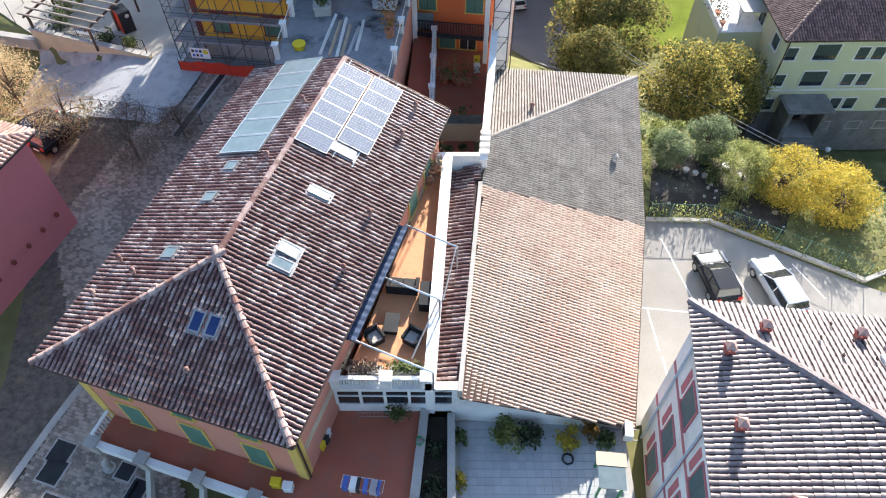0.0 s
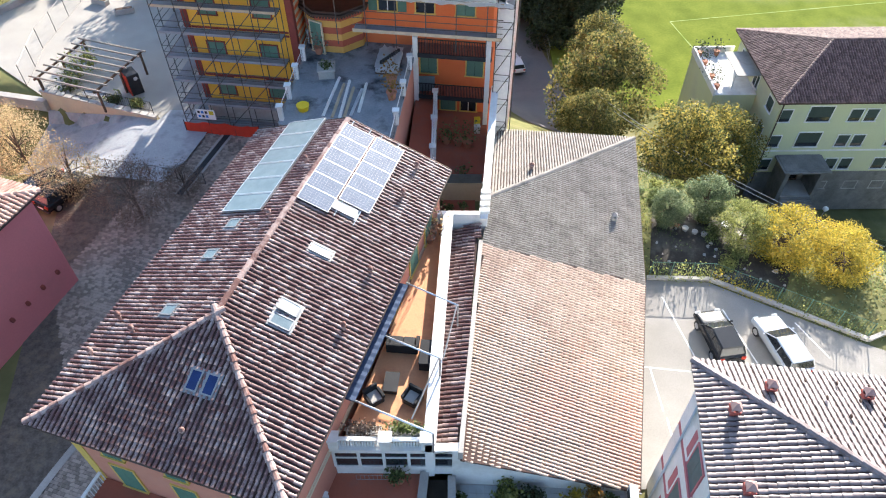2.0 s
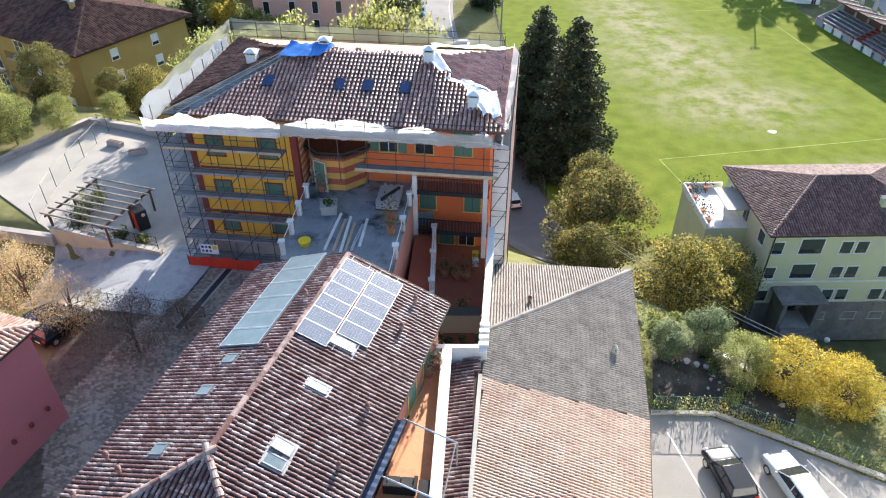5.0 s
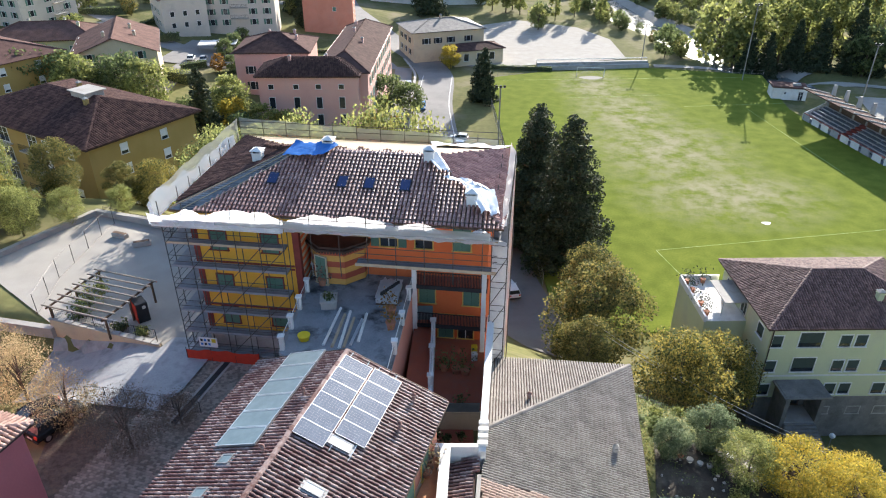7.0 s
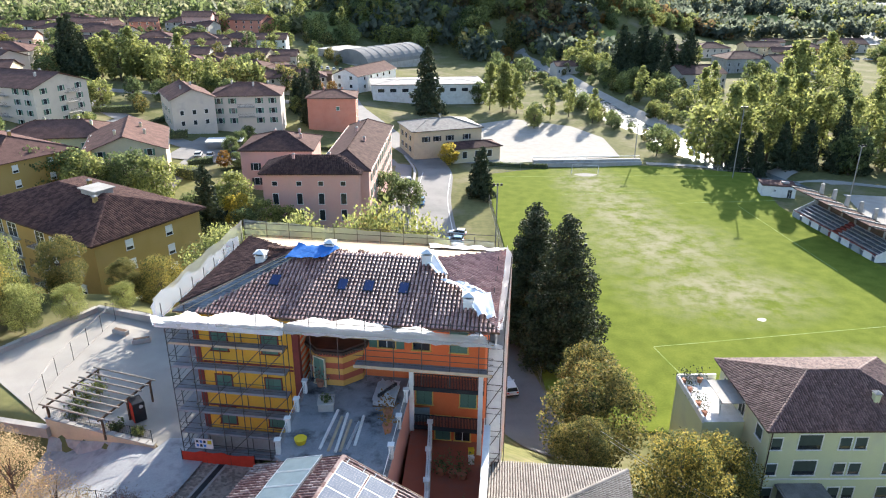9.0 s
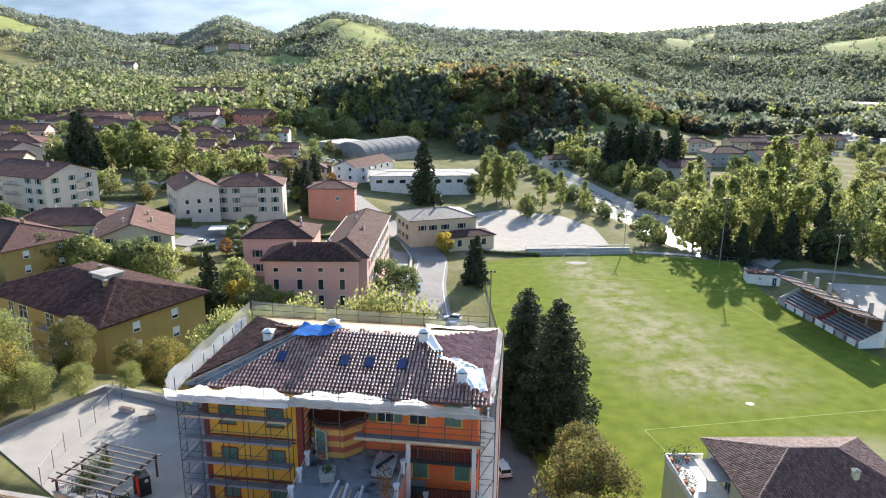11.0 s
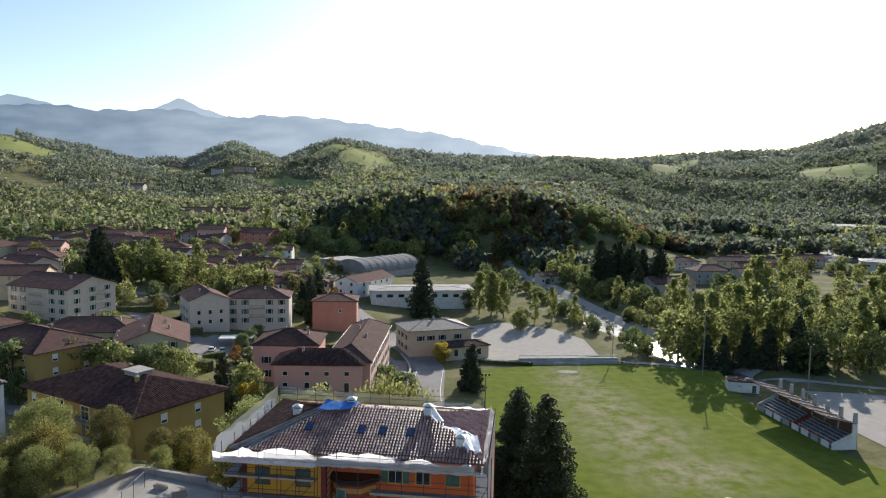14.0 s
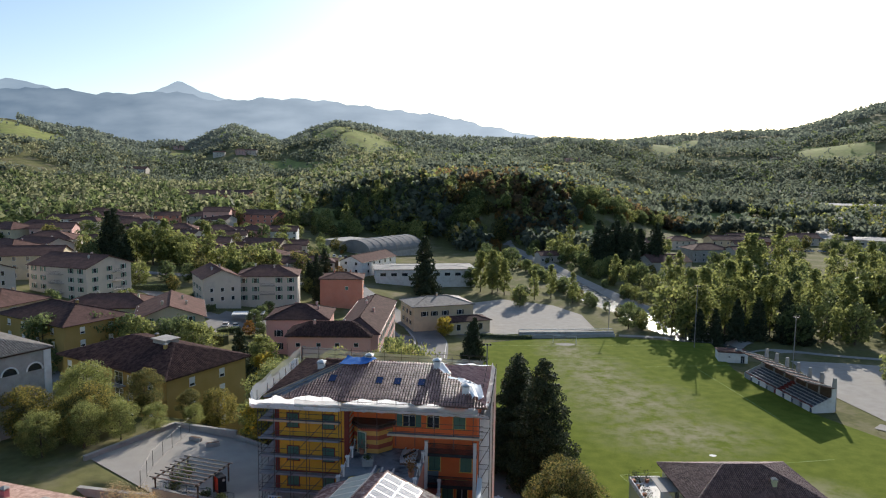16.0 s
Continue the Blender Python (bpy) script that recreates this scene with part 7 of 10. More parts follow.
for y in (-4, 0, 4):
    for z in (1.7, 4.6, 7.6):
        window(green, -8.4, y, z, -90, 1.2, 1.35, "roller", leaf_m=M_DARKROLL)
part("base_course", boxes((-8.45, 8.45, -5.9, 5.9, -4, 1.35)), M_OLDSTONE, green, "grey rendered basement")
part("porch", boxes((-6.5, -6.1, -8.3, -5.9, -3.5, 3.4), (-3.1, -2.7, -8.3, -5.9, -3.5, 3.4), (-6.1, -3.1, -8.3, -5.9, -3.5, 0.2)), M_OLDSTONE, green, "grey entrance porch")
part("porch_roof", boxes((-6.9, -2.3, -8.6, -5.9, 3.4, 3.56), (-6.7, -2.5, -8.4, -5.9, 3.56, 3.62)), M_OLDSTONE, green)
part("porch_floor", boxes((-6.1, -3.1, -8.3, -5.9, 0.2, 0.26)), M_CEMENT, green)
window(green, -4.6, -5.9, 0.5, 0, 1.6, 2.2, "plain", frame_m=M_WOOD, label="dark entrance door")
for k in range(8):
    part("step", boxes((-6.1 - 0.06 * k, -3.1 + 0.06 * k, -8.6 - 0.3 * k, -8.3 - 0.3 * k, -3.5, 0.2 - 0.18 * k)), M_OLDSTONE, green)
part("downpipe", rods([((-8.2, -5.93, 10.0), (-8.2, -5.93, 0))], 0.06), M_COPPER, green)
tw = thing("roof_terrace", "white paved roof terrace on a low green annex", "terrace", 28.2, 61.0, GZ, 1.5)
part("annex_wall", boxes((-1.7, 2.6, -3.8, 4.0, -4, 7.3)), M_GREENWALL, tw)
part("parapet", boxes((-1.8, -1.6, -3.9, 4.1, 7.3, 8.0), (-1.6, 2.6, 3.9, 4.1, 7.3, 8.0)), M_WHITE, tw)
part("terrace_floor", boxes((-1.6, 2.6, -3.8, 3.9, 7.3, 7.36)), M_WHITE, tw)
part("awning", boxes((0.2, 2.6, -3.4, 0.9, 9.2, 9.28)), M_CEMENT, tw, "pale grey awning")
for sx in (0.3, 2.5):
    part("awning_post", rods([((sx, -2.9, 7.3), (sx, -2.9, 9.2))], 0.04), M_ALU, tw)
part("balcony", boxes((-1.0, 2.6, -5.2, -3.8, 4.2, 4.4), (-1.0, 2.6, -5.2, -5.14, 4.4, 5.3)), M_IRON, tw)
for i, (x, y) in enumerate(((-1.2, 3.3), (-1.2, 1.5), (-1.2, -1.0), (0.6, 3.4), (-1.2, -2.8))):
    _q = tw.matrix_world @ Vector((x, y, 7.36))
    pot(_q.x, _q.y, _q.z, 0.3, 0.5, M_POT, "dark green potted conifer on the roof terrace", M_LEAF_D, 0.9, 100 + i)
# lane and fences by the house, lamp, garden
def z_g(x, y):
    return ground_at(x, y)


ribbon("garden_path", [(12.0, 47.0), (19.0, 45.5), (27.0, 45.0), (38.0, 44.8), (50.0, 43.5)], 2.2, M_ASPHALT, 0.1, 1.5, "dark narrow lane below the garden", "lane")
fence("garden_fence", "dark wooden rail fence beside the lane", [(14.0, 45.3), (21.0, 43.9), (28.0, 43.4), (38.0, 43.2), (50.0, 42.0)], 1.1, 1.8, M_WOOD)
fence("garden_fence", "dark rail fence on the far side of the lane", [(28.0, 46.6), (38.0, 46.4), (50.0, 45.2)], 1.1, 1.8, M_IRON)
lp = thing("garden_lamp", "grey lamp post with a white globe", "street lamp", 36.2, 46.9, z_g(36.2, 46.9))
part("post", rods([((0, 0, 0), (0, 0, 2.6))], 0.05), M_STEEL, lp)
bm = bmesh.new()
bmesh.ops.create_uvsphere(bm, u_segments=14, v_segments=10, radius=0.26)
part("globe", bm, M_WHITE, lp).matrix_basis = pose(0, 0, 2.8)
# vegetable rows and clutter
drape("vegetable_plot", [(13.6, 29.2), (22.0, 27.6), (25.0, 33.0), (15.4, 37.0)], mat("dark dug soil", (0.06, 0.05, 0.04), (0.035, 0.03, 0.025), 0.95, 0.8, 8, bump=0.5, bscale=6, stain=(0.11, 0.10, 0.08), stain_scale=0.6), 0.06, 1.0, "dark dug garden plot", "garden plot")
for i in range(5):
    x0, y0 = 32.0 + i * 1.2, 33.2 + i * 1.7
    rs = np.random.RandomState(200 + i)
    n = 500
    t = rs.uniform(0, 1, n)
    c = np.stack([x0 + t * 12 + rs.normal(0, 0.2, n), y0 - t * 3.6 + rs.normal(0, 0.22, n)], 1)
    zz = ground_z(c[:, 0], c[:, 1])
    tagged(np_quads("vine_row", leaf_quads(np.column_stack([c, zz + 0.25 + rs.uniform(0, 0.9, n)]), rs, 0.16), M_LEAF_G if i % 2 else M_LEAF_YG), "row of green vines on the garden slope", "vine row", "vine rows", kind="stuff")
pt = thing("pallet", "wooden pallet leaning by the low house", "pallet", 15.6, 34.2, z_g(15.6, 34.2) + 0.3, 30)
for k in range(6):
    part("slat", boxes((-0.6, 0.6, -0.5 + k * 0.18, -0.38 + k * 0.18, 0, 0.03)), M_PALEWOOD, pt)
for k in (-0.5, 0, 0.5):
    part("bearer", boxes((k - 0.05, k + 0.05, -0.5, 0.55, -0.1, 0)), M_WOOD, pt)
pt.matrix_basis = pose(15.6, 34.2, z_g(15.6, 34.2) + 0.45, 35, 0, 30)
for i, (x, y, s, m_) in enumerate(((20.2, 34.3, 0.34, M_WHITE), (20.9, 33.2, 0.26, M_CEMENT), (16.9, 33.3, 0.22, M_GREYWALL), (17.5, 33.0, 0.2, M_GREYWALL), (18.1, 32.8, 0.2, M_GREYWALL), (16.4, 33.7, 0.22, M_POT))):
    g = thing("garden_tub", "white plastic garden tub" if i < 2 else "round clay garden pot", "tub", x, y, z_g(x, y) + 0.05, 20 * i, "garden pots")
    bm = bmesh.new()
    rod(bm, (0, 0, 0), (0, 0, s), s * 0.8, 12, s)
    rod(bm, (0, 0, s), (0, 0, s + 0.04), s * 1.06, 12)
    part("tub", bm, m_, g)
# cables over the garden
cb = thing("overhead_cable", "two slack overhead cables above the garden", "cable")
for dz in (0.0, 0.45):
    bm = bmesh.new()
    a, b = Vector((14.0, 52.3, 15.0 - dz)), Vector((37.3, 39.3, 9.0 - dz))
    tube(bm, [a.lerp(b, k / 24) - Vector((0, 0, 4.8 * (k / 24) * (1 - k / 24))) for k in range(25)], 0.022)
    part("cable", bm, M_WHITE, cb)
for (x, y, h) in ((14.0, 52.3, 15.2), (37.3, 39.3, 9.2)):
    part("cable_post", rods([((x, y, z_g(x, y)), (x, y, h))], 0.08, 8), M_BARK, cb)

# ---------------------------------------------------------------- playing field
def field_mat():
    m = mat("mown grass with worn patches", (0.180, 0.208, 0.036), (0.106, 0.138, 0.022), 1.0, 0.35, 3.5, detail=9, spec=0.02)
    nt = m.node_tree
    b = nt.nodes["Principled BSDF"]
    src = b.inputs["Base Color"].links[0].from_socket
    geo = nt.nodes.new("ShaderNodeNewGeometry")
    worn = None
    for (x, y, rx, ry) in ((45.0, 134.0, 21.0, 26.0), (39.0, 178.0, 12.0, 24.0), (42.0, 156.0, 15.0, 26.0), (62.0, 84.0, 14.0, 10.0), (50.0, 112.0, 22.0, 16.0)):
        sub = nt.nodes.new("ShaderNodeVectorMath")
        sub.operation = "SUBTRACT"
        nt.links.new(geo.outputs["Position"], sub.inputs[0])
        sub.inputs[1].default_value = (x, y, 0)
        div = nt.nodes.new("ShaderNodeVectorMath")
        div.operation = "DIVIDE"
        nt.links.new(sub.outputs[0], div.inputs[0])
        div.inputs[1].default_value = (rx, ry, 50)
        ln = nt.nodes.new("ShaderNodeVectorMath")
        ln.operation = "LENGTH"
        nt.links.new(div.outputs[0], ln.inputs[0])
        mr = nt.nodes.new("ShaderNodeMapRange")
        nt.links.new(ln.outputs["Value"], mr.inputs["Value"])
        mr.inputs["From Min"].default_value = 0.25
        mr.inputs["From Max"].default_value = 1.0
        mr.inputs["To Min"].default_value = 1.0
        mr.inputs["To Max"].default_value = 0.0
        if worn is None:
            worn = mr.outputs["Result"]
        else:
            mx = nt.nodes.new("ShaderNodeMath")
            mx.operation = "MAXIMUM"
            nt.links.new(worn, mx.inputs[0])
            nt.links.new(mr.outputs["Result"], mx.inputs[1])
            worn = mx.outputs[0]
    ns = nt.nodes.new("ShaderNodeTexNoise")
    ns.inputs["Scale"].default_value = 0.22
    ns.inputs["Detail"].default_value = 8
    ns.inputs["Roughness"].default_value = 0.7
    nt.links.new(geo.outputs["Position"], ns.inputs["Vector"])
    mul = nt.nodes.new("ShaderNodeMath")
    mul.operation = "MULTIPLY"
    nt.links.new(worn, mul.inputs[0])
    mr2 = nt.nodes.new("ShaderNodeMapRange")
    nt.links.new(ns.outputs["Fac"], mr2.inputs["Value"])
    mr2.inputs["From Min"].default_value = 0.38
    mr2.inputs["From Max"].default_value = 0.60
    nt.links.new(mr2.outputs["Result"], mul.inputs[1])
    mix = nt.nodes.new("ShaderNodeMix")
    mix.data_type = "RGBA"
    nt.links.new(mul.outputs[0], mix.inputs["Factor"])
    nt.links.new(src, mix.inputs["A"])
    mix.inputs["B"].default_value = (0.285, 0.262, 0.16, 1)
    nt.links.new(mix.outputs["Result"], b.inputs["Base Color"])
    return m


M_FIELD = field_mat()
M_CHALK = mat("faded chalk on grass", (0.42, 0.48, 0.26), (0.20, 0.29, 0.06), 1.0, 0.3, 3, spec=0.02)
bm = bmesh.new()
prism(bm, [(14.5, 80), (22, 71), (44, 70), (64, 68), (93, 82), (97, 100), (86, 124), (82, 160), (87, 189), (57, 196.5), (26, 191.5), (11, 185.5)], -0.4, 0.30)
tagged(part("playing_field", bm, M_FIELD, None), "bright green football field with worn earthy patches", "football field", kind="structure")
for a, b in (((32.5, 91.7), (76.0, 99.5)), ((32.5, 91.7), (37.0, 72.5)), ((15.5, 183.5), (84.0, 187.0)), ((57.5, 161.5), (84.0, 164.5)), ((30.0, 168.0), (57.5, 171.0)), ((76, 121), (72, 160))):
    ribbon("field_marking", [a, b], 0.11, M_CHALK, 0.0, 2.0, "faint white pitch line", "pitch line", level=0.306)
for (x, y, r) in ((53.0, 100.8, 0.55),):
    bm = bmesh.new()
    prism(bm, [(x + r * 1.6 * math.cos(a) * (0.8 + 0.2 * math.sin(3 * a)), y + r * math.sin(a)) for a in np.linspace(0, 6.28, 14)[:-1]], 0.30, 0.312)
    tagged(part("penalty_spot", bm, M_WHITE, None), "white chalk spot on the grass", "pitch mark", kind="structure")
bm = bmesh.new()
prism(bm, [(39.5 + 3.4 * math.cos(a) * (0.9 + 0.14 * math.sin(3 * a)), 186.0 + 1.6 * math.sin(a)) for a in np.linspace(0, 6.28, 22)[:-1]], 0.30, 0.31)
tagged(part("goal_mouth", bm, M_GRAVEL, None), "bare pale sandy goal mouth", "ground patch", kind="structure")


def goal(x, y, rz):
    g = thing("goal", "white football goal frame with net", "goal", x, y, 0.3, rz)
    w, h, d = 3.66, 2.44, 2.0
    for s in (-1, 1):
        part("goal_post", rods([((s * w, 0, 0), (s * w, 0, h))], 0.07, 8), M_WHITE, g)
        part("net_stay", rods([((s * w, 0, h), (s * w, d, 0.0))], 0.03, 5), M_WHITE, g)
        part("ground_bar", rods([((s * w, 0, 0.03), (s * w, d, 0.03))], 0.03, 5), M_WHITE, g)
    part("crossbar", rods([((-w, 0, h), (w, 0, h))], 0.07, 8), M_WHITE, g)
    bm = bmesh.new()
    for k in range(19):
        xx = -w + 2 * w * k / 18
        rod(bm, (xx, 0, h), (xx, d, 0), 0.012, 3)
    for k in range(1, 7):
        t = k / 7
        rod(bm, (-w, d * t, h * (1 - t)), (w, d * t, h * (1 - t)), 0.012, 3)
    part("net", bm, M_STEEL, g)


goal(39.5, 187.2, -6)
# terraces bench behind the goal, fences
bt = thing("spectator_terrace", "long low dark terrace behind the goal with pale rail", "terrace", 42.0, 195.5, 0.0, 5)
part("step", boxes((-16, 16, 0, 1.2, 0, 1.2)), M_GREYWALL, bt)
part("step", boxes((-16, 16, 1.2, 2.4, 0, 1.8)), M_GREYWALL, bt)
part("back_rail", boxes((-16, 16, 2.5, 2.6, 2.3, 2.5)), M_WHITE, bt)
for k in range(11):
    part("rail_post", rods([((-16 + 3.2 * k, 2.55, 0), (-16 + 3.2 * k, 2.55, 2.4))], 0.05, 5), M_STEEL, bt)
fence("field_fence", "grey mesh fence round the playing field", [(14.0, 82), (12.0, 130), (10.5, 186), (25.5, 192.6)], 2.0, 4.0, M_STEEL, lambda x, y: 0.1)
fence("field_fence", "white rail fence along the far side", [(58.0, 197.6), (88.0, 190.5)], 1.1, 3.0, M_CEMENT, lambda x, y: 0.1, net=False)
fence("field_fence", "low rail fence by the stand", [(93.0, 113.0), (98.5, 101.0), (95.0, 83.0)], 1.1, 3.0, M_WOOD, lambda x, y: 0.1, net=False)
for (x, y, h, lab) in ((56.9, 201.5, 11.3, "slim floodlight mast behind the goal"), (79.8, 184.2, 19.8, "tall floodlight mast beside the field"), (97.5, 158.0, 16.0, "floodlight mast behind the stand"), (20.0, 92.0, 17.0, "floodlight mast beside the firs"), (10.5, 128.0, 15.0, "grey floodlight mast by the road")):
    f = thing("floodlight", lab, "floodlight", x, y, ground_at(x, y), 0, "floodlights")
    part("mast", rods([((0, 0, 0), (0, 0, h))], 0.14, 8), M_STEEL, f)
    part("crossarm", boxes((-0.9, 0.9, -0.05, 0.05, h - 0.3, h - 0.2)), M_STEEL, f)
    for s in (-0.75, 0, 0.75):
        part("lamp_head", boxes((s - 0.22, s + 0.22, -0.3, 0.05, h - 0.2, h + 0.2), bevel=0.04), M_IRON, f)
# stand: seating tiers, roof slabs and fins
M_SLATETIER = mat("blue grey concrete tier", (0.16, 0.18, 0.21), (0.11, 0.125, 0.15), 0.8, 0.6, 9)
sd = thing("grandstand", "small grandstand with pale blue seating rows and brown roof", "grandstand", 83.2, 139.0, 0.2, -82.5)
for k in range(6):
    part("tier", boxes((-13.6, -0.9, 0.6 + k * 0.85, 1.45 + k * 0.85, 0, 0.75 + 0.42 * k)), M_SLATETIER, sd)
    part("bench", boxes((-13.6, -0.9, 0.62 + k * 0.85, 1.0 + k * 0.85, 1.02 + 0.42 * k, 1.1 + 0.42 * k), (-13.2 - 0.05, -13.2 + 0.05, 0.72 + k * 0.85, 0.9 + k * 0.85, 0.75 + 0.42 * k, 1.02 + 0.42 * k), (-10.2 - 0.05, -10.2 + 0.05, 0.72 + k * 0.85, 0.9 + k * 0.85, 0.75 + 0.42 * k, 1.02 + 0.42 * k), (-7.2 - 0.05, -7.2 + 0.05, 0.72 + k * 0.85, 0.9 + k * 0.85, 0.75 + 0.42 * k, 1.02 + 0.42 * k), (-4.2 - 0.05, -4.2 + 0.05, 0.72 + k * 0.85, 0.9 + k * 0.85, 0.75 + 0.42 * k, 1.02 + 0.42 * k), (-1.3 - 0.05, -1.3 + 0.05, 0.72 + k * 0.85, 0.9 + k * 0.85, 0.75 + 0.42 * k, 1.02 + 0.42 * k), bevel=0.015), M_ALU, sd)
    part("tier", boxes((0.9, 13.6, 0.6 + k * 0.85, 1.45 + k * 0.85, 0, 0.75 + 0.42 * k)), M_SLATETIER, sd)
    part("bench", boxes((0.9, 13.6, 0.62 + k * 0.85, 1.0 + k * 0.85, 1.02 + 0.42 * k, 1.1 + 0.42 * k), (1.3 - 0.05, 1.3 + 0.05, 0.72 + k * 0.85, 0.9 + k * 0.85, 0.75 + 0.42 * k, 1.02 + 0.42 * k), (4.2 - 0.05, 4.2 + 0.05, 0.72 + k * 0.85, 0.9 + k * 0.85, 0.75 + 0.42 * k, 1.02 + 0.42 * k), (7.2 - 0.05, 7.2 + 0.05, 0.72 + k * 0.85, 0.9 + k * 0.85, 0.75 + 0.42 * k, 1.02 + 0.42 * k), (10.2 - 0.05, 10.2 + 0.05, 0.72 + k * 0.85, 0.9 + k * 0.85, 0.75 + 0.42 * k, 1.02 + 0.42 * k), (13.2 - 0.05, 13.2 + 0.05, 0.72 + k * 0.85, 0.9 + k * 0.85, 0.75 + 0.42 * k, 1.02 + 0.42 * k), bevel=0.015), M_ALU, sd)
    part("stair", boxes((-0.9, 0.9, 0.6 + k * 0.85, 1.45 + k * 0.85, 0, 0.95 + 0.42 * k)), M_DARKRED, sd)
for k in range(8):
    part("front_panel", boxes((-13.6 + k * 3.42, -13.6 + k * 3.42 + 2.5, 0.45, 0.58, 0.1, 1.5)), M_WHITE if k % 3 else M_SCREED, sd)
part("front_rail", boxes((-13.7, 13.7, 0.5, 0.6, 1.5, 1.66)), M_DARKRED, sd)
part("back_wall", boxes((-13.7, 13.7, 5.75, 5.95, 0, 5.7)), M_WOOD, sd, "dark brown back wall")
part("roof_slab", slab([(-14.2, -1.5, 7.5), (14.2, -1.5, 7.5), (14.2, 5.2, 5.9), (-14.2, 5.2, 5.9)], 0.2), M_TILE_BROWN, sd, "dark brown roof slab")
for k in range(7):
    x = -13.2 + 4.4 * k
    bm = boxes((x - 0.16, x + 0.16, 0, 6.8, 0.02, 0.24))
    bmesh.ops.transform(bm, verts=bm.verts, matrix=Matrix.Translation((0, -1.5, 7.5)) @ Matrix.Rotation(-0.234, 4, "X"))
    part("roof_beam", bm, M_CEMENT, sd, "pale concrete roof beam")
    bm = bmesh.new()
    v = [bm.verts.new((x + sx, yy, zz)) for sx in (-0.22, 0.22) for yy, zz in ((5.3, 0.0), (6.9, 0.0), (6.5, 8.0), (5.8, 8.0))]
    for f in ((0, 1, 2, 3), (7, 6, 5, 4), (0, 4, 5, 1), (1, 5, 6, 2), (2, 6, 7, 3), (3, 7, 4, 0)):
        bm.faces.new([v[i] for i in f])
    bmesh.ops.recalc_face_normals(bm, faces=bm.faces)
    part("fin", bm, M_GREYWALL, sd, "tapered grey concrete fin")
for sx in (-13.9, 13.7):
    bm = bmesh.new()
    v = [bm.verts.new((sx + dx, yy, zz)) for dx in (0, 0.2) for yy, zz in ((0.5, 0), (6.2, 0), (6.2, 5.6), (5.2, 5.6), (5.2, 3.7), (0.5, 1.5))]
    for f in ((0, 1, 2, 3, 4, 5), (11, 10, 9, 8, 7, 6)) + tuple((i, (i + 1) % 6, (i + 1) % 6 + 6, i + 6) for i in range(6)):
        bm.faces.new([v[i] for i in f])
    bmesh.ops.recalc_face_normals(bm, faces=bm.faces)
    part("end_wall", bm, M_WHITE, sd)
ht = thing("field_hut", "small white hut with flat dark roof", "hut", 85.5, 170.0, 0.1, -12)
part("wall", boxes((-4.0, 4.0, -2.6, 2.6, 0, 2.9)), M_WHITE, ht)
part("roof", boxes((-4.2, 4.2, -2.8, 2.8, 2.9, 3.1), (-4.2, 4.2, -2.8, -2.65, 3.1, 3.3)), M_TILE_BROWN, ht)
part("roof_hatch", boxes((1.0, 2.8, -0.5, 0.8, 3.1, 3.5)), M_CEMENT, ht)
window(ht, -1.0, -2.6, 1.5, 0, 0.5, 0.5, "plain")
window(ht, 2.6, -2.6, 0.1, 0, 0.9, 2.0, "plain", frame_m=M_CEMENT)

# ---------------------------------------------------------------- roads, river, forecourts
# Road stretch split off in darker asphalt to carry the house's shade.
ribbon("lower_road", [(14.0, 60.0), (9.5, 78.0), (5.0, 105.0), (4.3, 108.0)], 9.5, M_ASPHALT, 0.115, 3.0, "dark asphalt road below the scaffold, deepened for shade", "road")
ribbon("road", [(5.0, 105.0), (-1.5, 135.0), (-3.2, 163.0), (-2.0, 189.0), (-7.0, 206.0), (-16.0, 222.0), (-28.0, 250.0), (-37.0, 270.0), (-44.0, 300.0), (-50.0, 340.0)], 9.5, M_ROAD, 0.12, 3.0, "pale worn asphalt village road", "road")
for off in (-4.0, 3.9):
    ribbon("road_marking", [(5.0 + off, 106.0), (-1.5 + off, 136.0), (-3.2 + off, 163.0), (-2.0 + off, 188.0)], 0.16, M_WHITE, 0.16, 3.0, "white road edge line", "road marking")
drape("gravel_forecourt", [(2.0, 199.0), (12.0, 196.5), (30.0, 201.0), (54.0, 207.0), (54.0, 232.0), (46.0, 250.0), (26.0, 262.0), (8.0, 250.0), (0.0, 222.0)], M_GRAVEL, 0.14, 4.0, "pale gravel parking place beyond the field", "car park")
drape("side_street", [(-15.0, 120.0), (-7.5, 128.0), (-8.5, 165.0), (-9.5, 195.0), (-14.0, 195.0), (-13.5, 160.0)], M_ROAD, 0.10, 3.0, "pale side street beside the pink villa", "street")
ribbon("hedge_wall", [(-6.8, 132.0), (-8.4, 160.0), (-8.0, 188.0), (-12.0, 202.0)], 0.7, M_CEMENT, 0.9, 2.0, "pale curved wall between the streets", "wall")
drape("stand_forecourt", [(100.0, 120.0), (140.0, 112.0), (150.0, 160.0), (104.0, 172.0), (97.0, 145.0)], M_GRAVEL, 0.10, 4.0, "pale gravel ground behind the grandstand", "gravel ground")
ribbon("path", [(96.0, 118.0), (108.0, 104.0), (122.0, 96.0), (140.0, 92.0)], 4.0, M_GRAVEL, 0.12, 3.0, "pale gravel path on the grass", "path")
ribbon("path", [(60.0, 199.5), (75.0, 197.5), (90.0, 190.0), (120.0, 176.0), (150.0, 168.0)], 2.6, M_GRAVEL, 0.12, 3.0, "pale gravel river path", "path")
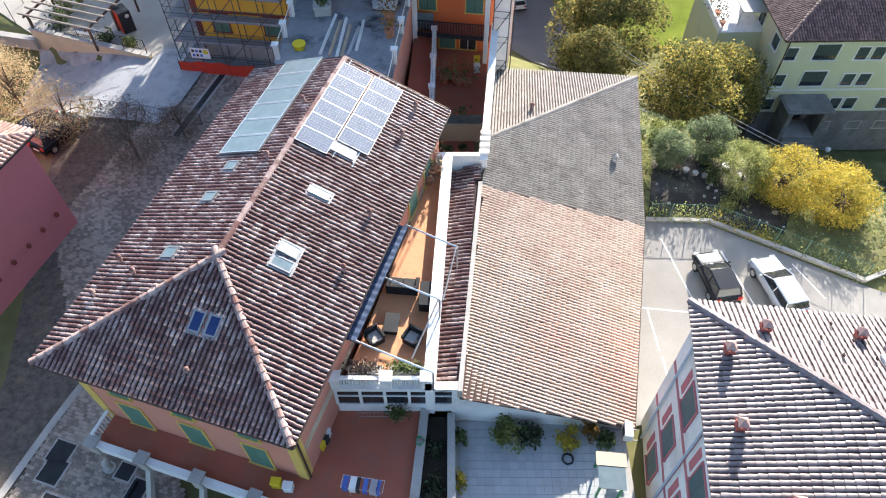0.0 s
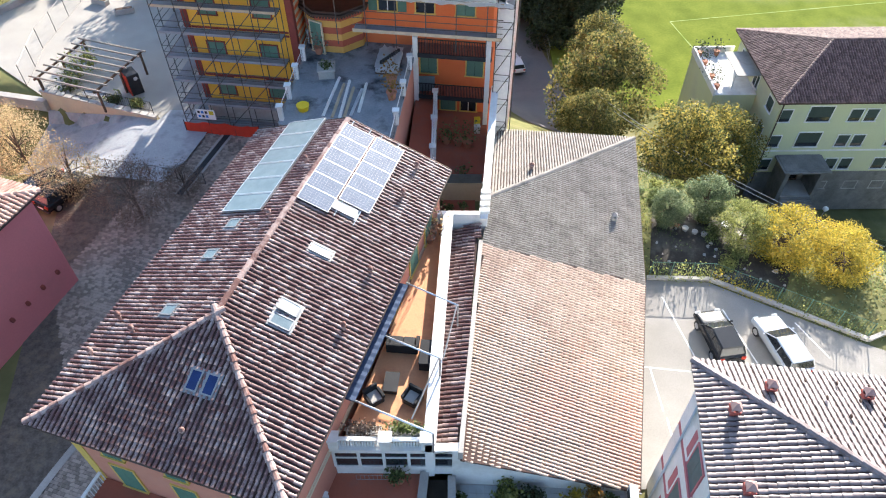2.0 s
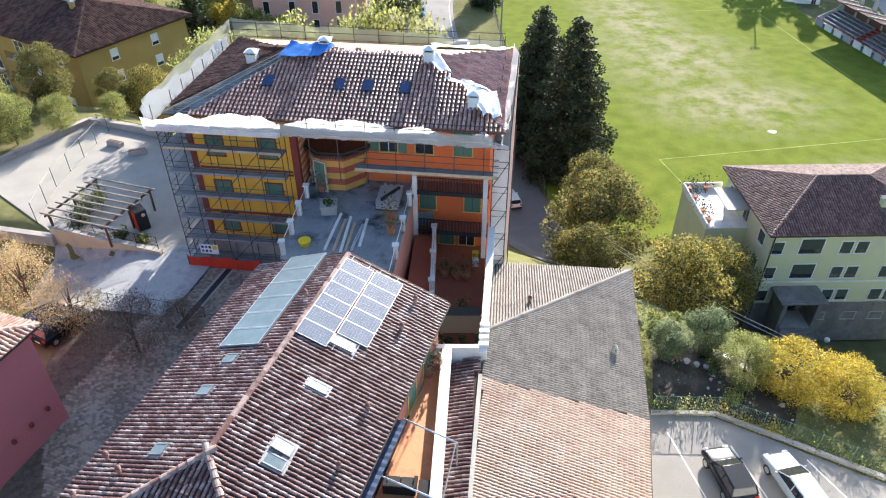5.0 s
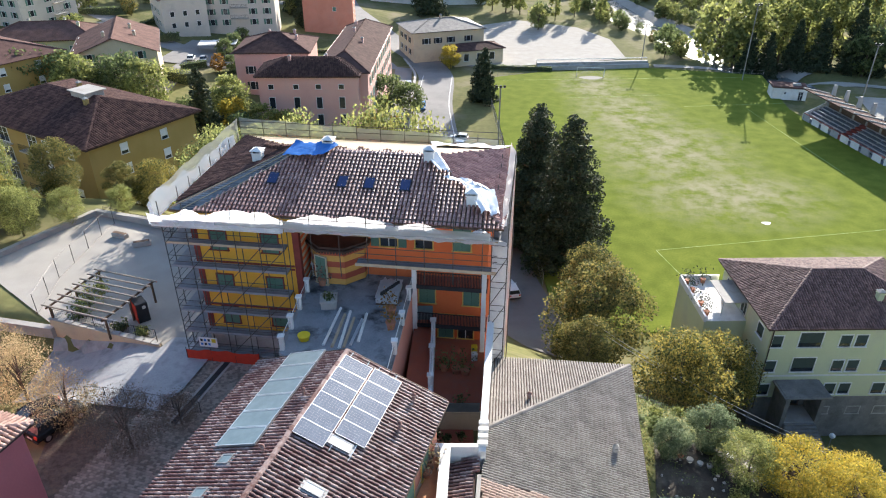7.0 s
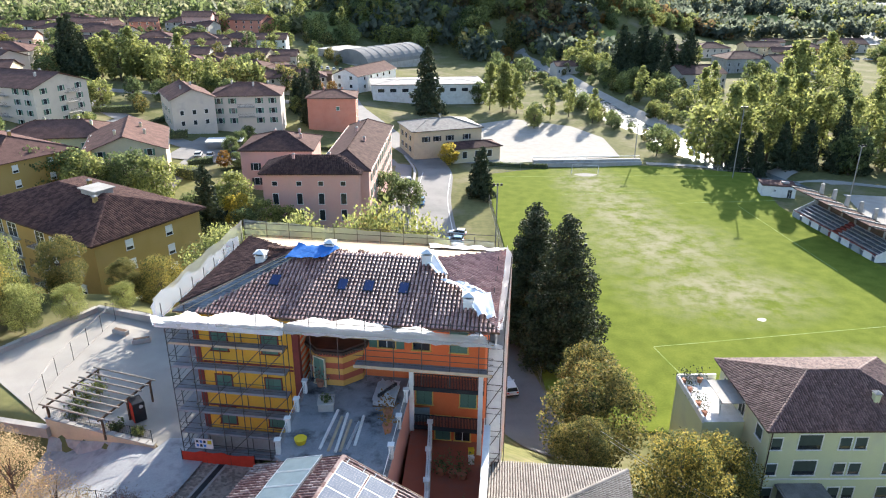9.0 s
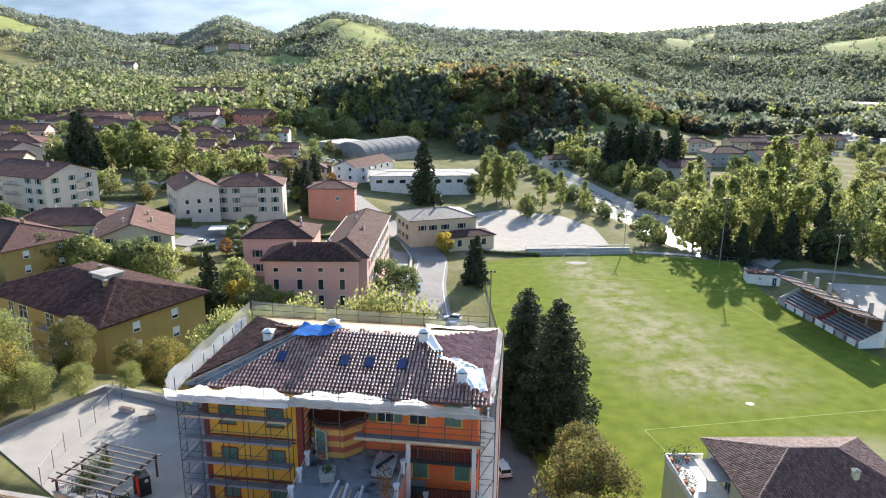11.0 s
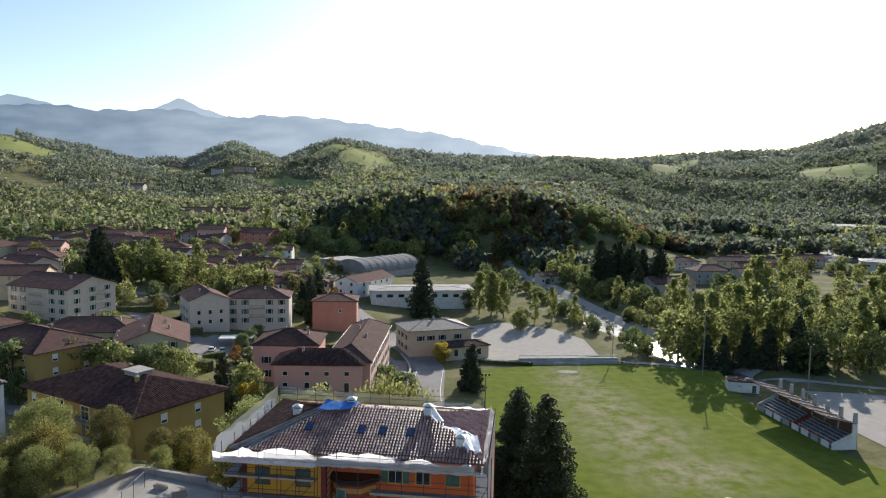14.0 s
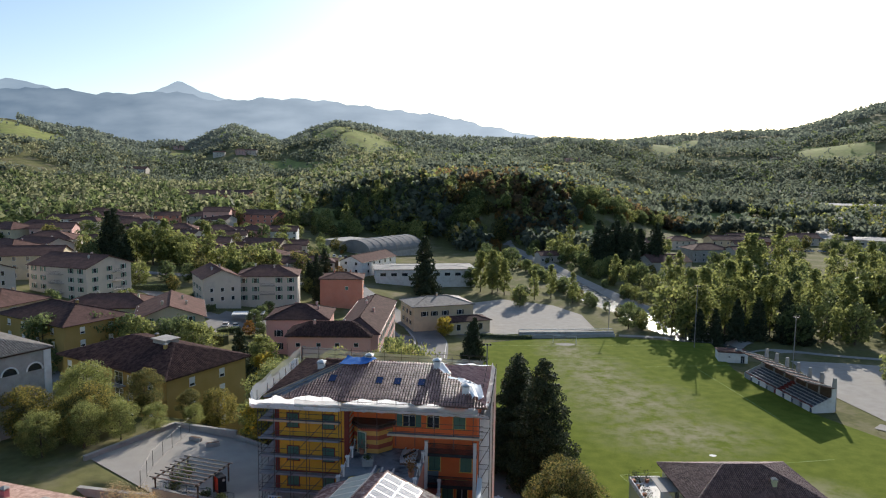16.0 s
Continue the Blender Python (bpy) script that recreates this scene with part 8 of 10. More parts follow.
# Pale blotches in the water colour stand in for sun glitter.
M_WATER = mat("shallow river water, painted glitter", (0.20, 0.22, 0.21), (0.10, 0.12, 0.12), 0.16, 0.15, 1.2, bump=0.9, bscale=1.4, spec=1.0, stain=(0.5, 0.5, 0.48), stain_scale=0.16)
ribbon("water", list(zip(RIVER_X, RIVER_Y)), 15.0, M_WATER, 0.0, 6.0, "shallow glittering river", "river", level=-1.6)
_bank = [(x + 8.5 + 1.5 * math.sin(y * 0.2), y) for x, y in zip(RIVER_X, RIVER_Y)]
ribbon("gravel_bank", _bank[1:9], 6.0, M_GRAVEL, 0.2, 5.0, "pale gravel river bank", "river bank")
for i, (x, y, rz, pm, ln, lab) in enumerate(((-5.5, 160.0, 178, M_CARBLUE, 4.0, "light blue car driving lane of the village road"), (-9.6, 178.0, 5, M_CARSILVER, 4.1, "silver car parked beside the pink villa"), (-10.5, 153.0, 3, M_CARWHITE, 4.1, "white car parked beside the pink villa"),
                                          (2.8, 126.0, 80, M_CARBLACK, 4.2, "black car parked by the road"), (2.0, 130.5, 80, M_CARWHITE, 5.0, "white van parked by the road"), (2.3, 134.8, 80, M_CARBLUE, 4.1, "blue car parked by the road"), (3.0, 139.0, 75, M_CARSILVER, 4.1, "pale green car parked by the road"), (9.3, 80.0, 12, M_CARWHITE, 4.2, "white car parked in the lane by the scaffold"))):
    car(x, y, ground_at(x, y) + 0.12, rz, pm, ln, lab)
rs = random.Random(5)
for i in range(16):
    x, y = -30 + (i % 8) * 3.0, 300 + (i // 8) * 8 + rs.uniform(-1, 1)
    car(x, y, ground_at(x, y) + 0.1, rs.choice((0, 180)), rs.choice((M_CARWHITE, M_CARSILVER, M_CARBLACK, M_CARBLUE)), 4.1, "car parked beside the white hall", far=True)

# ---------------------------------------------------------------- the village
W3 = (1.2, 4.2, 7.2)
W4 = (1.0, 3.9, 6.8, 9.7)
must = house("mustard_flats", "mustard apartment house with dark hip roof and balconies", -53.6, 97.2, -31.0, 15.4, 9.4, 8.2, 20.3, 3.0, M_MUSTARD, M_TILE_BROWN, {"s": ((-12.5, 5.0, 10.5), W4, 1.1, 1.4, "roller"), "e": ((-3.5, 3.0), W4, 1.0, 1.4, "roller")},
             tiles=0.36, chimneys=((-3, 3), (6, -2)), leaf_m=M_WHITE, ov=0.8, seed=101, balconies=tuple(("s", c, z, w) for z in (3.4, 6.3, 9.2) for c, w in ((-6.5, 6.5), (2.0, 3.6))))
# Added dark doors stand for the shaded recesses behind the balconies.
for x, w in ((-8.2, 1.3), (-5.0, 2.2), (2.0, 2.0)):
    for z in (0.6, 3.45, 6.35, 9.25):
        window(must, x, -8.6, z, 0, w, 2.1, "plain", label="dark door standing in for a shaded balcony recess")
part("roof_lantern", boxes((1.5, 5.0, -1.2, 1.6, 14.2, 15.6), (1.2, 5.3, -1.5, 1.9, 15.6, 15.75)), M_CEMENT, must, "pale flat roof hatch")
house("mustard_flats", "second mustard house with dark roof", -92.0, 138.0, -31.0, 14.0, 9.0, 9.5, 19.0, 3.0, M_MUSTARD, M_TILE_BROWN, {"s": ((-9, -3, 3, 9), W3, 1.1, 1.4, "roller"), "e": ((-4, 3), W3, 1.0, 1.4, "roller")}, leaf_m=M_WHITE, tiles=0.0, chimneys=((2, 2),), seed=102)
# church with lunette windows
ch = house("church", "tall grey plastered church with lunette windows and lichened roof", -68.4, 66.7, 58.0, 9.0, 8.0, 15.8, 28.9, 2.4, M_GREYWALL, M_TILE_GREY, gable=False, tiles=0.36, ov=0.3, deep=5, category="church", seed=103)
M_LUN = bpy.data.materials["dark window glass"]
for k, xx in enumerate((-6.0, -1.5, 3.0, 6.4)):
    bm = bmesh.new()
    pr = [(1.0 * math.cos(math.pi * t / 10), 1.0 * math.sin(math.pi * t / 10)) for t in range(11)]
    vs = [bm.verts.new((xx + a, -7.72, 10.2 + b)) for a, b in pr]
    vb = [bm.verts.new((xx + a, -7.6, 10.2 + b)) for a, b in pr]
    bm.faces.new(vs)
    for i in range(10):
        bm.faces.new((vs[i], vb[i], vb[i + 1], vs[i + 1]))
    bm.faces.new((vs[0], vs[10], vb[10], vb[0]))
    part("lunette_window", bm, M_LUN, ch, "half round dark window")
    bm = bmesh.new()
    for i in range(10):
        a, b = pr[i], pr[i + 1]
        rod(bm, (xx + a[0] * 1.12, -7.74, 10.2 + b[1] * 0 + a[1] * 1.12), (xx + b[0] * 1.12, -7.74, 10.2 + b[1] * 1.12), 0.12, 5)
    part("window_arch", bm, M_WHITE, ch, "pale moulded arch")
for x in (-8.2, 8.2, 0.7):
    part("pilaster", boxes((x - 0.5, x + 0.5, -7.85, -7.6, 0, 12.9)), M_WHITE, ch)

# pink villa: front block, long wing, back block
pv1 = house("pink_villa", "pink plastered villa with arched windows and slate brown roof", -27.6, 141.5, 1.5, 10.6, 5.6, 3.2, 14.4, 2.6, M_PINK, M_TILE_BROWN, {"s": ((-7.5, -2.5, 2.0, 6.6), (1.0, 4.6), 1.1, 2.3, "plain"), "w": ((-2, 2), (1.0, 4.6, 8.0), 1.0, 1.6, "open")}, tiles=0.38, chimneys=((-4, -1), (3, 2)), seed=104)
for x in (-7.5, -2.5, 2.0, 6.6):
    window(pv1, x, -5.0, 8.6, 0, 1.0, 0.9, "plain", simple=True)
house("pink_villa_wing", "long pink wing with brown tile roof", -20.4, 161.0, 88.0, 22.0, 6.0, 3.2, 14.4, 3.0, M_PINK, M_TILE_BROWN, {"s": (tuple(-18 + 4.0 * i for i in range(10)), (1.0, 4.4, 7.8), 1.0, 1.7, "open")}, tiles=0.0, chimneys=((14, 2), (4, 1), (-4, -2)), seed=105)
house("pink_villa_wing", "pink back block with dark shutters", -40.0, 166.0, 2.0, 9.0, 8.0, 4.0, 13.6, 3.0, M_PINK, M_TILE_BROWN, {"s": ((-5, -1.5, 3), (1.2, 4.8), 1.1, 1.7, "open"), "w": ((-3, 3), (1.2, 4.8), 1.0, 1.6, "open")}, leaf_m=M_IRON, tiles=0.0, chimneys=((-2, 3), (4, 3), (5, -1)), seed=106)
house("pink_tower_house", "salmon pink house with low hip roof", -37.5, 232.0, 4.0, 8.4, 7.0, 4.0, 14.0, 1.8, M_SALMON, M_TILE_FAR, {"s": ((2.0,), (6.0,), 1.0, 1.2, "shut"), "e": ((-3, 3), (2.0, 5.0, 8.0), 1.0, 1.5, "shut")}, chimneys=((3, 2), (-3, 1)), seed=107)
house("yellow_house", "cream yellow house with grey brown roof", -1.5, 212.0, 20.0, 11.5, 8.0, 1.0, 8.6, 2.2, M_CREAM, M_TILE_GREY, {"s": ((-7, -3.5, 0.5, 6), (4.3,), 1.2, 1.5, "open"), "w": ((-4, 0, 4), (4.3, 1.0), 1.0, 1.5, "open")}, leaf_m=M_IRON, tiles=0.0, chimneys=((0, 0),), seed=108)
house("yellow_annex", "low cream annex with dark lean roof", 8.5, 203.5, 20.0, 8.0, 4.2, 1.0, 4.4, 1.2, M_CREAM, M_TILE_BROWN, {"s": ((-4, 0, 4), (0.4,), 1.4, 2.0, "plain")}, seed=109)
# white houses and flats
house("white_house", "white gabled house with brown roof and balconies", -79.0, 212.0, -60.0, 10.0, 6.8, 8.5, 17.4, 3.0, M_OFFWHITE, M_TILE_FAR, {"e": ((-3.5, 0, 3.5), (1.2, 4.3), 1.0, 1.3, "plain"), "s": ((-6, -1, 4), (1.2, 4.3), 1.0, 1.4, "open")}, gable=True, chimneys=((-3, 2), (3, -2)), seed=110)
house("white_flats", "white terraced flats with brown gable roofs", -62.0, 219.0, 8.0, 11.0, 8.0, 7.5, 17.0, 3.0, M_OFFWHITE, M_TILE_FAR, {"s": ((-8, -4, 4, 8), W3, 1.1, 1.6, "open")}, chimneys=((-5, 2), (2, -2), (6, 3)), seed=111, balconies=tuple(("s", 0, z, 5.0) for z in (3.2, 6.2)))
house("cream_flats", "cream gabled flats with balconies and brown roof", -74.0, 158.0, -70.0, 12.0, 9.0, 7.5, 16.0, 3.4, M_CREAM, M_TILE_FAR, {"e": ((-5, 5), W3, 1.0, 1.5, "open"), "s": ((-6, 0, 6), W3, 1.0, 1.5, "shut")}, gable=True, chimneys=((-3, 3), (3, 4), (6, -2)), seed=112, balconies=(("e", 0, 3.2, 6.0), ("e", 0, 6.2, 6.0)))
house("brown_roof_house", "green plastered house with long brown roof", -95.0, 168.0, 10.0, 13.0, 7.5, 8.5, 15.5, 3.0, M_GREENWALL, M_TILE_FAR, {"s": ((-8, -3, 2, 7), (1.2, 4.2), 1.0, 1.4, "shut")}, chimneys=((-4, 2), (4, 2), (8, -2)), seed=113)
house("white_flats", "tall white flats with balconies and brown gables", -122.0, 204.0, -20.0, 13.0, 10.0, 10.5, 22.0, 3.4, M_OFFWHITE, M_TILE_FAR, {"s": ((-10, -6, 6, 10), W4, 1.1, 1.5, "open"), "e": ((-6, 0, 6), W4, 1.1, 1.5, "open")}, gable=True, chimneys=((-6, 4), (2, 3), (7, -3)), seed=114, balconies=tuple(("s", 0, z, 6.0) for z in (3.2, 6.2, 9.1)) + tuple(("e", 3, z, 4.0) for z in (3.2, 6.2, 9.1)))
house("pink_flats", "pinkish house with brown roof and cream balcony", -118.0, 152.0, -20.0, 11.0, 8.0, 10.0, 19.5, 3.2, M_CREAM, M_TILE_FAR, {"s": ((-6, -1, 5), W3, 1.1, 1.5, "open"), "e": ((-3, 3), W3, 1.0, 1.5, "open")}, chimneys=((-2, 3), (3, 3)), seed=115)
# white school and hall
sc1 = house("white_hall", "long white hall with flat pale roofs", -8.0, 300.0, 8.0, 24.0, 10.0, 3.0, 8.5, 0.5, M_WHITE, M_CEMENT, {"s": (tuple(-20 + 5 * i for i in range(9)), (2.4,), 2.6, 1.4, "plain")}, category="hall", seed=116)
house("white_hall", "white gabled building with red brown roof", -36.0, 316.0, 62.0, 16.0, 7.0, 3.0, 10.0, 3.0, M_WHITE, M_TILE_FAR, {"w": ((-3, 3), (2, 5.5), 1.4, 1.4, "plain"), "s": (tuple(-10 + 5 * i for i in range(5)), (1.5, 5), 1.2, 1.4, "plain")}, gable=True, category="hall", seed=117)
vl = thing("sports_hall", "grey sports hall with a vaulted roof", "hall", -36.0, 398.0, 2.6, -38.0)
bm = bmesh.new()
pr = [(13 * math.cos(math.pi * t / 14), 7.5 * math.sin(math.pi * t / 14)) for t in range(15)]
A_ = [bm.verts.new((a, -24, 2.5 + b)) for a, b in pr]
B_ = [bm.verts.new((a, 24, 2.5 + b)) for a, b in pr]
bm.faces.new(A_)
bm.faces.new(B_[::-1])
for i in range(14):
    bm.faces.new((A_[i + 1], A_[i], B_[i], B_[i + 1]))
bmesh.ops.recalc_face_normals(bm, faces=bm.faces)
part("vault", bm, M_ROAD, vl, "grey metal vault")
part("plinth", boxes((-13, 13, -24, 24, -2, 2.5)), M_GREYWALL, vl)
for k in range(9):
    rib = bmesh.new()
    for (a0, b0), (a1, b1) in zip(pr[:-1], pr[1:]):
        rod(rib, (a0 * 1.005, -24 + 6 * k, 2.5 + b0 * 1.005), (a1 * 1.005, -24 + 6 * k, 2.5 + b1 * 1.005), 0.14, 4)
    part("roof_rib", rib, M_CEMENT, vl)
part("side_block", boxes((-30, -13.05, -20, 2, -2, 7.5), (-30.4, -13.05, -20.4, 2.4, 7.5, 8.0)), M_GREYWALL, vl)
part("side_door", boxes((-26, -19, -20.1, -20.02, 0, 5)), M_IRON, vl)

_R = random.Random(42)
def small_house(x, y, rz, hx, hy, hgt, wm, rm=None, gable=None, lab=None):
    zb = ground_at(x, y) - 0.3
    n = max(2, int(hx / 2.2))
    cols = tuple(-hx + 2 + (2 * hx - 4) * i / (n - 1) for i in range(n))
    sills = tuple(1.2 + 3 * i for i in range(max(1, int(hgt / 3))))
    nm = {"white paint": "white", "warm off-white plaster": "off-white", "pink plaster": "pink", "cream plaster": "cream", "grey render": "grey", "salmon plaster": "salmon", "mustard plaster": "mustard"}.get(wm.name, "pale")
    sides = {"s": (cols, sills, 1.0, 1.4, "lite")}
    if y < 340:
        sides["e"] = ((-hy * 0.4, hy * 0.4), sills, 1.0, 1.4, "lite")
    return house("village_house", lab or (nm + " village house with brown tiled roof"), x, y, rz, hx, hy, zb, zb + hgt, hy * 0.36, wm, rm or M_TILE_FAR, sides, gable=_R.random() < 0.5 if gable is None else gable, chimneys=((hx * 0.3, hy * 0.3),), group="village houses", seed=_R.randint(1, 999))


for (x, y, rz, hx, hy, hgt, wm) in ((-72, 283, 10, 10, 7, 6, M_OFFWHITE), (-59, 296, 12, 9, 7, 6, M_OFFWHITE), (-93, 337, -8, 11, 8, 6, M_CREAM), (-115, 322, 5, 9, 7, 6, M_GREYWALL), (-129, 376, 10, 10, 7, 6, M_OFFWHITE), (-114, 395, -15, 9, 7, 6, M_PINK), (-84, 352, 6, 11, 7, 5, M_OFFWHITE),
                                    (-222, 620, 5, 14, 10, 14, M_CREAM), (-198, 640, -12, 20, 12, 12, M_SALMON), (-131, 555, 20, 12, 9, 8, M_OFFWHITE), (-247, 480, 8, 14, 9, 7, M_PINK), (-219, 455, 20, 12, 8, 6, M_OFFWHITE), (-235, 349, -20, 12, 9, 7, M_CREAM), (-190, 400, 10, 12, 9, 6, M_OFFWHITE),
                                    (-285, 560, 5, 13, 9, 7, M_PINK), (-330, 600, -10, 13, 9, 7, M_OFFWHITE), (-300, 520, 12, 12, 9, 7, M_CREAM), (-350, 560, 0, 13, 9, 7, M_OFFWHITE), (-265, 610, 10, 12, 9, 7, M_CREAM), (-400, 630, 8, 14, 9, 7, M_OFFWHITE), (-170, 470, 5, 11, 8, 6, M_GREYWALL), (-150, 440, -12, 10, 8, 6, M_OFFWHITE), (-175, 520, 15, 11, 8, 7, M_CREAM),
                                    (-160, 330, -10, 11, 8, 7, M_CREAM), (-180, 290, 12, 12, 9, 8, M_OFFWHITE), (-165, 235, -20, 12, 9, 10, M_PINK), (-185, 200, 5, 12, 9, 10, M_OFFWHITE), (-430, 960, 5, 16, 10, 9, M_OFFWHITE),
                                    (120, 340, 12, 12, 9, 8, M_OFFWHITE), (165, 400, 10, 13, 9, 8, M_GREYWALL), (190, 392, 12, 15, 10, 7, M_OFFWHITE), (205, 470, 5, 12, 8, 7, M_CREAM), (235, 470, 8, 12, 8, 6, M_SALMON), (140, 445, -10, 11, 8, 7, M_CREAM), (275, 500, 0, 14, 9, 6, M_OFFWHITE), (95, 370, -15, 9, 7, 5, M_GREYWALL)):
    small_house(x, y, rz, hx, hy, hgt, wm)
for (x, y, hx, hy, wm) in ((390, 590, 34, 16, M_OFFWHITE), (430, 690, 40, 18, M_GREYWALL), (330, 470, 26, 14, M_OFFWHITE)):
    zb = ground_at(x, y)
    house("warehouse", "long pale industrial hall with low grey roof", x, y, -28, hx, hy, zb, zb + 7, 1.6, wm, M_CEMENT, {"s": (tuple(-hx + 5 + 6 * i for i in range(int(hx / 3.4))), (3.5,), 2.5, 1.4, "plain")}, category="warehouse", group="industrial halls", seed=7)
for (x, y, hx, hy) in ((-571, 1503, 12, 8), (-370, 1143, 10, 6), (-336, 1149, 9, 6), (-321, 1164, 9, 6), (108, 592, 13, 8), (267, 772, 9, 8), (532, 1079, 8, 6), (97, 1285, 14, 6), (218, 1112, 16, 6), (129, 1179, 8, 6)):
    small_house(x, y, _R.uniform(-20, 20), hx, hy, 7, _R.choice((M_OFFWHITE, M_CREAM, M_PINK)))
drape("hard_court", [(-175, 540), (-120, 545), (-105, 590), (-165, 600)], M_ROAD, 0.3, 8, "pale hard play area among the houses", "court")
drape("water_basin", [(300, 540), (380, 500), (420, 560), (335, 600)], M_CEMENT, 0.4, 10, "pale concrete basin and car park", "basin")
MEADOWS = [[(-182, 1260), (-148, 1493), (-71, 1329), (-102, 1048), (-176, 1196)], [(-305, 1121), (-260, 1161), (-154, 977), (-155, 945), (-283, 1096)], [(-545, 1376), (-510, 1410), (-454, 1254), (-500, 1264)], [(-31, 1038), (6, 1351), (4, 926), (-25, 946)], [(412, 1376), (570, 1507), (509, 1349), (398, 1223)]]
MEADOWS += [[(-264, 1310), (-225, 1480), (-150, 1495), (-192, 1225)], [(-800, 1130), (-650, 1120), (-690, 1290), (-880, 1330)]]
MEADOWS += [[(568, 1107), (635, 1186), (637, 995), (583, 905), (546, 977)], [(123, 991), (227, 1103), (174, 893), (142, 826), (113, 863)], [(233, 713), (313, 708), (340, 583), (290, 578), (213, 636)], [(353, 788), (392, 727), (363, 677), (323, 707)], [(102, 499), (117, 495), (112, 480), (104, 484)], [(-118, 553), (-53, 480), (-59, 469), (-72, 465), (-99, 486)]]
for pts in MEADOWS:
    drape("meadow", pts, M_GRASS, 0.8, 18, "sunlit green meadow on the hillside", "meadow")
ribbon("far_road", [(430, 980), (440, 850), (470, 760), (560, 700)], 9, M_CEMENT, 0.9, 15, "pale road across the valley", "road")

for i, (line_, w) in enumerate((([(-14, 196), (-30, 190), (-48, 186), (-66, 186), (-82, 196), (-98, 212), (-128, 236), (-160, 262)], 6.5), ([(-66, 186), (-66, 160), (-64, 136), (-58, 118), (-40, 112), (-20, 112), (-6, 116)], 5.0), ([(-38, 272), (-66, 262), (-96, 256), (-128, 248), (-160, 262), (-200, 300)], 6.0), ([(-48, 330), (-80, 330), (-112, 340), (-150, 356), (-190, 372), (-240, 380)], 6.0),
                     ([(-66, 262), (-78, 300), (-96, 330), (-118, 372), (-140, 420), (-160, 470)], 5.5), ([(-160, 262), (-172, 300), (-188, 350), (-196, 410), (-210, 480)], 5.5), ([(-98, 212), (-104, 190), (-110, 172), (-104, 140), (-84, 118)], 5.0))):
    ribbon("street", line_, w, M_ROAD, 0.12 + 0.015 * i, 4.0, "pale asphalt village street between houses", "street")
drape("parking_yard", [(-74, 176), (-56, 176), (-54, 198), (-72, 200)], M_ROAD, 0.22, 4.0, "pale asphalt yard beside the white flats", "parking yard")
cp = thing("carport", "pale flat carport roof on thin posts", "carport", -62.0, 191.0, ground_at(-62, 191), 8)
part("roof", boxes((-5, 5, -2.6, 2.6, 2.5, 2.75)), M_WHITE, cp)
for sx in (-4.6, 0, 4.6):
    for sy in (-2.3, 2.3):
        part("post", rods([((sx, sy, 0), (sx, sy, 2.5))], 0.07, 6), M_STEEL, cp)
for i, (x, y, rz) in enumerate(((-66, 180, 10), (-63, 180.5, 12), (-58, 184, 95), (-104, 196, 40), (-100, 192, 40))):
    car(x, y, ground_at(x, y) + 0.3, rz, (M_CARWHITE, M_CARSILVER, M_CARBLACK)[i % 3], 4.1, "car parked in the yard by the flats", far=True)
for (x, y, rz, hx, hy, hgt, wm) in ((-104, 311, 8, 8, 6, 5, M_CREAM), (-86.6, 313, -10, 9, 6, 5, M_GREYWALL), (-69, 310, 15, 8, 6, 5, M_CREAM), (-101, 404, 5, 12, 8, 6, M_WHITE), (-126, 378, -6, 10, 7, 5, M_CREAM), (-152, 445, 8, 9, 8, 11, M_PINK), (-128, 464, -14, 15, 9, 9, M_SALMON), (-146, 404, 12, 10, 7, 5, M_GREYWALL), (-178, 312, 6, 10, 7, 5, M_CREAM), (-204, 422, -8, 11, 7, 6, M_PINK), (-239, 432, 10, 11, 8, 6, M_WHITE)):
    small_house(x, y, rz, hx, hy, hgt, wm)

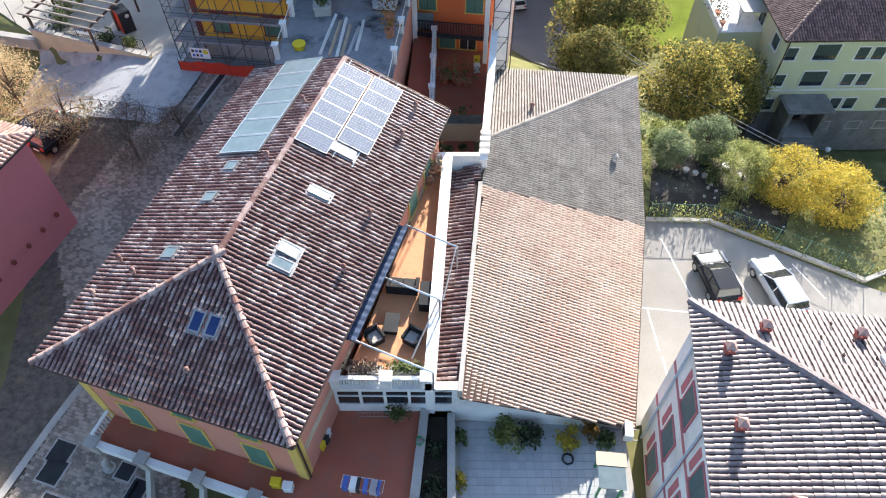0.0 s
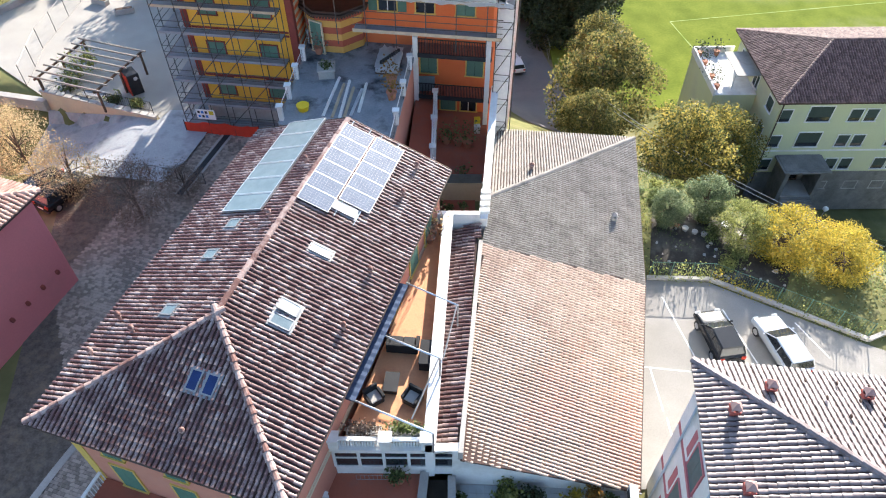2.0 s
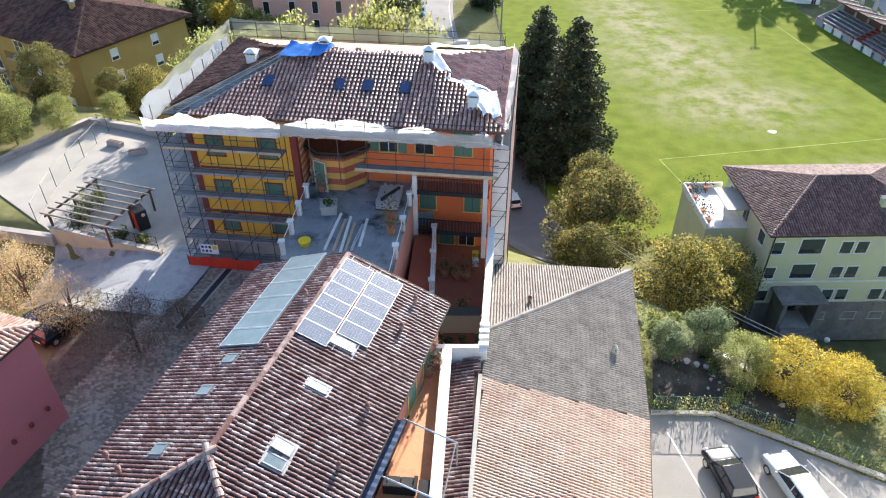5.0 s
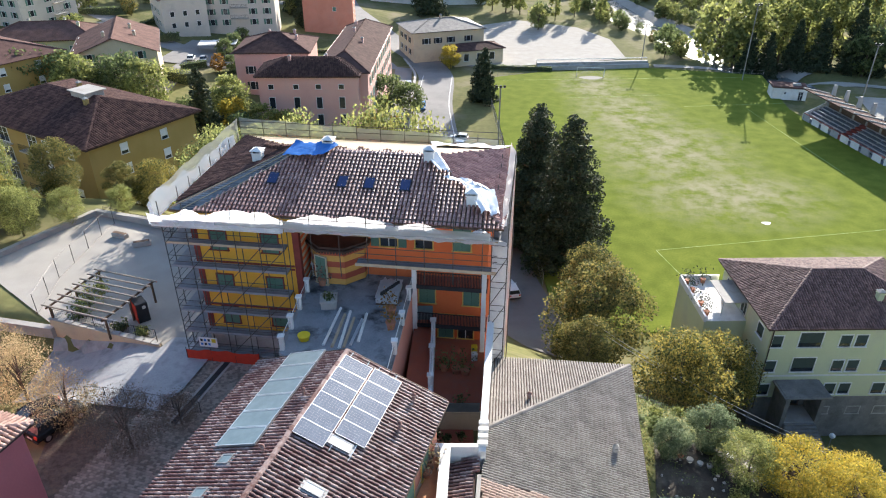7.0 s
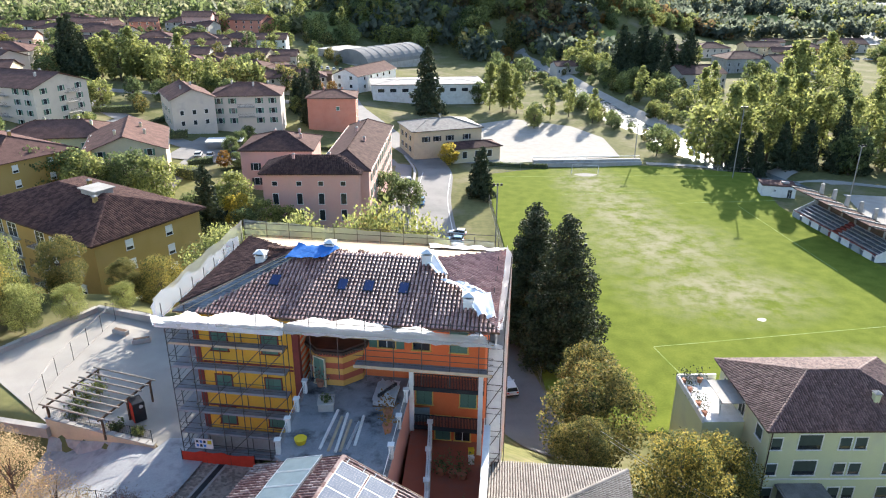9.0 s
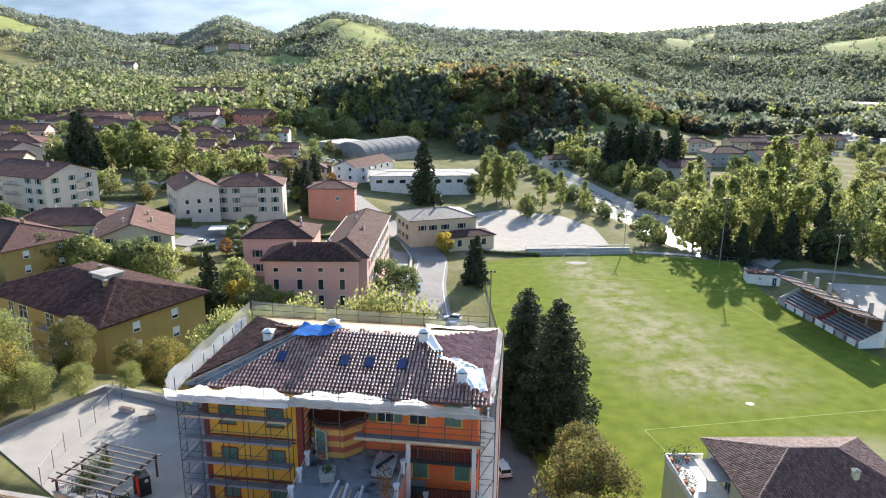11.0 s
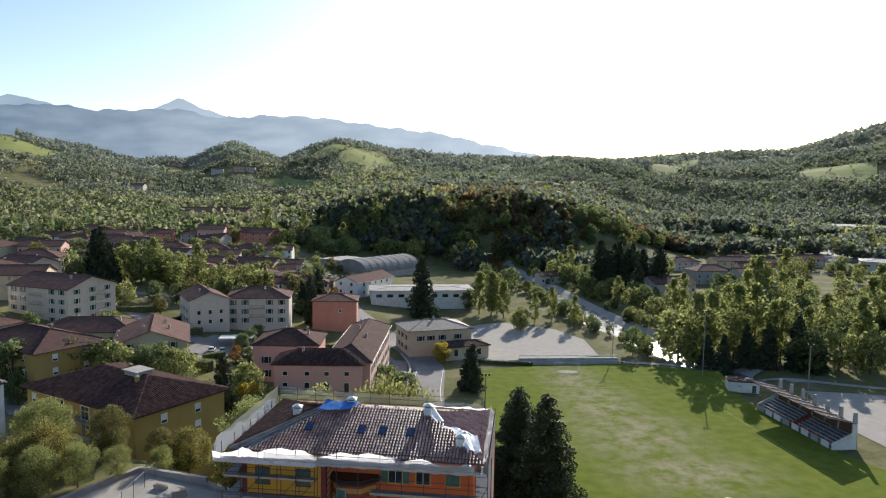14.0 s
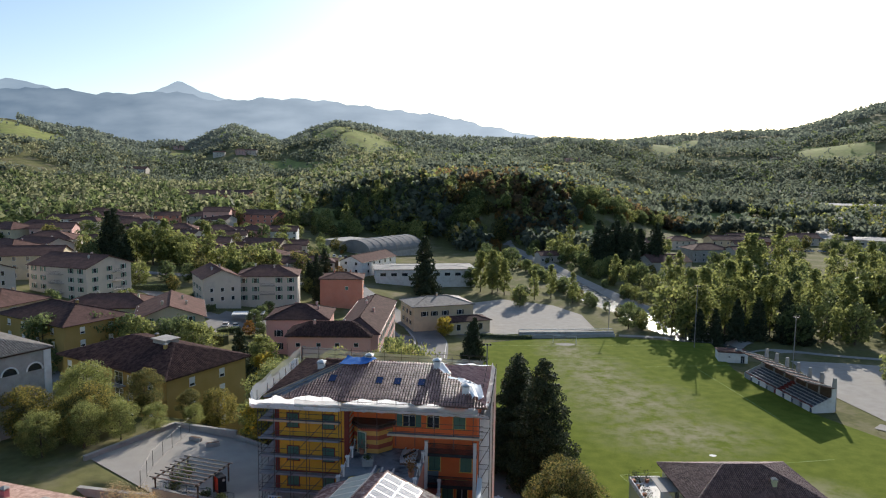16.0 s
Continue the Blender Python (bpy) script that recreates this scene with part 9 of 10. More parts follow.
# older houses, sheds and yards between the flats and the river
for (x, y, rz, hx, hy, hgt, wm, gb) in ((-299, 627, 4, 11, 8, 9, M_OFFWHITE, False), (-287, 470, 8, 11, 8, 5.5, M_PINK, True), (-254, 437, -14, 8, 6.5, 6, M_PINK, True), (-266, 490, 6, 10, 7, 6, M_OFFWHITE, False), (-238, 464, 20, 9, 7, 6, M_CREAM, True), (-182, 399, -12, 9.5, 7, 6, M_OFFWHITE, True), (-314, 479, 10, 8, 7, 6, M_CREAM, False),
                                        (-152, 461, 6, 8.5, 7.5, 10.5, M_PINK, False), (-124, 466, -24, 15, 8.5, 7.5, M_SALMON, True), (-121, 368, 10, 10, 6.5, 4.5, M_OFFWHITE, True), (-104, 326, -8, 8, 6, 4.5, M_PINK, True), (-84, 334, 14, 10.5, 6.5, 4.5, M_OFFWHITE, True), (-66, 303, -6, 8, 6, 4.5, M_CREAM, True), (-94, 346, 62, 9, 6, 4.5, M_GREYWALL, True),
                                        (-76, 316, 70, 8, 5.5, 4, M_CREAM, True), (-112, 300, 18, 9, 6.5, 6, M_CREAM, False), (-136, 338, -12, 9, 6.5, 6, M_OFFWHITE, True), (-150, 372, 8, 9, 7, 6, M_PINK, False), (-206, 436, 62, 10, 7, 6, M_CREAM, True), (-222, 410, -8, 10, 7, 6.5, M_OFFWHITE, False), (-196, 470, 14, 9, 7, 6, M_SALMON, True),
                                        (-228, 510, -10, 9, 7, 6, M_OFFWHITE, True), (-252, 540, 10, 10, 7, 6, M_CREAM, False), (-340, 520, 8, 11, 8, 6, M_OFFWHITE, True), (-212, 352, 12, 11, 8, 7, M_PINK, True), (-236, 384, -18, 10, 7, 6, M_CREAM, True), (-168, 262, -20, 10, 8, 8.5, M_OFFWHITE, True), (-150, 226, 12, 11, 8, 9, M_CREAM, True), (-148, 186, -22, 12, 8, 9, M_OFFWHITE, True),
                                        (171, 465, 6, 11, 8, 6.5, M_OFFWHITE, False), (212, 448, -12, 9, 7, 6, M_CREAM, True), (236, 522, 4, 8, 6, 4.5, M_OFFWHITE, True), (66, 388, 12, 8, 6, 4.5, M_OFFWHITE, True), (118, 742, 5, 11, 8, 8, M_PINK, False)):
    small_house(x, y, rz, hx, hy, hgt, wm, gable=gb)
for (x, y, rz, hx, hy, rm) in ((-98, 318, 12, 7, 4.5, M_SOLAR), (-108, 338, -20, 6, 4, M_SOLAR), (-90, 328, 30, 5, 4, M_CEMENT), (-58, 322, 10, 6, 4, M_TILE_FAR), (-128, 352, 6, 6, 4, M_SOLAR)):
    zb = ground_at(x, y)
    house("tin_shed", "low open shed with a pale tin roof", x, y, rz, hx, hy, zb, zb + 3, 0.8, M_WOOD, rm, {}, gable=True, category="shed", group="tin sheds", ov=0.3, seed=3)
for (x0, y0, dx, n, rz, lab) in ((236, 446, 3.2, 22, 8, "car parked in a row beside the basin"), (-48, 330, 3.0, 9, 10, "car parked in the yard beside the white hall"), (-62, 352, 3.1, 8, 8, "car parked in the yard by the sports hall")):
    for i in range(n):
        if _R.random() < 0.15:
            continue
        x, y = x0 + dx * i, y0 + 0.14 * dx * i
        car(x, y, ground_at(x, y) + 0.3, rz, _R.choice((M_CARWHITE, M_CARSILVER, M_CARBLACK, M_CARWHITE, M_CARBLUE)), 4.1, lab, far=True)

# ---------------------------------------------------------------- trees
def tree_model(name, label, leaf, h=9.0, r=3.2, n=2400, size=0.2, seed=1, kind="round", trunk=0.22, sparse=False):
    """One tree: tapered trunk with limbs, and a crown of many small leaves in uneven clumps."""
    t = thing(name, label, "tree", 0, 0, -50, 0)
    rs = np.random.RandomState(seed)
    bm = bmesh.new()
    base = h * (0.2 if kind == "round" else 0.12)
    rod(bm, (0, 0, -0.6), (0, 0, base), trunk, 8, trunk * 0.75)
    rod(bm, (0, 0, base), (rs.normal(0, 0.2), rs.normal(0, 0.2), h * 0.85), trunk * 0.75, 7, trunk * 0.12)
    clumps = []
    if kind == "round":
        k = 84
        for i in range(k):
            a = rs.uniform(0, 2 * math.pi)
            u = rs.uniform(-0.95, 1)
            rr = math.sqrt(max(0.05, 1 - u * u)) * r * rs.uniform(0.55, 1.0)
            clumps.append((math.cos(a) * rr, math.sin(a) * rr, h * 0.56 + u * h * 0.42, r * rs.uniform(0.13, 0.32)))
        for c in clumps[:14]:
            s = Vector((0, 0, rs.uniform(base * 0.8, h * 0.6)))
            e = Vector(c[:3])
            m = s.lerp(e, 0.5) + Vector((0, 0, 0.08 * h))
            rod(bm, s, m, trunk * 0.4, 5, trunk * 0.22)
            rod(bm, m, e, trunk * 0.22, 4, trunk * 0.06)
    elif kind == "poplar":
        for i in range(64):
            u = i / 63
            a = rs.uniform(0, 6.28)
            rr = r * (math.sin(math.pi * (0.12 + 0.86 * u)) ** 0.7) * rs.uniform(0.2, 0.9)
            clumps.append((math.cos(a) * rr, math.sin(a) * rr, h * (0.14 + 0.84 * u), r * rs.uniform(0.15, 0.32)))
    else:
        for i in range(46):
            u = i / 45
            a = i * 2.4 + rs.uniform(-0.3, 0.3)
            rr = r * (1 - u) ** 0.6 * rs.uniform(0.6, 1.0)
            z = h * (0.05 + 0.93 * u)
            clumps.append((math.cos(a) * rr, math.sin(a) * rr, z - 0.1 * rr, max(0.25, r * 0.33 * (1 - 0.6 * u))))
            clumps.append((math.cos(a) * rr * 0.5, math.sin(a) * rr * 0.5, z, max(0.18, r * 0.26 * (1 - 0.7 * u))))
            rod(bm, (0, 0, z + 0.05 * rr), (math.cos(a) * rr, math.sin(a) * rr, z - 0.12 * rr), 0.05, 4, 0.015)
    part("trunk", bm, M_BARK, t)
    cl = np.array(clumps)
    w = cl[:, 3] ** 2
    pick = rs.choice(len(cl), n, p=w / w.sum())
    d = rs.normal(0, 1, (n, 3))
    d /= np.linalg.norm(d, axis=1)[:, None]
    rad = rs.uniform(0.35, 1.05, (n, 1)) ** (0.6 if not sparse else 1.0)
    c = cl[pick, :3] + d * rad * cl[pick, 3:4] * (1.25 if not sparse else 1.6) * np.array([1, 1, 0.85])
    np_quads("crown", leaf_quads(c, rs, size), leaf, t)
    return t


TREES = {
    "near_yg": tree_model("broadleaf_tree", "broad tree with olive green and yellow autumn leaves", M_LEAF_YG, 10, 4.2, 12000, 0.13, 1),
    "near_g": tree_model("broadleaf_tree", "broad tree with dense olive brown leaves", M_LEAF_MIX, 10, 4.0, 24000, 0.115, 2),
    "near_y": tree_model("garden_tree", "low garden tree in bright yellow leaf", M_LEAF_Y, 5, 2.6, 11000, 0.085, 3),
    "olive": tree_model("olive_tree", "silvery green olive tree", M_LEAF_OL, 4.5, 2.0, 15000, 0.07, 4),
    "dry": tree_model("dry_tree", "thin tree with pale dry yellow leaves", M_LEAF_DRY, 6, 2.6, 6500, 0.065, 5, sparse=True, trunk=0.13),
    "bare": tree_model("bare_tree", "leafless brown tree with dense twigs", M_LEAF_BR, 4.6, 2.4, 9500, 0.05, 6, sparse=True, trunk=0.12),
    "fir": tree_model("fir_tree", "tall dark green fir tree", M_LEAF_D, 22, 5.6, 34000, 0.19, 7, kind="fir", trunk=0.3),
    "mid_yg": tree_model("broadleaf_tree", "yellow green autumn tree with full crown", M_LEAF_YG, 9, 3.6, 3800, 0.24, 8),
    "mid_g": tree_model("broadleaf_tree", "green leafy tree with full crown", M_LEAF_G, 9, 3.6, 3800, 0.24, 9),
    "mid_y": tree_model("broadleaf_tree", "bright yellow autumn tree with full crown", M_LEAF_Y, 8, 3.2, 3600, 0.22, 10),
    "mid_o": tree_model("broadleaf_tree", "rusty orange autumn tree with small crown", M_LEAF_O, 6, 2.4, 2800, 0.19, 11),
    "poplar": tree_model("poplar_tree", "tall slender poplar in yellow green leaf", M_LEAF_YG, 16, 3.4, 5000, 0.27, 12, kind="poplar", trunk=0.25),
    "mid_fir": tree_model("fir_tree", "dark conifer beside the road", M_LEAF_D, 14, 3.4, 4200, 0.34, 13, kind="fir", trunk=0.25),
    "far_yg": tree_model("broadleaf_tree", "yellow green autumn tree with full crown", M_LEAF_YG, 9, 3.6, 1150, 0.40, 21),
    "far_g": tree_model("broadleaf_tree", "green leafy tree with full crown", M_LEAF_G, 9, 3.6, 1150, 0.40, 22),
    "far_y": tree_model("broadleaf_tree", "golden autumn tree with full crown", M_LEAF_MIX, 8, 3.2, 1100, 0.37, 23),
    "far_o": tree_model("broadleaf_tree", "rusty orange autumn tree with small crown", M_LEAF_O, 6, 2.4, 900, 0.32, 24),
    "far_poplar": tree_model("poplar_tree", "tall slender poplar in yellow green leaf", M_LEAF_YG, 16, 3.4, 1400, 0.42, 25, kind="poplar", trunk=0.25),
    "near_mix": tree_model("broadleaf_tree", "broad walnut tree with green and rusty autumn leaves", M_LEAF_WAL, 9, 4.3, 20000, 0.12, 26),
}
_used = set()


def plant(key, x, y, s=1.0, rz=None, z=None, group="", sz=1.0):
    m = Matrix.Translation((x, y, (ground_at(x, y) if z is None else z) - 0.05)) @ Matrix.Rotation(radians(_R.uniform(0, 360) if rz is None else rz), 4, "Z") @ Matrix.Diagonal((s, s, s * sz, 1))
    t = TREES[key]
    if key not in _used:
        _used.add(key)
        t.matrix_basis = m
        o = t
    else:
        o = copy_thing(t, Matrix.Identity(4))
        o.matrix_basis = m
    if group:
        tagged(o, group=group)
    return o


GROVES = {}


def grove(key, x, y, s=1.0, group=""):
    """Adds a far tree to the joined trees of its kind."""
    GROVES.setdefault(key, []).append((x, y, s, _R.uniform(0, 6.28)))


def build_groves():
    for key, items in GROVES.items():
        t = TREES[key]
        crown = [c for c in t.children if c.name.startswith("crown")][0]
        v = np.array([q.co[:] for q in crown.data.vertices])
        out = []
        V, F = [], []
        for x, y, s, a in items:
            z = ground_at(x, y) - 0.05
            c, d = math.cos(a) * s, math.sin(a) * s
            out.append(np.column_stack([x + v[:, 0] * c - v[:, 1] * d, y + v[:, 0] * d + v[:, 1] * c, z + v[:, 2] * s]).reshape(-1, 4, 3))
            k = len(V)
            for zz, r in ((-0.5, 0.22 * s), (6.0 * s, 0.08 * s)):
                V += [(x + r * math.cos(q * 1.257), y + r * math.sin(q * 1.257), z + zz) for q in range(5)]
            F += [(k + q, k + (q + 1) % 5, k + 5 + (q + 1) % 5, k + 5 + q) for q in range(5)]
        g = tagged(np_quads("far_trees", np.concatenate(out), crown.data.materials[0]), "far village trees with autumn leaves between houses and river", "trees", kind="stuff")
        pydata("trunks", V, F, M_BARK, g, kind="stuff")
        if key not in _used:
            _used.add(key)
            x, y, s, a = items[0]
            t.matrix_basis = Matrix.Translation((x + 3, y + 3, ground_at(x + 3, y + 3) - 0.05))


# court and garden
for (x, y, s, k) in ((-48.5, 61.5, 0.62, "near_yg"), (-45.0, 64.6, 0.55, "near_yg"), (-41.4, 67.4, 0.42, "near_yg"), (-52.0, 64.0, 0.66, "near_mix"), (-52.5, 58.5, 0.6, "near_yg"), (-37.0, 71.0, 0.34, "near_yg"), (-47.5, 68.0, 0.5, "near_yg")):
    plant(k, x, y, s)
plant("dry", -26.3, 36.2, 0.8, 20)
plant("dry", -31.5, 39.5, 0.95, 140)
plant("dry", -35.5, 43.0, 0.9, 60, 15.5)
plant("bare", -21.2, 34.0, 1.0, 0)
plant("bare", -18.6, 36.4, 0.6, 90)
plant("near_g", 16.2, 59.6, 1.25, 30, 3.6)
plant("near_g", 17.6, 69.5, 0.95, 140, 3.2)
plant("near_g", 13.6, 51.4, 0.72, 80, 8.2)
plant("near_mix", 22.0, 49.0, 1.0, 200, 6.0)
plant("near_mix", 26.4, 52.0, 0.9, 100, 4.6)
plant("olive", 18.7, 35.3, 0.78, 10)
plant("olive", 15.7, 33.9, 0.62, 120)
plant("near_y", 23.0, 31.4, 0.92, 20, sz=0.8)
plant("near_y", 26.2, 30.0, 0.85, 160, sz=0.8)
plant("near_y", 27.8, 32.4, 0.7, 60, sz=0.8)
plant("near_yg", 20.4, 32.2, 0.42, 260, sz=0.8)
plant("near_yg", 46.5, 71.0, 0.5, 10, 1.0)
for k in range(9):
    plant("mid_o" if k % 3 else "mid_yg", 41.0 + k * 2.6, 72.5 + 0.4 * k, 0.62, group="hedge behind the green house")
_rs = np.random.RandomState(300)
for i, (a, b, n, zt) in enumerate((((13.6, 28.9), (17.6, 28.8), 900, 1.2), ((17.5, 28.8), (21.2, 26.8), 800, 1.1), ((21.2, 26.7), (25.5, 24.2), 700, 0.9), ((12.9, 29.5), (14.2, 36.0), 500, 0.6))):
    t = _rs.uniform(0, 1, n)
    c = np.stack([a[0] + (b[0] - a[0]) * t + _rs.normal(0, 0.3, n), a[1] + (b[1] - a[1]) * t + _rs.normal(0, 0.3, n), 17.2 + _rs.uniform(0, 1, n) ** 1.5 * zt * (0.6 + 0.6 * np.sin(t * 17 + i))], 1)
    tagged(np_quads("climbing_vine", leaf_quads(c, _rs, 0.075), M_LEAF_YG if i != 1 else M_LEAF_Y), "yellow green vine over the garden fence", "vine", kind="stuff")
for i in range(26):
    x, y = _R.uniform(14.5, 34), _R.uniform(29, 43)
    if (x - 14) * 0.5 + (y - 29) < 3:
        continue
    shrub("shrub", "low rough garden shrub in mixed green", x, y, ground_at(x, y), _R.uniform(0.4, 0.9), _R.uniform(0.4, 0.9), _R.choice((M_LEAF_G, M_LEAF_YG, M_LEAF_OL)), 700, 0.075, 400 + i, group="garden shrubs")
_rs = np.random.RandomState(555)
for i, (lf, n) in enumerate(((M_LEAF_G, 46000), (M_LEAF_MIX, 24000), (M_LEAF_OL, 22000))):
    c = np.stack([_rs.uniform(13, 56, n), _rs.uniform(18, 56, n)], 1)
    ok = ~inside([(8, 10), (27.5, 15.5), (30.0, 21.5), (25.9, 24.3), (17.4, 28.9), (13.0, 29.2), (12.0, 42), (8, 42)], c[:, 0], c[:, 1]) & (np.sin(c[:, 0] * 0.9 + i * 2) + np.sin(c[:, 1] * 0.8 + c[:, 0] * 0.3 + i) > -0.5) & ~((c[:, 0] > 29) & (c[:, 1] > 48))
    ok &= ~inside([(13.6, 29.2), (22.0, 27.6), (25.0, 33.0), (15.4, 37.0)], c[:, 0], c[:, 1])
    c = c[ok]
    z = ground_z(c[:, 0], c[:, 1]) + _rs.uniform(0.02, 0.6, len(c)) ** 1.3
    tagged(np_quads("rough_grass", leaf_quads(np.column_stack([c, z]), _rs, 0.085), lf), "rough grass and weeds on the garden slope", "grass", kind="stuff")
_V, _F = [], []
for i in range(70):
    x, y = _rs.uniform(14.5, 25), _rs.uniform(28, 36)
    if not inside([(13.6, 29.2), (22.0, 27.6), (25.0, 33.0), (15.4, 37.0)], np.array([x]), np.array([y]))[0]:
        continue
    r = _rs.uniform(0.04, 0.16) * (1.8 if i % 17 == 0 else 1)
    z = ground_at(x, y) + 0.07
    k = len(_V)
    _V += [(x + r * _rs.uniform(0.7, 1.2) * math.cos(q), y + r * _rs.uniform(0.7, 1.2) * math.sin(q), z - 0.03) for q in np.linspace(0, 6.28, 7)[:-1]] + [(x + r * 0.6 * math.cos(q), y + r * 0.6 * math.sin(q), z + r * _rs.uniform(0.4, 0.8)) for q in np.linspace(0.3, 6.58, 7)[:-1]]
    _F += [(k + q, k + (q + 1) % 6, k + 6 + (q + 1) % 6, k + 6 + q) for q in range(6)] + [tuple(range(k + 6, k + 12))]
pydata("stones", _V, _F, M_CEMENT, None, "pale loose stones scattered on the dug soil", "stones", "stuff")
c = np.stack([_rs.uniform(13.6, 25, 2600), _rs.uniform(27.6, 37, 2600)], 1)
c = c[inside([(13.6, 29.2), (22.0, 27.6), (25.0, 33.0), (15.4, 37.0)], c[:, 0], c[:, 1]) & (np.sin(c[:, 0] * 1.7) + np.sin(c[:, 1] * 1.9 + c[:, 0]) > 0.5)]
tagged(np_quads("weeds", leaf_quads(np.column_stack([c, ground_z(c[:, 0], c[:, 1]) + _rs.uniform(0.05, 0.3, len(c))]), _rs, 0.075), M_LEAF_G), "weeds growing in the dug garden soil", "weeds", kind="stuff")
# firs beside the scaffolded house, conifers by the road
for (x, y, s, rz) in ((14.8, 102.0, 1.05, 0), (17.4, 88.0, 1.2, 70), (13.6, 95.0, 1.1, 150)):
    plant("fir", x, y, s, rz, sz=0.86)
plant("mid_fir", 9.4, 165.0, 0.95, 10)
plant("mid_fir", 8.6, 168.0, 0.8, 100)
for (x, y, s) in ((-8.0, 155.5, 0.85),):
    plant("mid_g", x, y, s)
plant("mid_y", 1.5, 196.0, 0.85)
# behind the scaffolded house
for (k, x, y, s, sz) in (("near_yg", -8.4, 72, 1.47, 1.45), ("near_yg", -5.4, 71, 1.56, 1.5), ("near_yg", -2.4, 71.5, 1.47, 1.5), ("near_yg", -18.8, 70.6, 1.2, 1.3), ("near_yg", -15.8, 72, 1.29, 1.4), ("near_yg", -22.0, 71, 1.20, 1.15), ("near_yg", -25.2, 72, 1.20, 1.1), ("near_yg", -12.0, 73, 1.29, 1.4)):
    plant(k, x, y, s, sz=sz)
for (k, x, y, s) in (("mid_yg", -22, 70, 1.05), ("mid_yg", -17, 73, 1.0), ("mid_y", -26, 70, 0.95), ("mid_fir", -33, 96, 0.7), ("mid_yg", -29, 92, 0.85), ("mid_y", -26, 99, 0.9), ("mid_yg", -21, 101, 0.8), ("mid_yg", -14, 106, 0.7), ("mid_yg", -30, 78, 0.8),
                     ("near_mix", -50.0, 66, 0.78), ("near_g", -46.0, 75, 0.72), ("near_yg", -53.5, 72, 0.85), ("near_mix", -57.5, 64, 0.8), ("near_g", -40.5, 79, 0.5), ("near_mix", -36.5, 80, 0.72), ("mid_yg", -60, 80, 0.8),
                     ("mid_g", -84, 132, 1.35), ("mid_g", -78, 136, 1.35), ("mid_yg", -72, 134, 1.35), ("mid_g", -66, 138, 1.35), ("mid_yg", -60, 136, 1.35), ("mid_g", -92, 128, 1.35), ("mid_y", -105, 124, 0.7), ("mid_o", -48, 196, 0.8), ("mid_g", -46, 182, 0.55), ("mid_g", -50, 178, 0.55), ("mid_yg", -44, 186, 0.5), ("mid_g", -54, 174, 0.5),
                     ("mid_fir", -46, 232, 0.95), ("mid_fir", -42, 236, 0.85), ("mid_fir", -7, 273, 1.85), ("poplar", 23, 276, 1.2), ("poplar", 18, 280, 1.15), ("poplar", 28, 272, 1.0), ("poplar", 26, 282, 1.1), ("mid_yg", 32, 246, 0.95), ("mid_fir", -140, 262, 1.6), ("mid_fir", -136, 266, 1.2)):
    plant(k, x, y, s)
for i in range(16):
    grove(_R.choice(("far_yg", "far_y", "far_poplar")), -128 + i * 4.4 + _R.uniform(-2, 2), 272 + _R.uniform(-10, 12), _R.uniform(1.1, 1.5), group="autumn trees among the houses")
for i in range(50):
    grove(_R.choice(("far_yg", "far_g", "far_g", "far_yg", "far_o")), _R.uniform(-230, -45), _R.uniform(228, 430), _R.uniform(0.6, 1.1), group="trees among the houses")
for i in range(26):
    grove(_R.choice(("far_yg", "far_poplar", "far_yg")), -150 + i * 5.6 + _R.uniform(-4, 4), 470 + _R.uniform(-14, 26), _R.uniform(1.2, 1.7), group="row of poplars by the river")
# mixed wood on the flank of the bluff
_fl = random.Random(91)
for i in range(90):
    _u, _v = _fl.uniform(0, 1), _fl.uniform(-24, 18)
    grove(_fl.choice(("far_y", "far_g", "far_o", "far_yg", "far_g")), 92 + 112 * _u - _v * 0.7, 498 + 106 * _u + _v * 0.7, _fl.uniform(1.0, 1.5), group="mixed wood on the bluff")
# riverside and behind the stand
for i in range(64):
    y = _R.uniform(205, 480)
    rx = float(np.interp(y, RIVER_Y, RIVER_X))
    grove(_R.choice(("far_yg", "far_poplar", "far_g", "far_yg")), rx + _R.choice((-1, 1, 1, 1, 1, 1, 1, 1)) * _R.uniform(16, 34), y, _R.uniform(0.8, 1.35), group="riverside trees")
for i in range(78):
    x, y = _R.uniform(92, 250), _R.uniform(182, 320)
    if x < 100 and y < 190:
        continue
    grove(_R.choice(("far_yg", "far_poplar", "far_yg", "far_g", "far_y")), x, y, _R.uniform(0.9, 1.5), group="tall trees beyond the field")
for (x, y, s) in ((86, 197, 1.0), (92, 199, 0.95), (98, 196, 1.05), (104, 194, 1.1), (112, 192, 1.0), (118, 190, 0.9), (90, 193, 0.8)):
    plant("mid_fir", x, y, s * 0.95, group="dark conifers behind the hut")
for i in range(18):
    plant("mid_fir", 88 + _R.uniform(0, 36), 318 + _R.uniform(0, 60), _R.uniform(1.3, 2.1), group="group of tall dark firs")
for (x, y) in ((128, 122), (135, 130), (142, 118), (120, 150), (131, 104)):
    plant("far_yg", x, y, 0.9)
plant("far_o", 122, 112, 1.5)

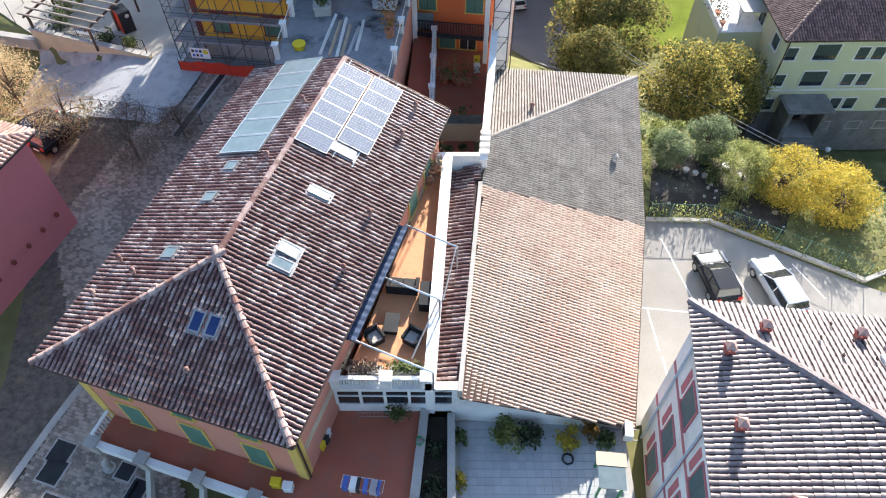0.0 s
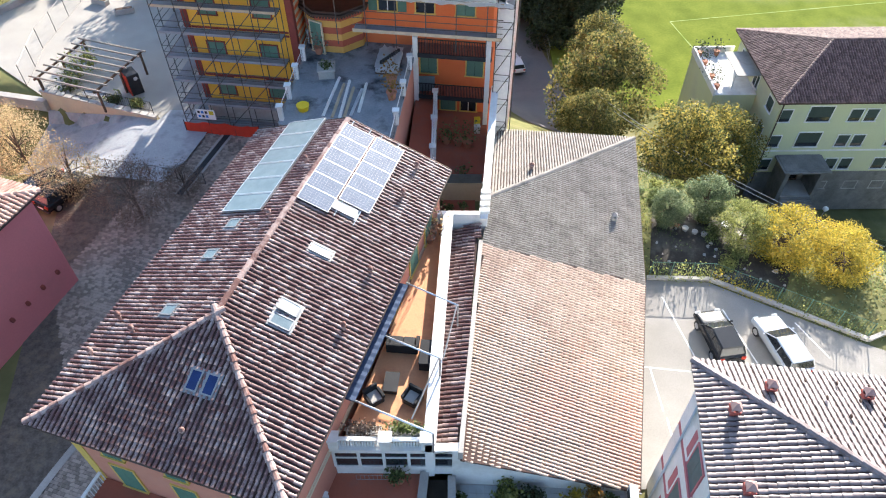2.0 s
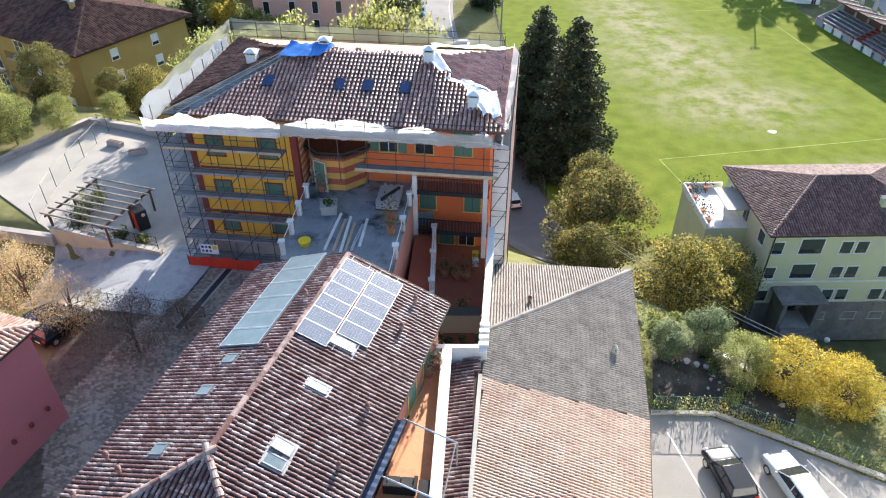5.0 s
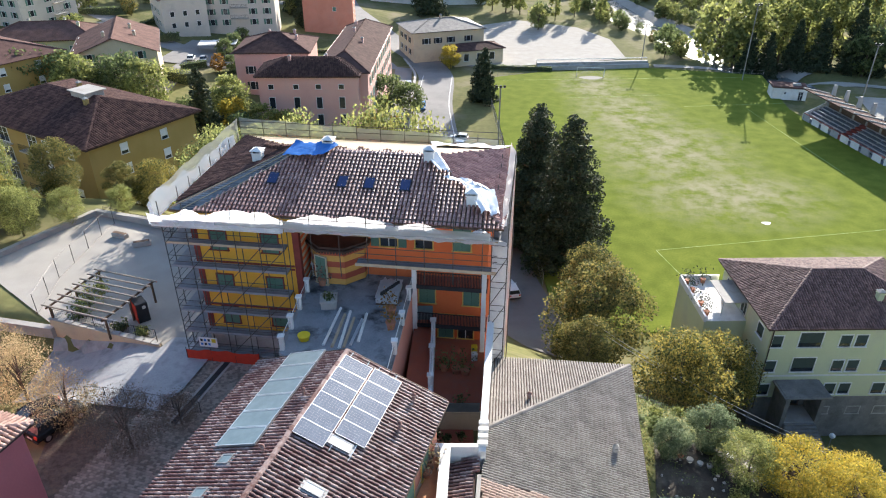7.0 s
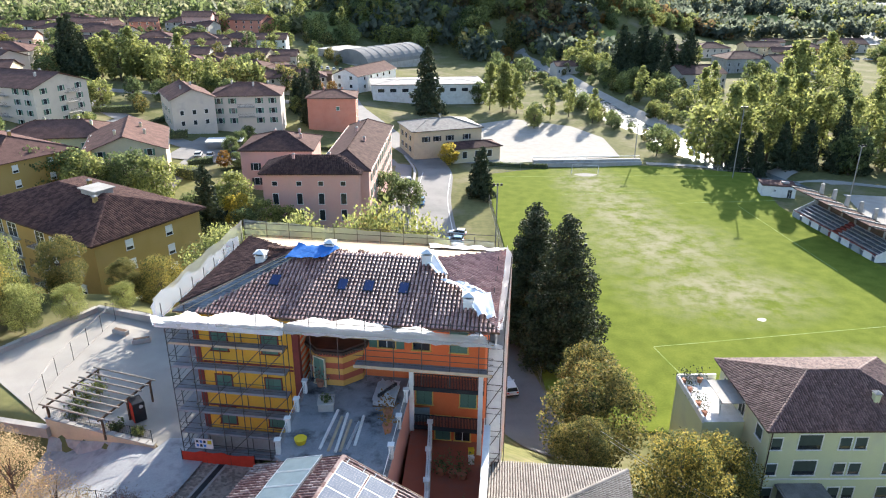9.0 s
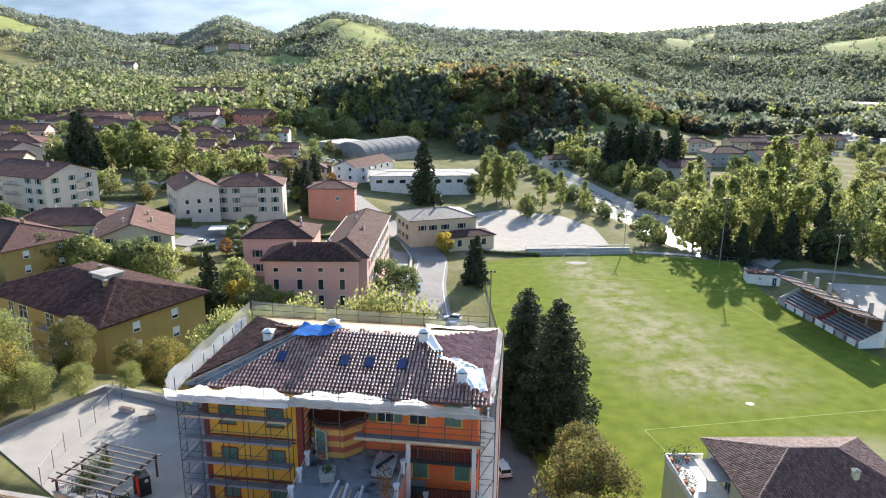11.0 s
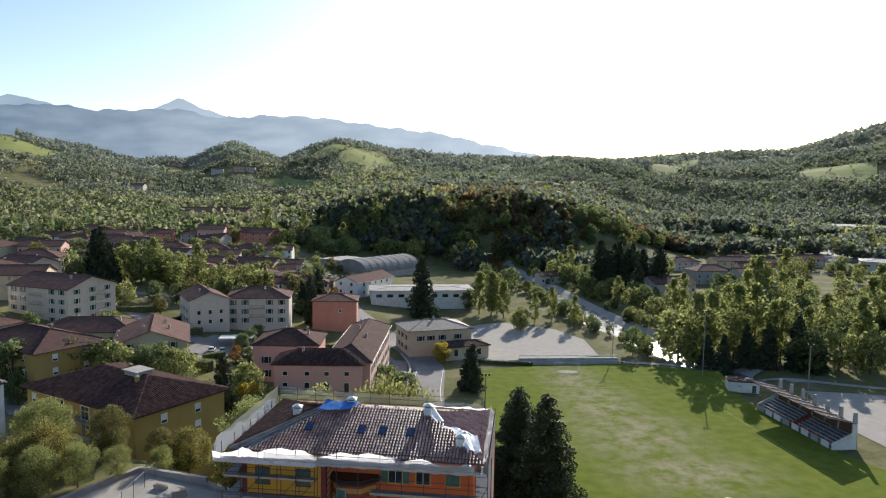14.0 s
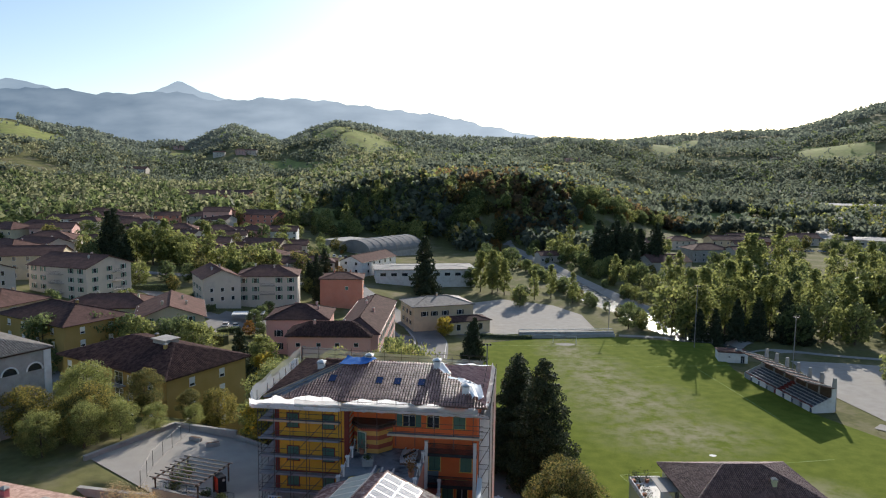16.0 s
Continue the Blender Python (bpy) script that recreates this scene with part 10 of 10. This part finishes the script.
for (k, x, y, s) in (("mid_fir", -136.7, 260.4, 1.7), ("far_yg", -133, 272.5, 1.7), ("far_yg", -124.5, 269, 1.8), ("far_yg", -120, 277, 1.7), ("far_yg", -114.6, 281, 1.5), ("far_yg", -111, 223.5, 1.0), ("mid_g", -93, 151, 0.85), ("mid_yg", -89, 152, 0.9), ("mid_g", -85, 149, 0.85), ("mid_yg", -80, 147, 0.85), ("mid_fir", -47, 129, 1.0), ("mid_yg", -45, 139, 1.1),
                     ("mid_y", -42, 133, 0.95), ("mid_yg", -36, 129, 0.9), ("mid_yg", -31, 128, 0.85), ("mid_g", -39, 126, 0.8), ("mid_g", -58.6, 185, 0.6), ("mid_g", -58, 192, 0.6), ("mid_g", -57.5, 199, 0.6), ("mid_fir", -50, 248, 1.15), ("mid_fir", -48.6, 258, 1.25), ("mid_fir", -54, 252, 0.9), ("mid_o", -60, 230, 0.9), ("mid_g", -66, 232, 0.8),
                     ("mid_g", -13.1, 153.6, 1.05), ("far_y", -185, 299, 1.6), ("far_y", -190, 306, 1.4), ("far_g", -116, 224, 0.9), ("far_g", -106, 236, 0.9), ("far_g", -120, 232, 0.8), ("far_g", -101, 228, 0.6), ("far_g", -95, 240, 0.7), ("mid_yg", -18, 86, 0.95), ("mid_yg", -12, 88, 0.9), ("mid_yg", -7, 90, 0.9), ("mid_yg", -2, 90, 0.8), ("mid_yg", -27, 84, 1.0), 
                     ("far_g", 14, 292, 1.0), ("far_g", 33, 252, 0.9), ("far_poplar", 40, 262, 0.8), ("far_poplar", 48, 268, 0.9), ("far_poplar", 55, 256, 0.8), ("far_yg", 86, 206, 1.2), ("far_yg", 82, 212, 2.1), ("far_poplar", 84, 203, 1.6), ("far_poplar", 90, 205, 1.6), ("far_poplar", 97, 203, 1.6), ("far_poplar", 104, 204, 1.6), ("far_poplar", 112, 202, 1.3), ("far_poplar", 119, 199, 1.2),
                     ("mid_fir", 115, 197, 1.2), ("far_yg", 126, 193, 1.4), ("far_yg", 134, 190, 1.5), ("far_poplar", 128, 205, 1.4)):
    plant(k, x, y, s)
for i in range(85):
    grove(_R.choice(("far_yg", "far_g", "far_g", "far_y", "far_o")), _R.uniform(-235, -40), _R.uniform(232, 440), _R.uniform(0.4, 0.72), group="garden trees among the houses")
for i in range(34):
    grove(_R.choice(("far_g", "far_yg", "far_o", "far_y")), _R.uniform(5, 45), _R.uniform(455, 540), _R.uniform(1.2, 1.9), group="trees at the foot of the bluff")
for i in range(60):
    grove(_R.choice(("far_yg", "far_g", "far_y")), _R.uniform(95, 300), _R.uniform(322, 520), _R.uniform(0.7, 1.2))
for i in range(40):
    grove(_R.choice(("far_yg", "far_poplar", "far_g")), _R.uniform(125, 260), _R.uniform(188, 330), _R.uniform(1.0, 1.7))
for i in range(95):
    y = _R.uniform(208, 430)
    rx = float(np.interp(y, RIVER_Y, RIVER_X))
    grove(_R.choice(("far_g", "far_yg", "far_y")), rx + _R.choice((-1, -1, 1)) * _R.uniform(9, 16), y, _R.uniform(0.35, 0.75))
for i in range(70):
    y = _R.uniform(120, 236)
    x = _R.uniform(-150, -44) * (0.55 + y / 460)
    if any(abs(x - hx) < 16 and abs(y - hy) < 15 for hx, hy in ((-53.6, 97), (-92, 138), (-27, 141), (-20, 161), (-40, 166), (-37, 232), (-79, 212), (-62, 219), (-74, 158), (-95, 168), (-122, 204), (-118, 152), (-150, 226), (-148, 186), (-62, 188))):
        continue
    grove(_R.choice(("far_g", "far_yg", "far_g", "far_o", "far_y")), x, y, _R.uniform(0.45, 0.85))
for i in range(90):
    y = _R.uniform(240, 640)
    grove(_R.choice(("far_g", "far_yg", "far_y", "far_g")), _R.uniform(-0.62, -0.1) * y, y, _R.uniform(0.6, 1.25))
build_groves()


def hedge(x0, y0, x1, y1, w, h, leaf, label, seed):
    """A clipped hedge of many leaves over a dark twiggy core."""
    rs = np.random.RandomState(seed)
    ln = math.hypot(x1 - x0, y1 - y0)
    z = ground_at((x0 + x1) / 2, (y0 + y1) / 2)
    g = thing("hedge", label, "hedge", x0, y0, z, math.degrees(math.atan2(y1 - y0, x1 - x0)), "hedges")
    part("twig_core", boxes((0.1, ln - 0.1, -w * 0.36, w * 0.36, -0.6, h * 0.88)), M_LEAF_D, g)
    n = int(ln * (w + 2 * h) * 9)
    c = np.column_stack([rs.uniform(0, ln, n), rs.uniform(-w / 2, w / 2, n), rs.uniform(0, h, n)])
    side = rs.randint(0, 3, n)
    c[side == 0, 2] = h + rs.normal(0, 0.08, (side == 0).sum())
    c[side == 1, 1] = -w / 2 + rs.normal(0, 0.08, (side == 1).sum())
    c[side == 2, 1] = w / 2 + rs.normal(0, 0.08, (side == 2).sum())
    np_quads("leaves", leaf_quads(c, rs, 0.2), leaf, g)


for i, (x0, y0, x1, y1, w, h) in enumerate(((-68, 164, -60, 161, 3.0, 2.6), (-66, 172, -61, 176, 1.6, 1.6), (-57, 170, -44, 182, 1.4, 1.2), (-54, 164, -42, 176, 1.2, 1.0), (-100, 188, -74, 196, 1.6, 1.6), (-90, 206, -86, 226, 1.4, 1.5), (-45, 200, -22, 204, 1.2, 1.3), (-120, 214, -98, 220, 1.6, 1.8), (-70, 120, -52, 128, 1.4, 1.6), (-30, 112, -14, 116, 1.4, 1.5), (-44, 112, -34, 104, 1.5, 1.7), (12, 196, 30, 193.4, 1.0, 1.2))):
    hedge(x0, y0, x1, y1, w, h, M_LEAF_G if i % 3 else M_LEAF_YG, "clipped green garden hedge among the houses", 400 + i)

# ---------------------------------------------------------------- woods on the hills
def woods(name, label, leaf, n, r0, r1, k, hh, ww, seed, az=(-40, 40), keep=None, size=0.26):
    rs = np.random.RandomState(seed)
    a = np.radians(rs.uniform(az[0], az[1], n))
    r = np.sqrt(rs.uniform(r0 ** 2, r1 ** 2, n))
    x, y = r * np.sin(a), r * np.cos(a)
    nz = np.sin(x / 61.0 + 0.7) * np.sin(y / 83.0) + 0.6 * np.sin(x / 27.0 + y / 41.0) + 0.5 * np.sin(y / 33.0 - x / 70.0)
    ok = (nz > keep[0]) & (nz < keep[1]) if keep else np.ones(n, bool)
    rx = np.interp(y, RIVER_Y, RIVER_X)
    ok &= (np.abs(x - rx) > 13) | (y > 640)
    ok &= ~((x > -260) & (x < 10) & (y < 470)) & ~((x > 100) & (x < 330) & (y > 320) & (y < 560)) & ~((x < -120) & (y < 700) & (rs.uniform(0, 1, n) < 0.45))
    lone = rs.uniform(0, 1, n) < 0.03
    for p_ in MEADOWS:
        ok &= ~inside(p_, x, y) | lone
    x, y = x[ok], y[ok]
    m = len(x)
    z = ground_z(x, y)
    h = hh * rs.uniform(0.6, 1.25, m)
    w = ww * rs.uniform(0.7, 1.2, m)
    d = rs.normal(0, 1, (m, k, 3))
    d /= np.linalg.norm(d, axis=2)[..., None]
    rad = rs.uniform(0.6, 1.0, (m, k, 1))
    c = np.stack([x, y, z + h * 0.55], 1)[:, None] + d * rad * np.stack([w * 0.5, w * 0.5, h * 0.45], 1)[:, None]
    q = leaf_quads(c.reshape(-1, 3), rs, 1.0)
    cc = c.reshape(-1, 1, 3)
    s = (np.repeat(w, k) * size)[:, None, None]
    return tagged(np_quads(name, cc + (q - cc) * s, leaf), label, "woodland", kind="stuff")


# Blue-grey emission paints air haze over the farthest woods.
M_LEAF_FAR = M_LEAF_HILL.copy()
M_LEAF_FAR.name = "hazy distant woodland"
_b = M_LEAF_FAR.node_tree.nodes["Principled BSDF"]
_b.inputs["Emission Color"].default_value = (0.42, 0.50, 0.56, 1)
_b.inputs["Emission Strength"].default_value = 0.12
woods("poplar_wood", "pale yellow green poplar wood in the valley", M_LEAF_HILLY, 1800, 455, 900, 26, 17, 7.5, 1, az=(-40, -2))
woods("poplar_wood", "green wood along the valley floor", M_LEAF_G, 2800, 455, 900, 24, 15, 8, 31, az=(-40, -2))
woods("valley_wood", "dark green mixed wood on the bluff", M_LEAF_HILL, 5200, 430, 820, 26, 14, 9, 2, az=(-14, 40), keep=(-9, 0.6))
woods("valley_wood", "rusty autumn wood on the bluff", M_LEAF_RUST, 2600, 440, 760, 26, 12, 8, 3, az=(-4, 22), keep=(0.1, 9))
woods("valley_wood", "yellow green wood on the bluff", M_LEAF_YG, 1800, 430, 800, 24, 13, 9, 14, az=(-14, 40), keep=(-0.4, 9))
woods("valley_wood", "dark wood on the bluff", M_LEAF_MIX, 1400, 440, 800, 22, 14, 7, 4, az=(-14, 40), keep=(-9, 0.2))
woods("hill_wood", "green woods on the near hills", M_LEAF_HILL, 13000, 760, 1350, 12, 11, 10, 5, keep=(-9, 0.75), size=0.2)
woods("hill_wood", "yellow green woods on the near hills", M_LEAF_HILLY, 3800, 760, 1400, 12, 10, 10, 6, keep=(-0.3, 1.1), size=0.2)
woods("hill_wood", "dark woods on the hills", M_LEAF_G, 2600, 900, 1500, 12, 12, 10, 7, keep=(-9, 0.0), size=0.2)
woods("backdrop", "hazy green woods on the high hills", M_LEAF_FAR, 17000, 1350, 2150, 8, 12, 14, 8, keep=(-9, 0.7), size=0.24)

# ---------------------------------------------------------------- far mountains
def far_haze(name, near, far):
    """A far range, blue haze painted as emission: soft ridge tones, paler towards the sun."""
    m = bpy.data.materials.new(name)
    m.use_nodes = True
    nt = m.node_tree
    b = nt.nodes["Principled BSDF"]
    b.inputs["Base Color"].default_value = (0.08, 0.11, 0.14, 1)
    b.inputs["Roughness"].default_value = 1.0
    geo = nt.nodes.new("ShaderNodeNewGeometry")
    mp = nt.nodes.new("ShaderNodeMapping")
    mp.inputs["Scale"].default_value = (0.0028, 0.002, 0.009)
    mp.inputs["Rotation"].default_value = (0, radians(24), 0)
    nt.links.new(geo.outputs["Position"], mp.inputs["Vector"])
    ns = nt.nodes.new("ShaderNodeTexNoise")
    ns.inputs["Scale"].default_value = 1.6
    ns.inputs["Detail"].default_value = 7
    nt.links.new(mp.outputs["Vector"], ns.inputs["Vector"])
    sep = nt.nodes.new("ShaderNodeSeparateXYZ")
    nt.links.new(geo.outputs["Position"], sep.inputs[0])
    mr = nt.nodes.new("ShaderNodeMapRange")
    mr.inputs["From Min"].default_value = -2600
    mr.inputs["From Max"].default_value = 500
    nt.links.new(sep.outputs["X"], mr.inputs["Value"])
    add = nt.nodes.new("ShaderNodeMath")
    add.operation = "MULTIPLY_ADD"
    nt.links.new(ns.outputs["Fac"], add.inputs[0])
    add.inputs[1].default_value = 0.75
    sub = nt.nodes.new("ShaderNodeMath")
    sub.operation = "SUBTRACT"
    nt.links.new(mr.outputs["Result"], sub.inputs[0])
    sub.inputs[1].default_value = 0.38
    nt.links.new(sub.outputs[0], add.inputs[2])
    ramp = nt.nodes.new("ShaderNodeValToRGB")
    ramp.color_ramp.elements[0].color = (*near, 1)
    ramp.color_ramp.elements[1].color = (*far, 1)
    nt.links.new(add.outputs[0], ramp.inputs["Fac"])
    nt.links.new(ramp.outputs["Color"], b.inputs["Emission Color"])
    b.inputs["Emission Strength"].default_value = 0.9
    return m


M_MOUNT = far_haze("far mountain, painted haze", (0.105, 0.15, 0.20), (0.46, 0.53, 0.60))


def mountain(name, label, y0, up, seed, mt):
    """A far range: crest heights over the horizontal sight line by bearing."""
    azs = np.linspace(-48, 48, 260)
    rs = np.random.RandomState(seed)
    e = np.interp(azs, up[0], up[1])
    e = e + 1.6 * np.sin(azs * 2.3 + seed) + 1.0 * np.sin(azs * 5.1) + rs.normal(0, 0.35, len(azs))
    V, F = [], []
    for j, t in enumerate(np.linspace(0, 1, 8)):
        yy = y0 - 700 * (1 - t)
        for a, q in zip(azs, e):
            V.append((yy * math.tan(math.radians(a)), yy, (55 + y0 * q / 1224.0) * t ** 1.2 - 20 * (1 - t)))
    n = len(azs)
    for j in range(7):
        F += [(j * n + i, j * n + i + 1, (j + 1) * n + i + 1, (j + 1) * n + i) for i in range(n - 1)]
    pydata(name, V, F, mt, None, label, "mountains", "structure", smooth=True)


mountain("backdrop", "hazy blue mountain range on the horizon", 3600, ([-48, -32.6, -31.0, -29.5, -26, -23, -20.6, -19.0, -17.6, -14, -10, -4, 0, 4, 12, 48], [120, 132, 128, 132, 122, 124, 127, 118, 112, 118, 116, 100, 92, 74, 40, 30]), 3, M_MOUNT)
M_PEAK = far_haze("farthest peak, painted haze", (0.26, 0.33, 0.40), (0.50, 0.57, 0.63))
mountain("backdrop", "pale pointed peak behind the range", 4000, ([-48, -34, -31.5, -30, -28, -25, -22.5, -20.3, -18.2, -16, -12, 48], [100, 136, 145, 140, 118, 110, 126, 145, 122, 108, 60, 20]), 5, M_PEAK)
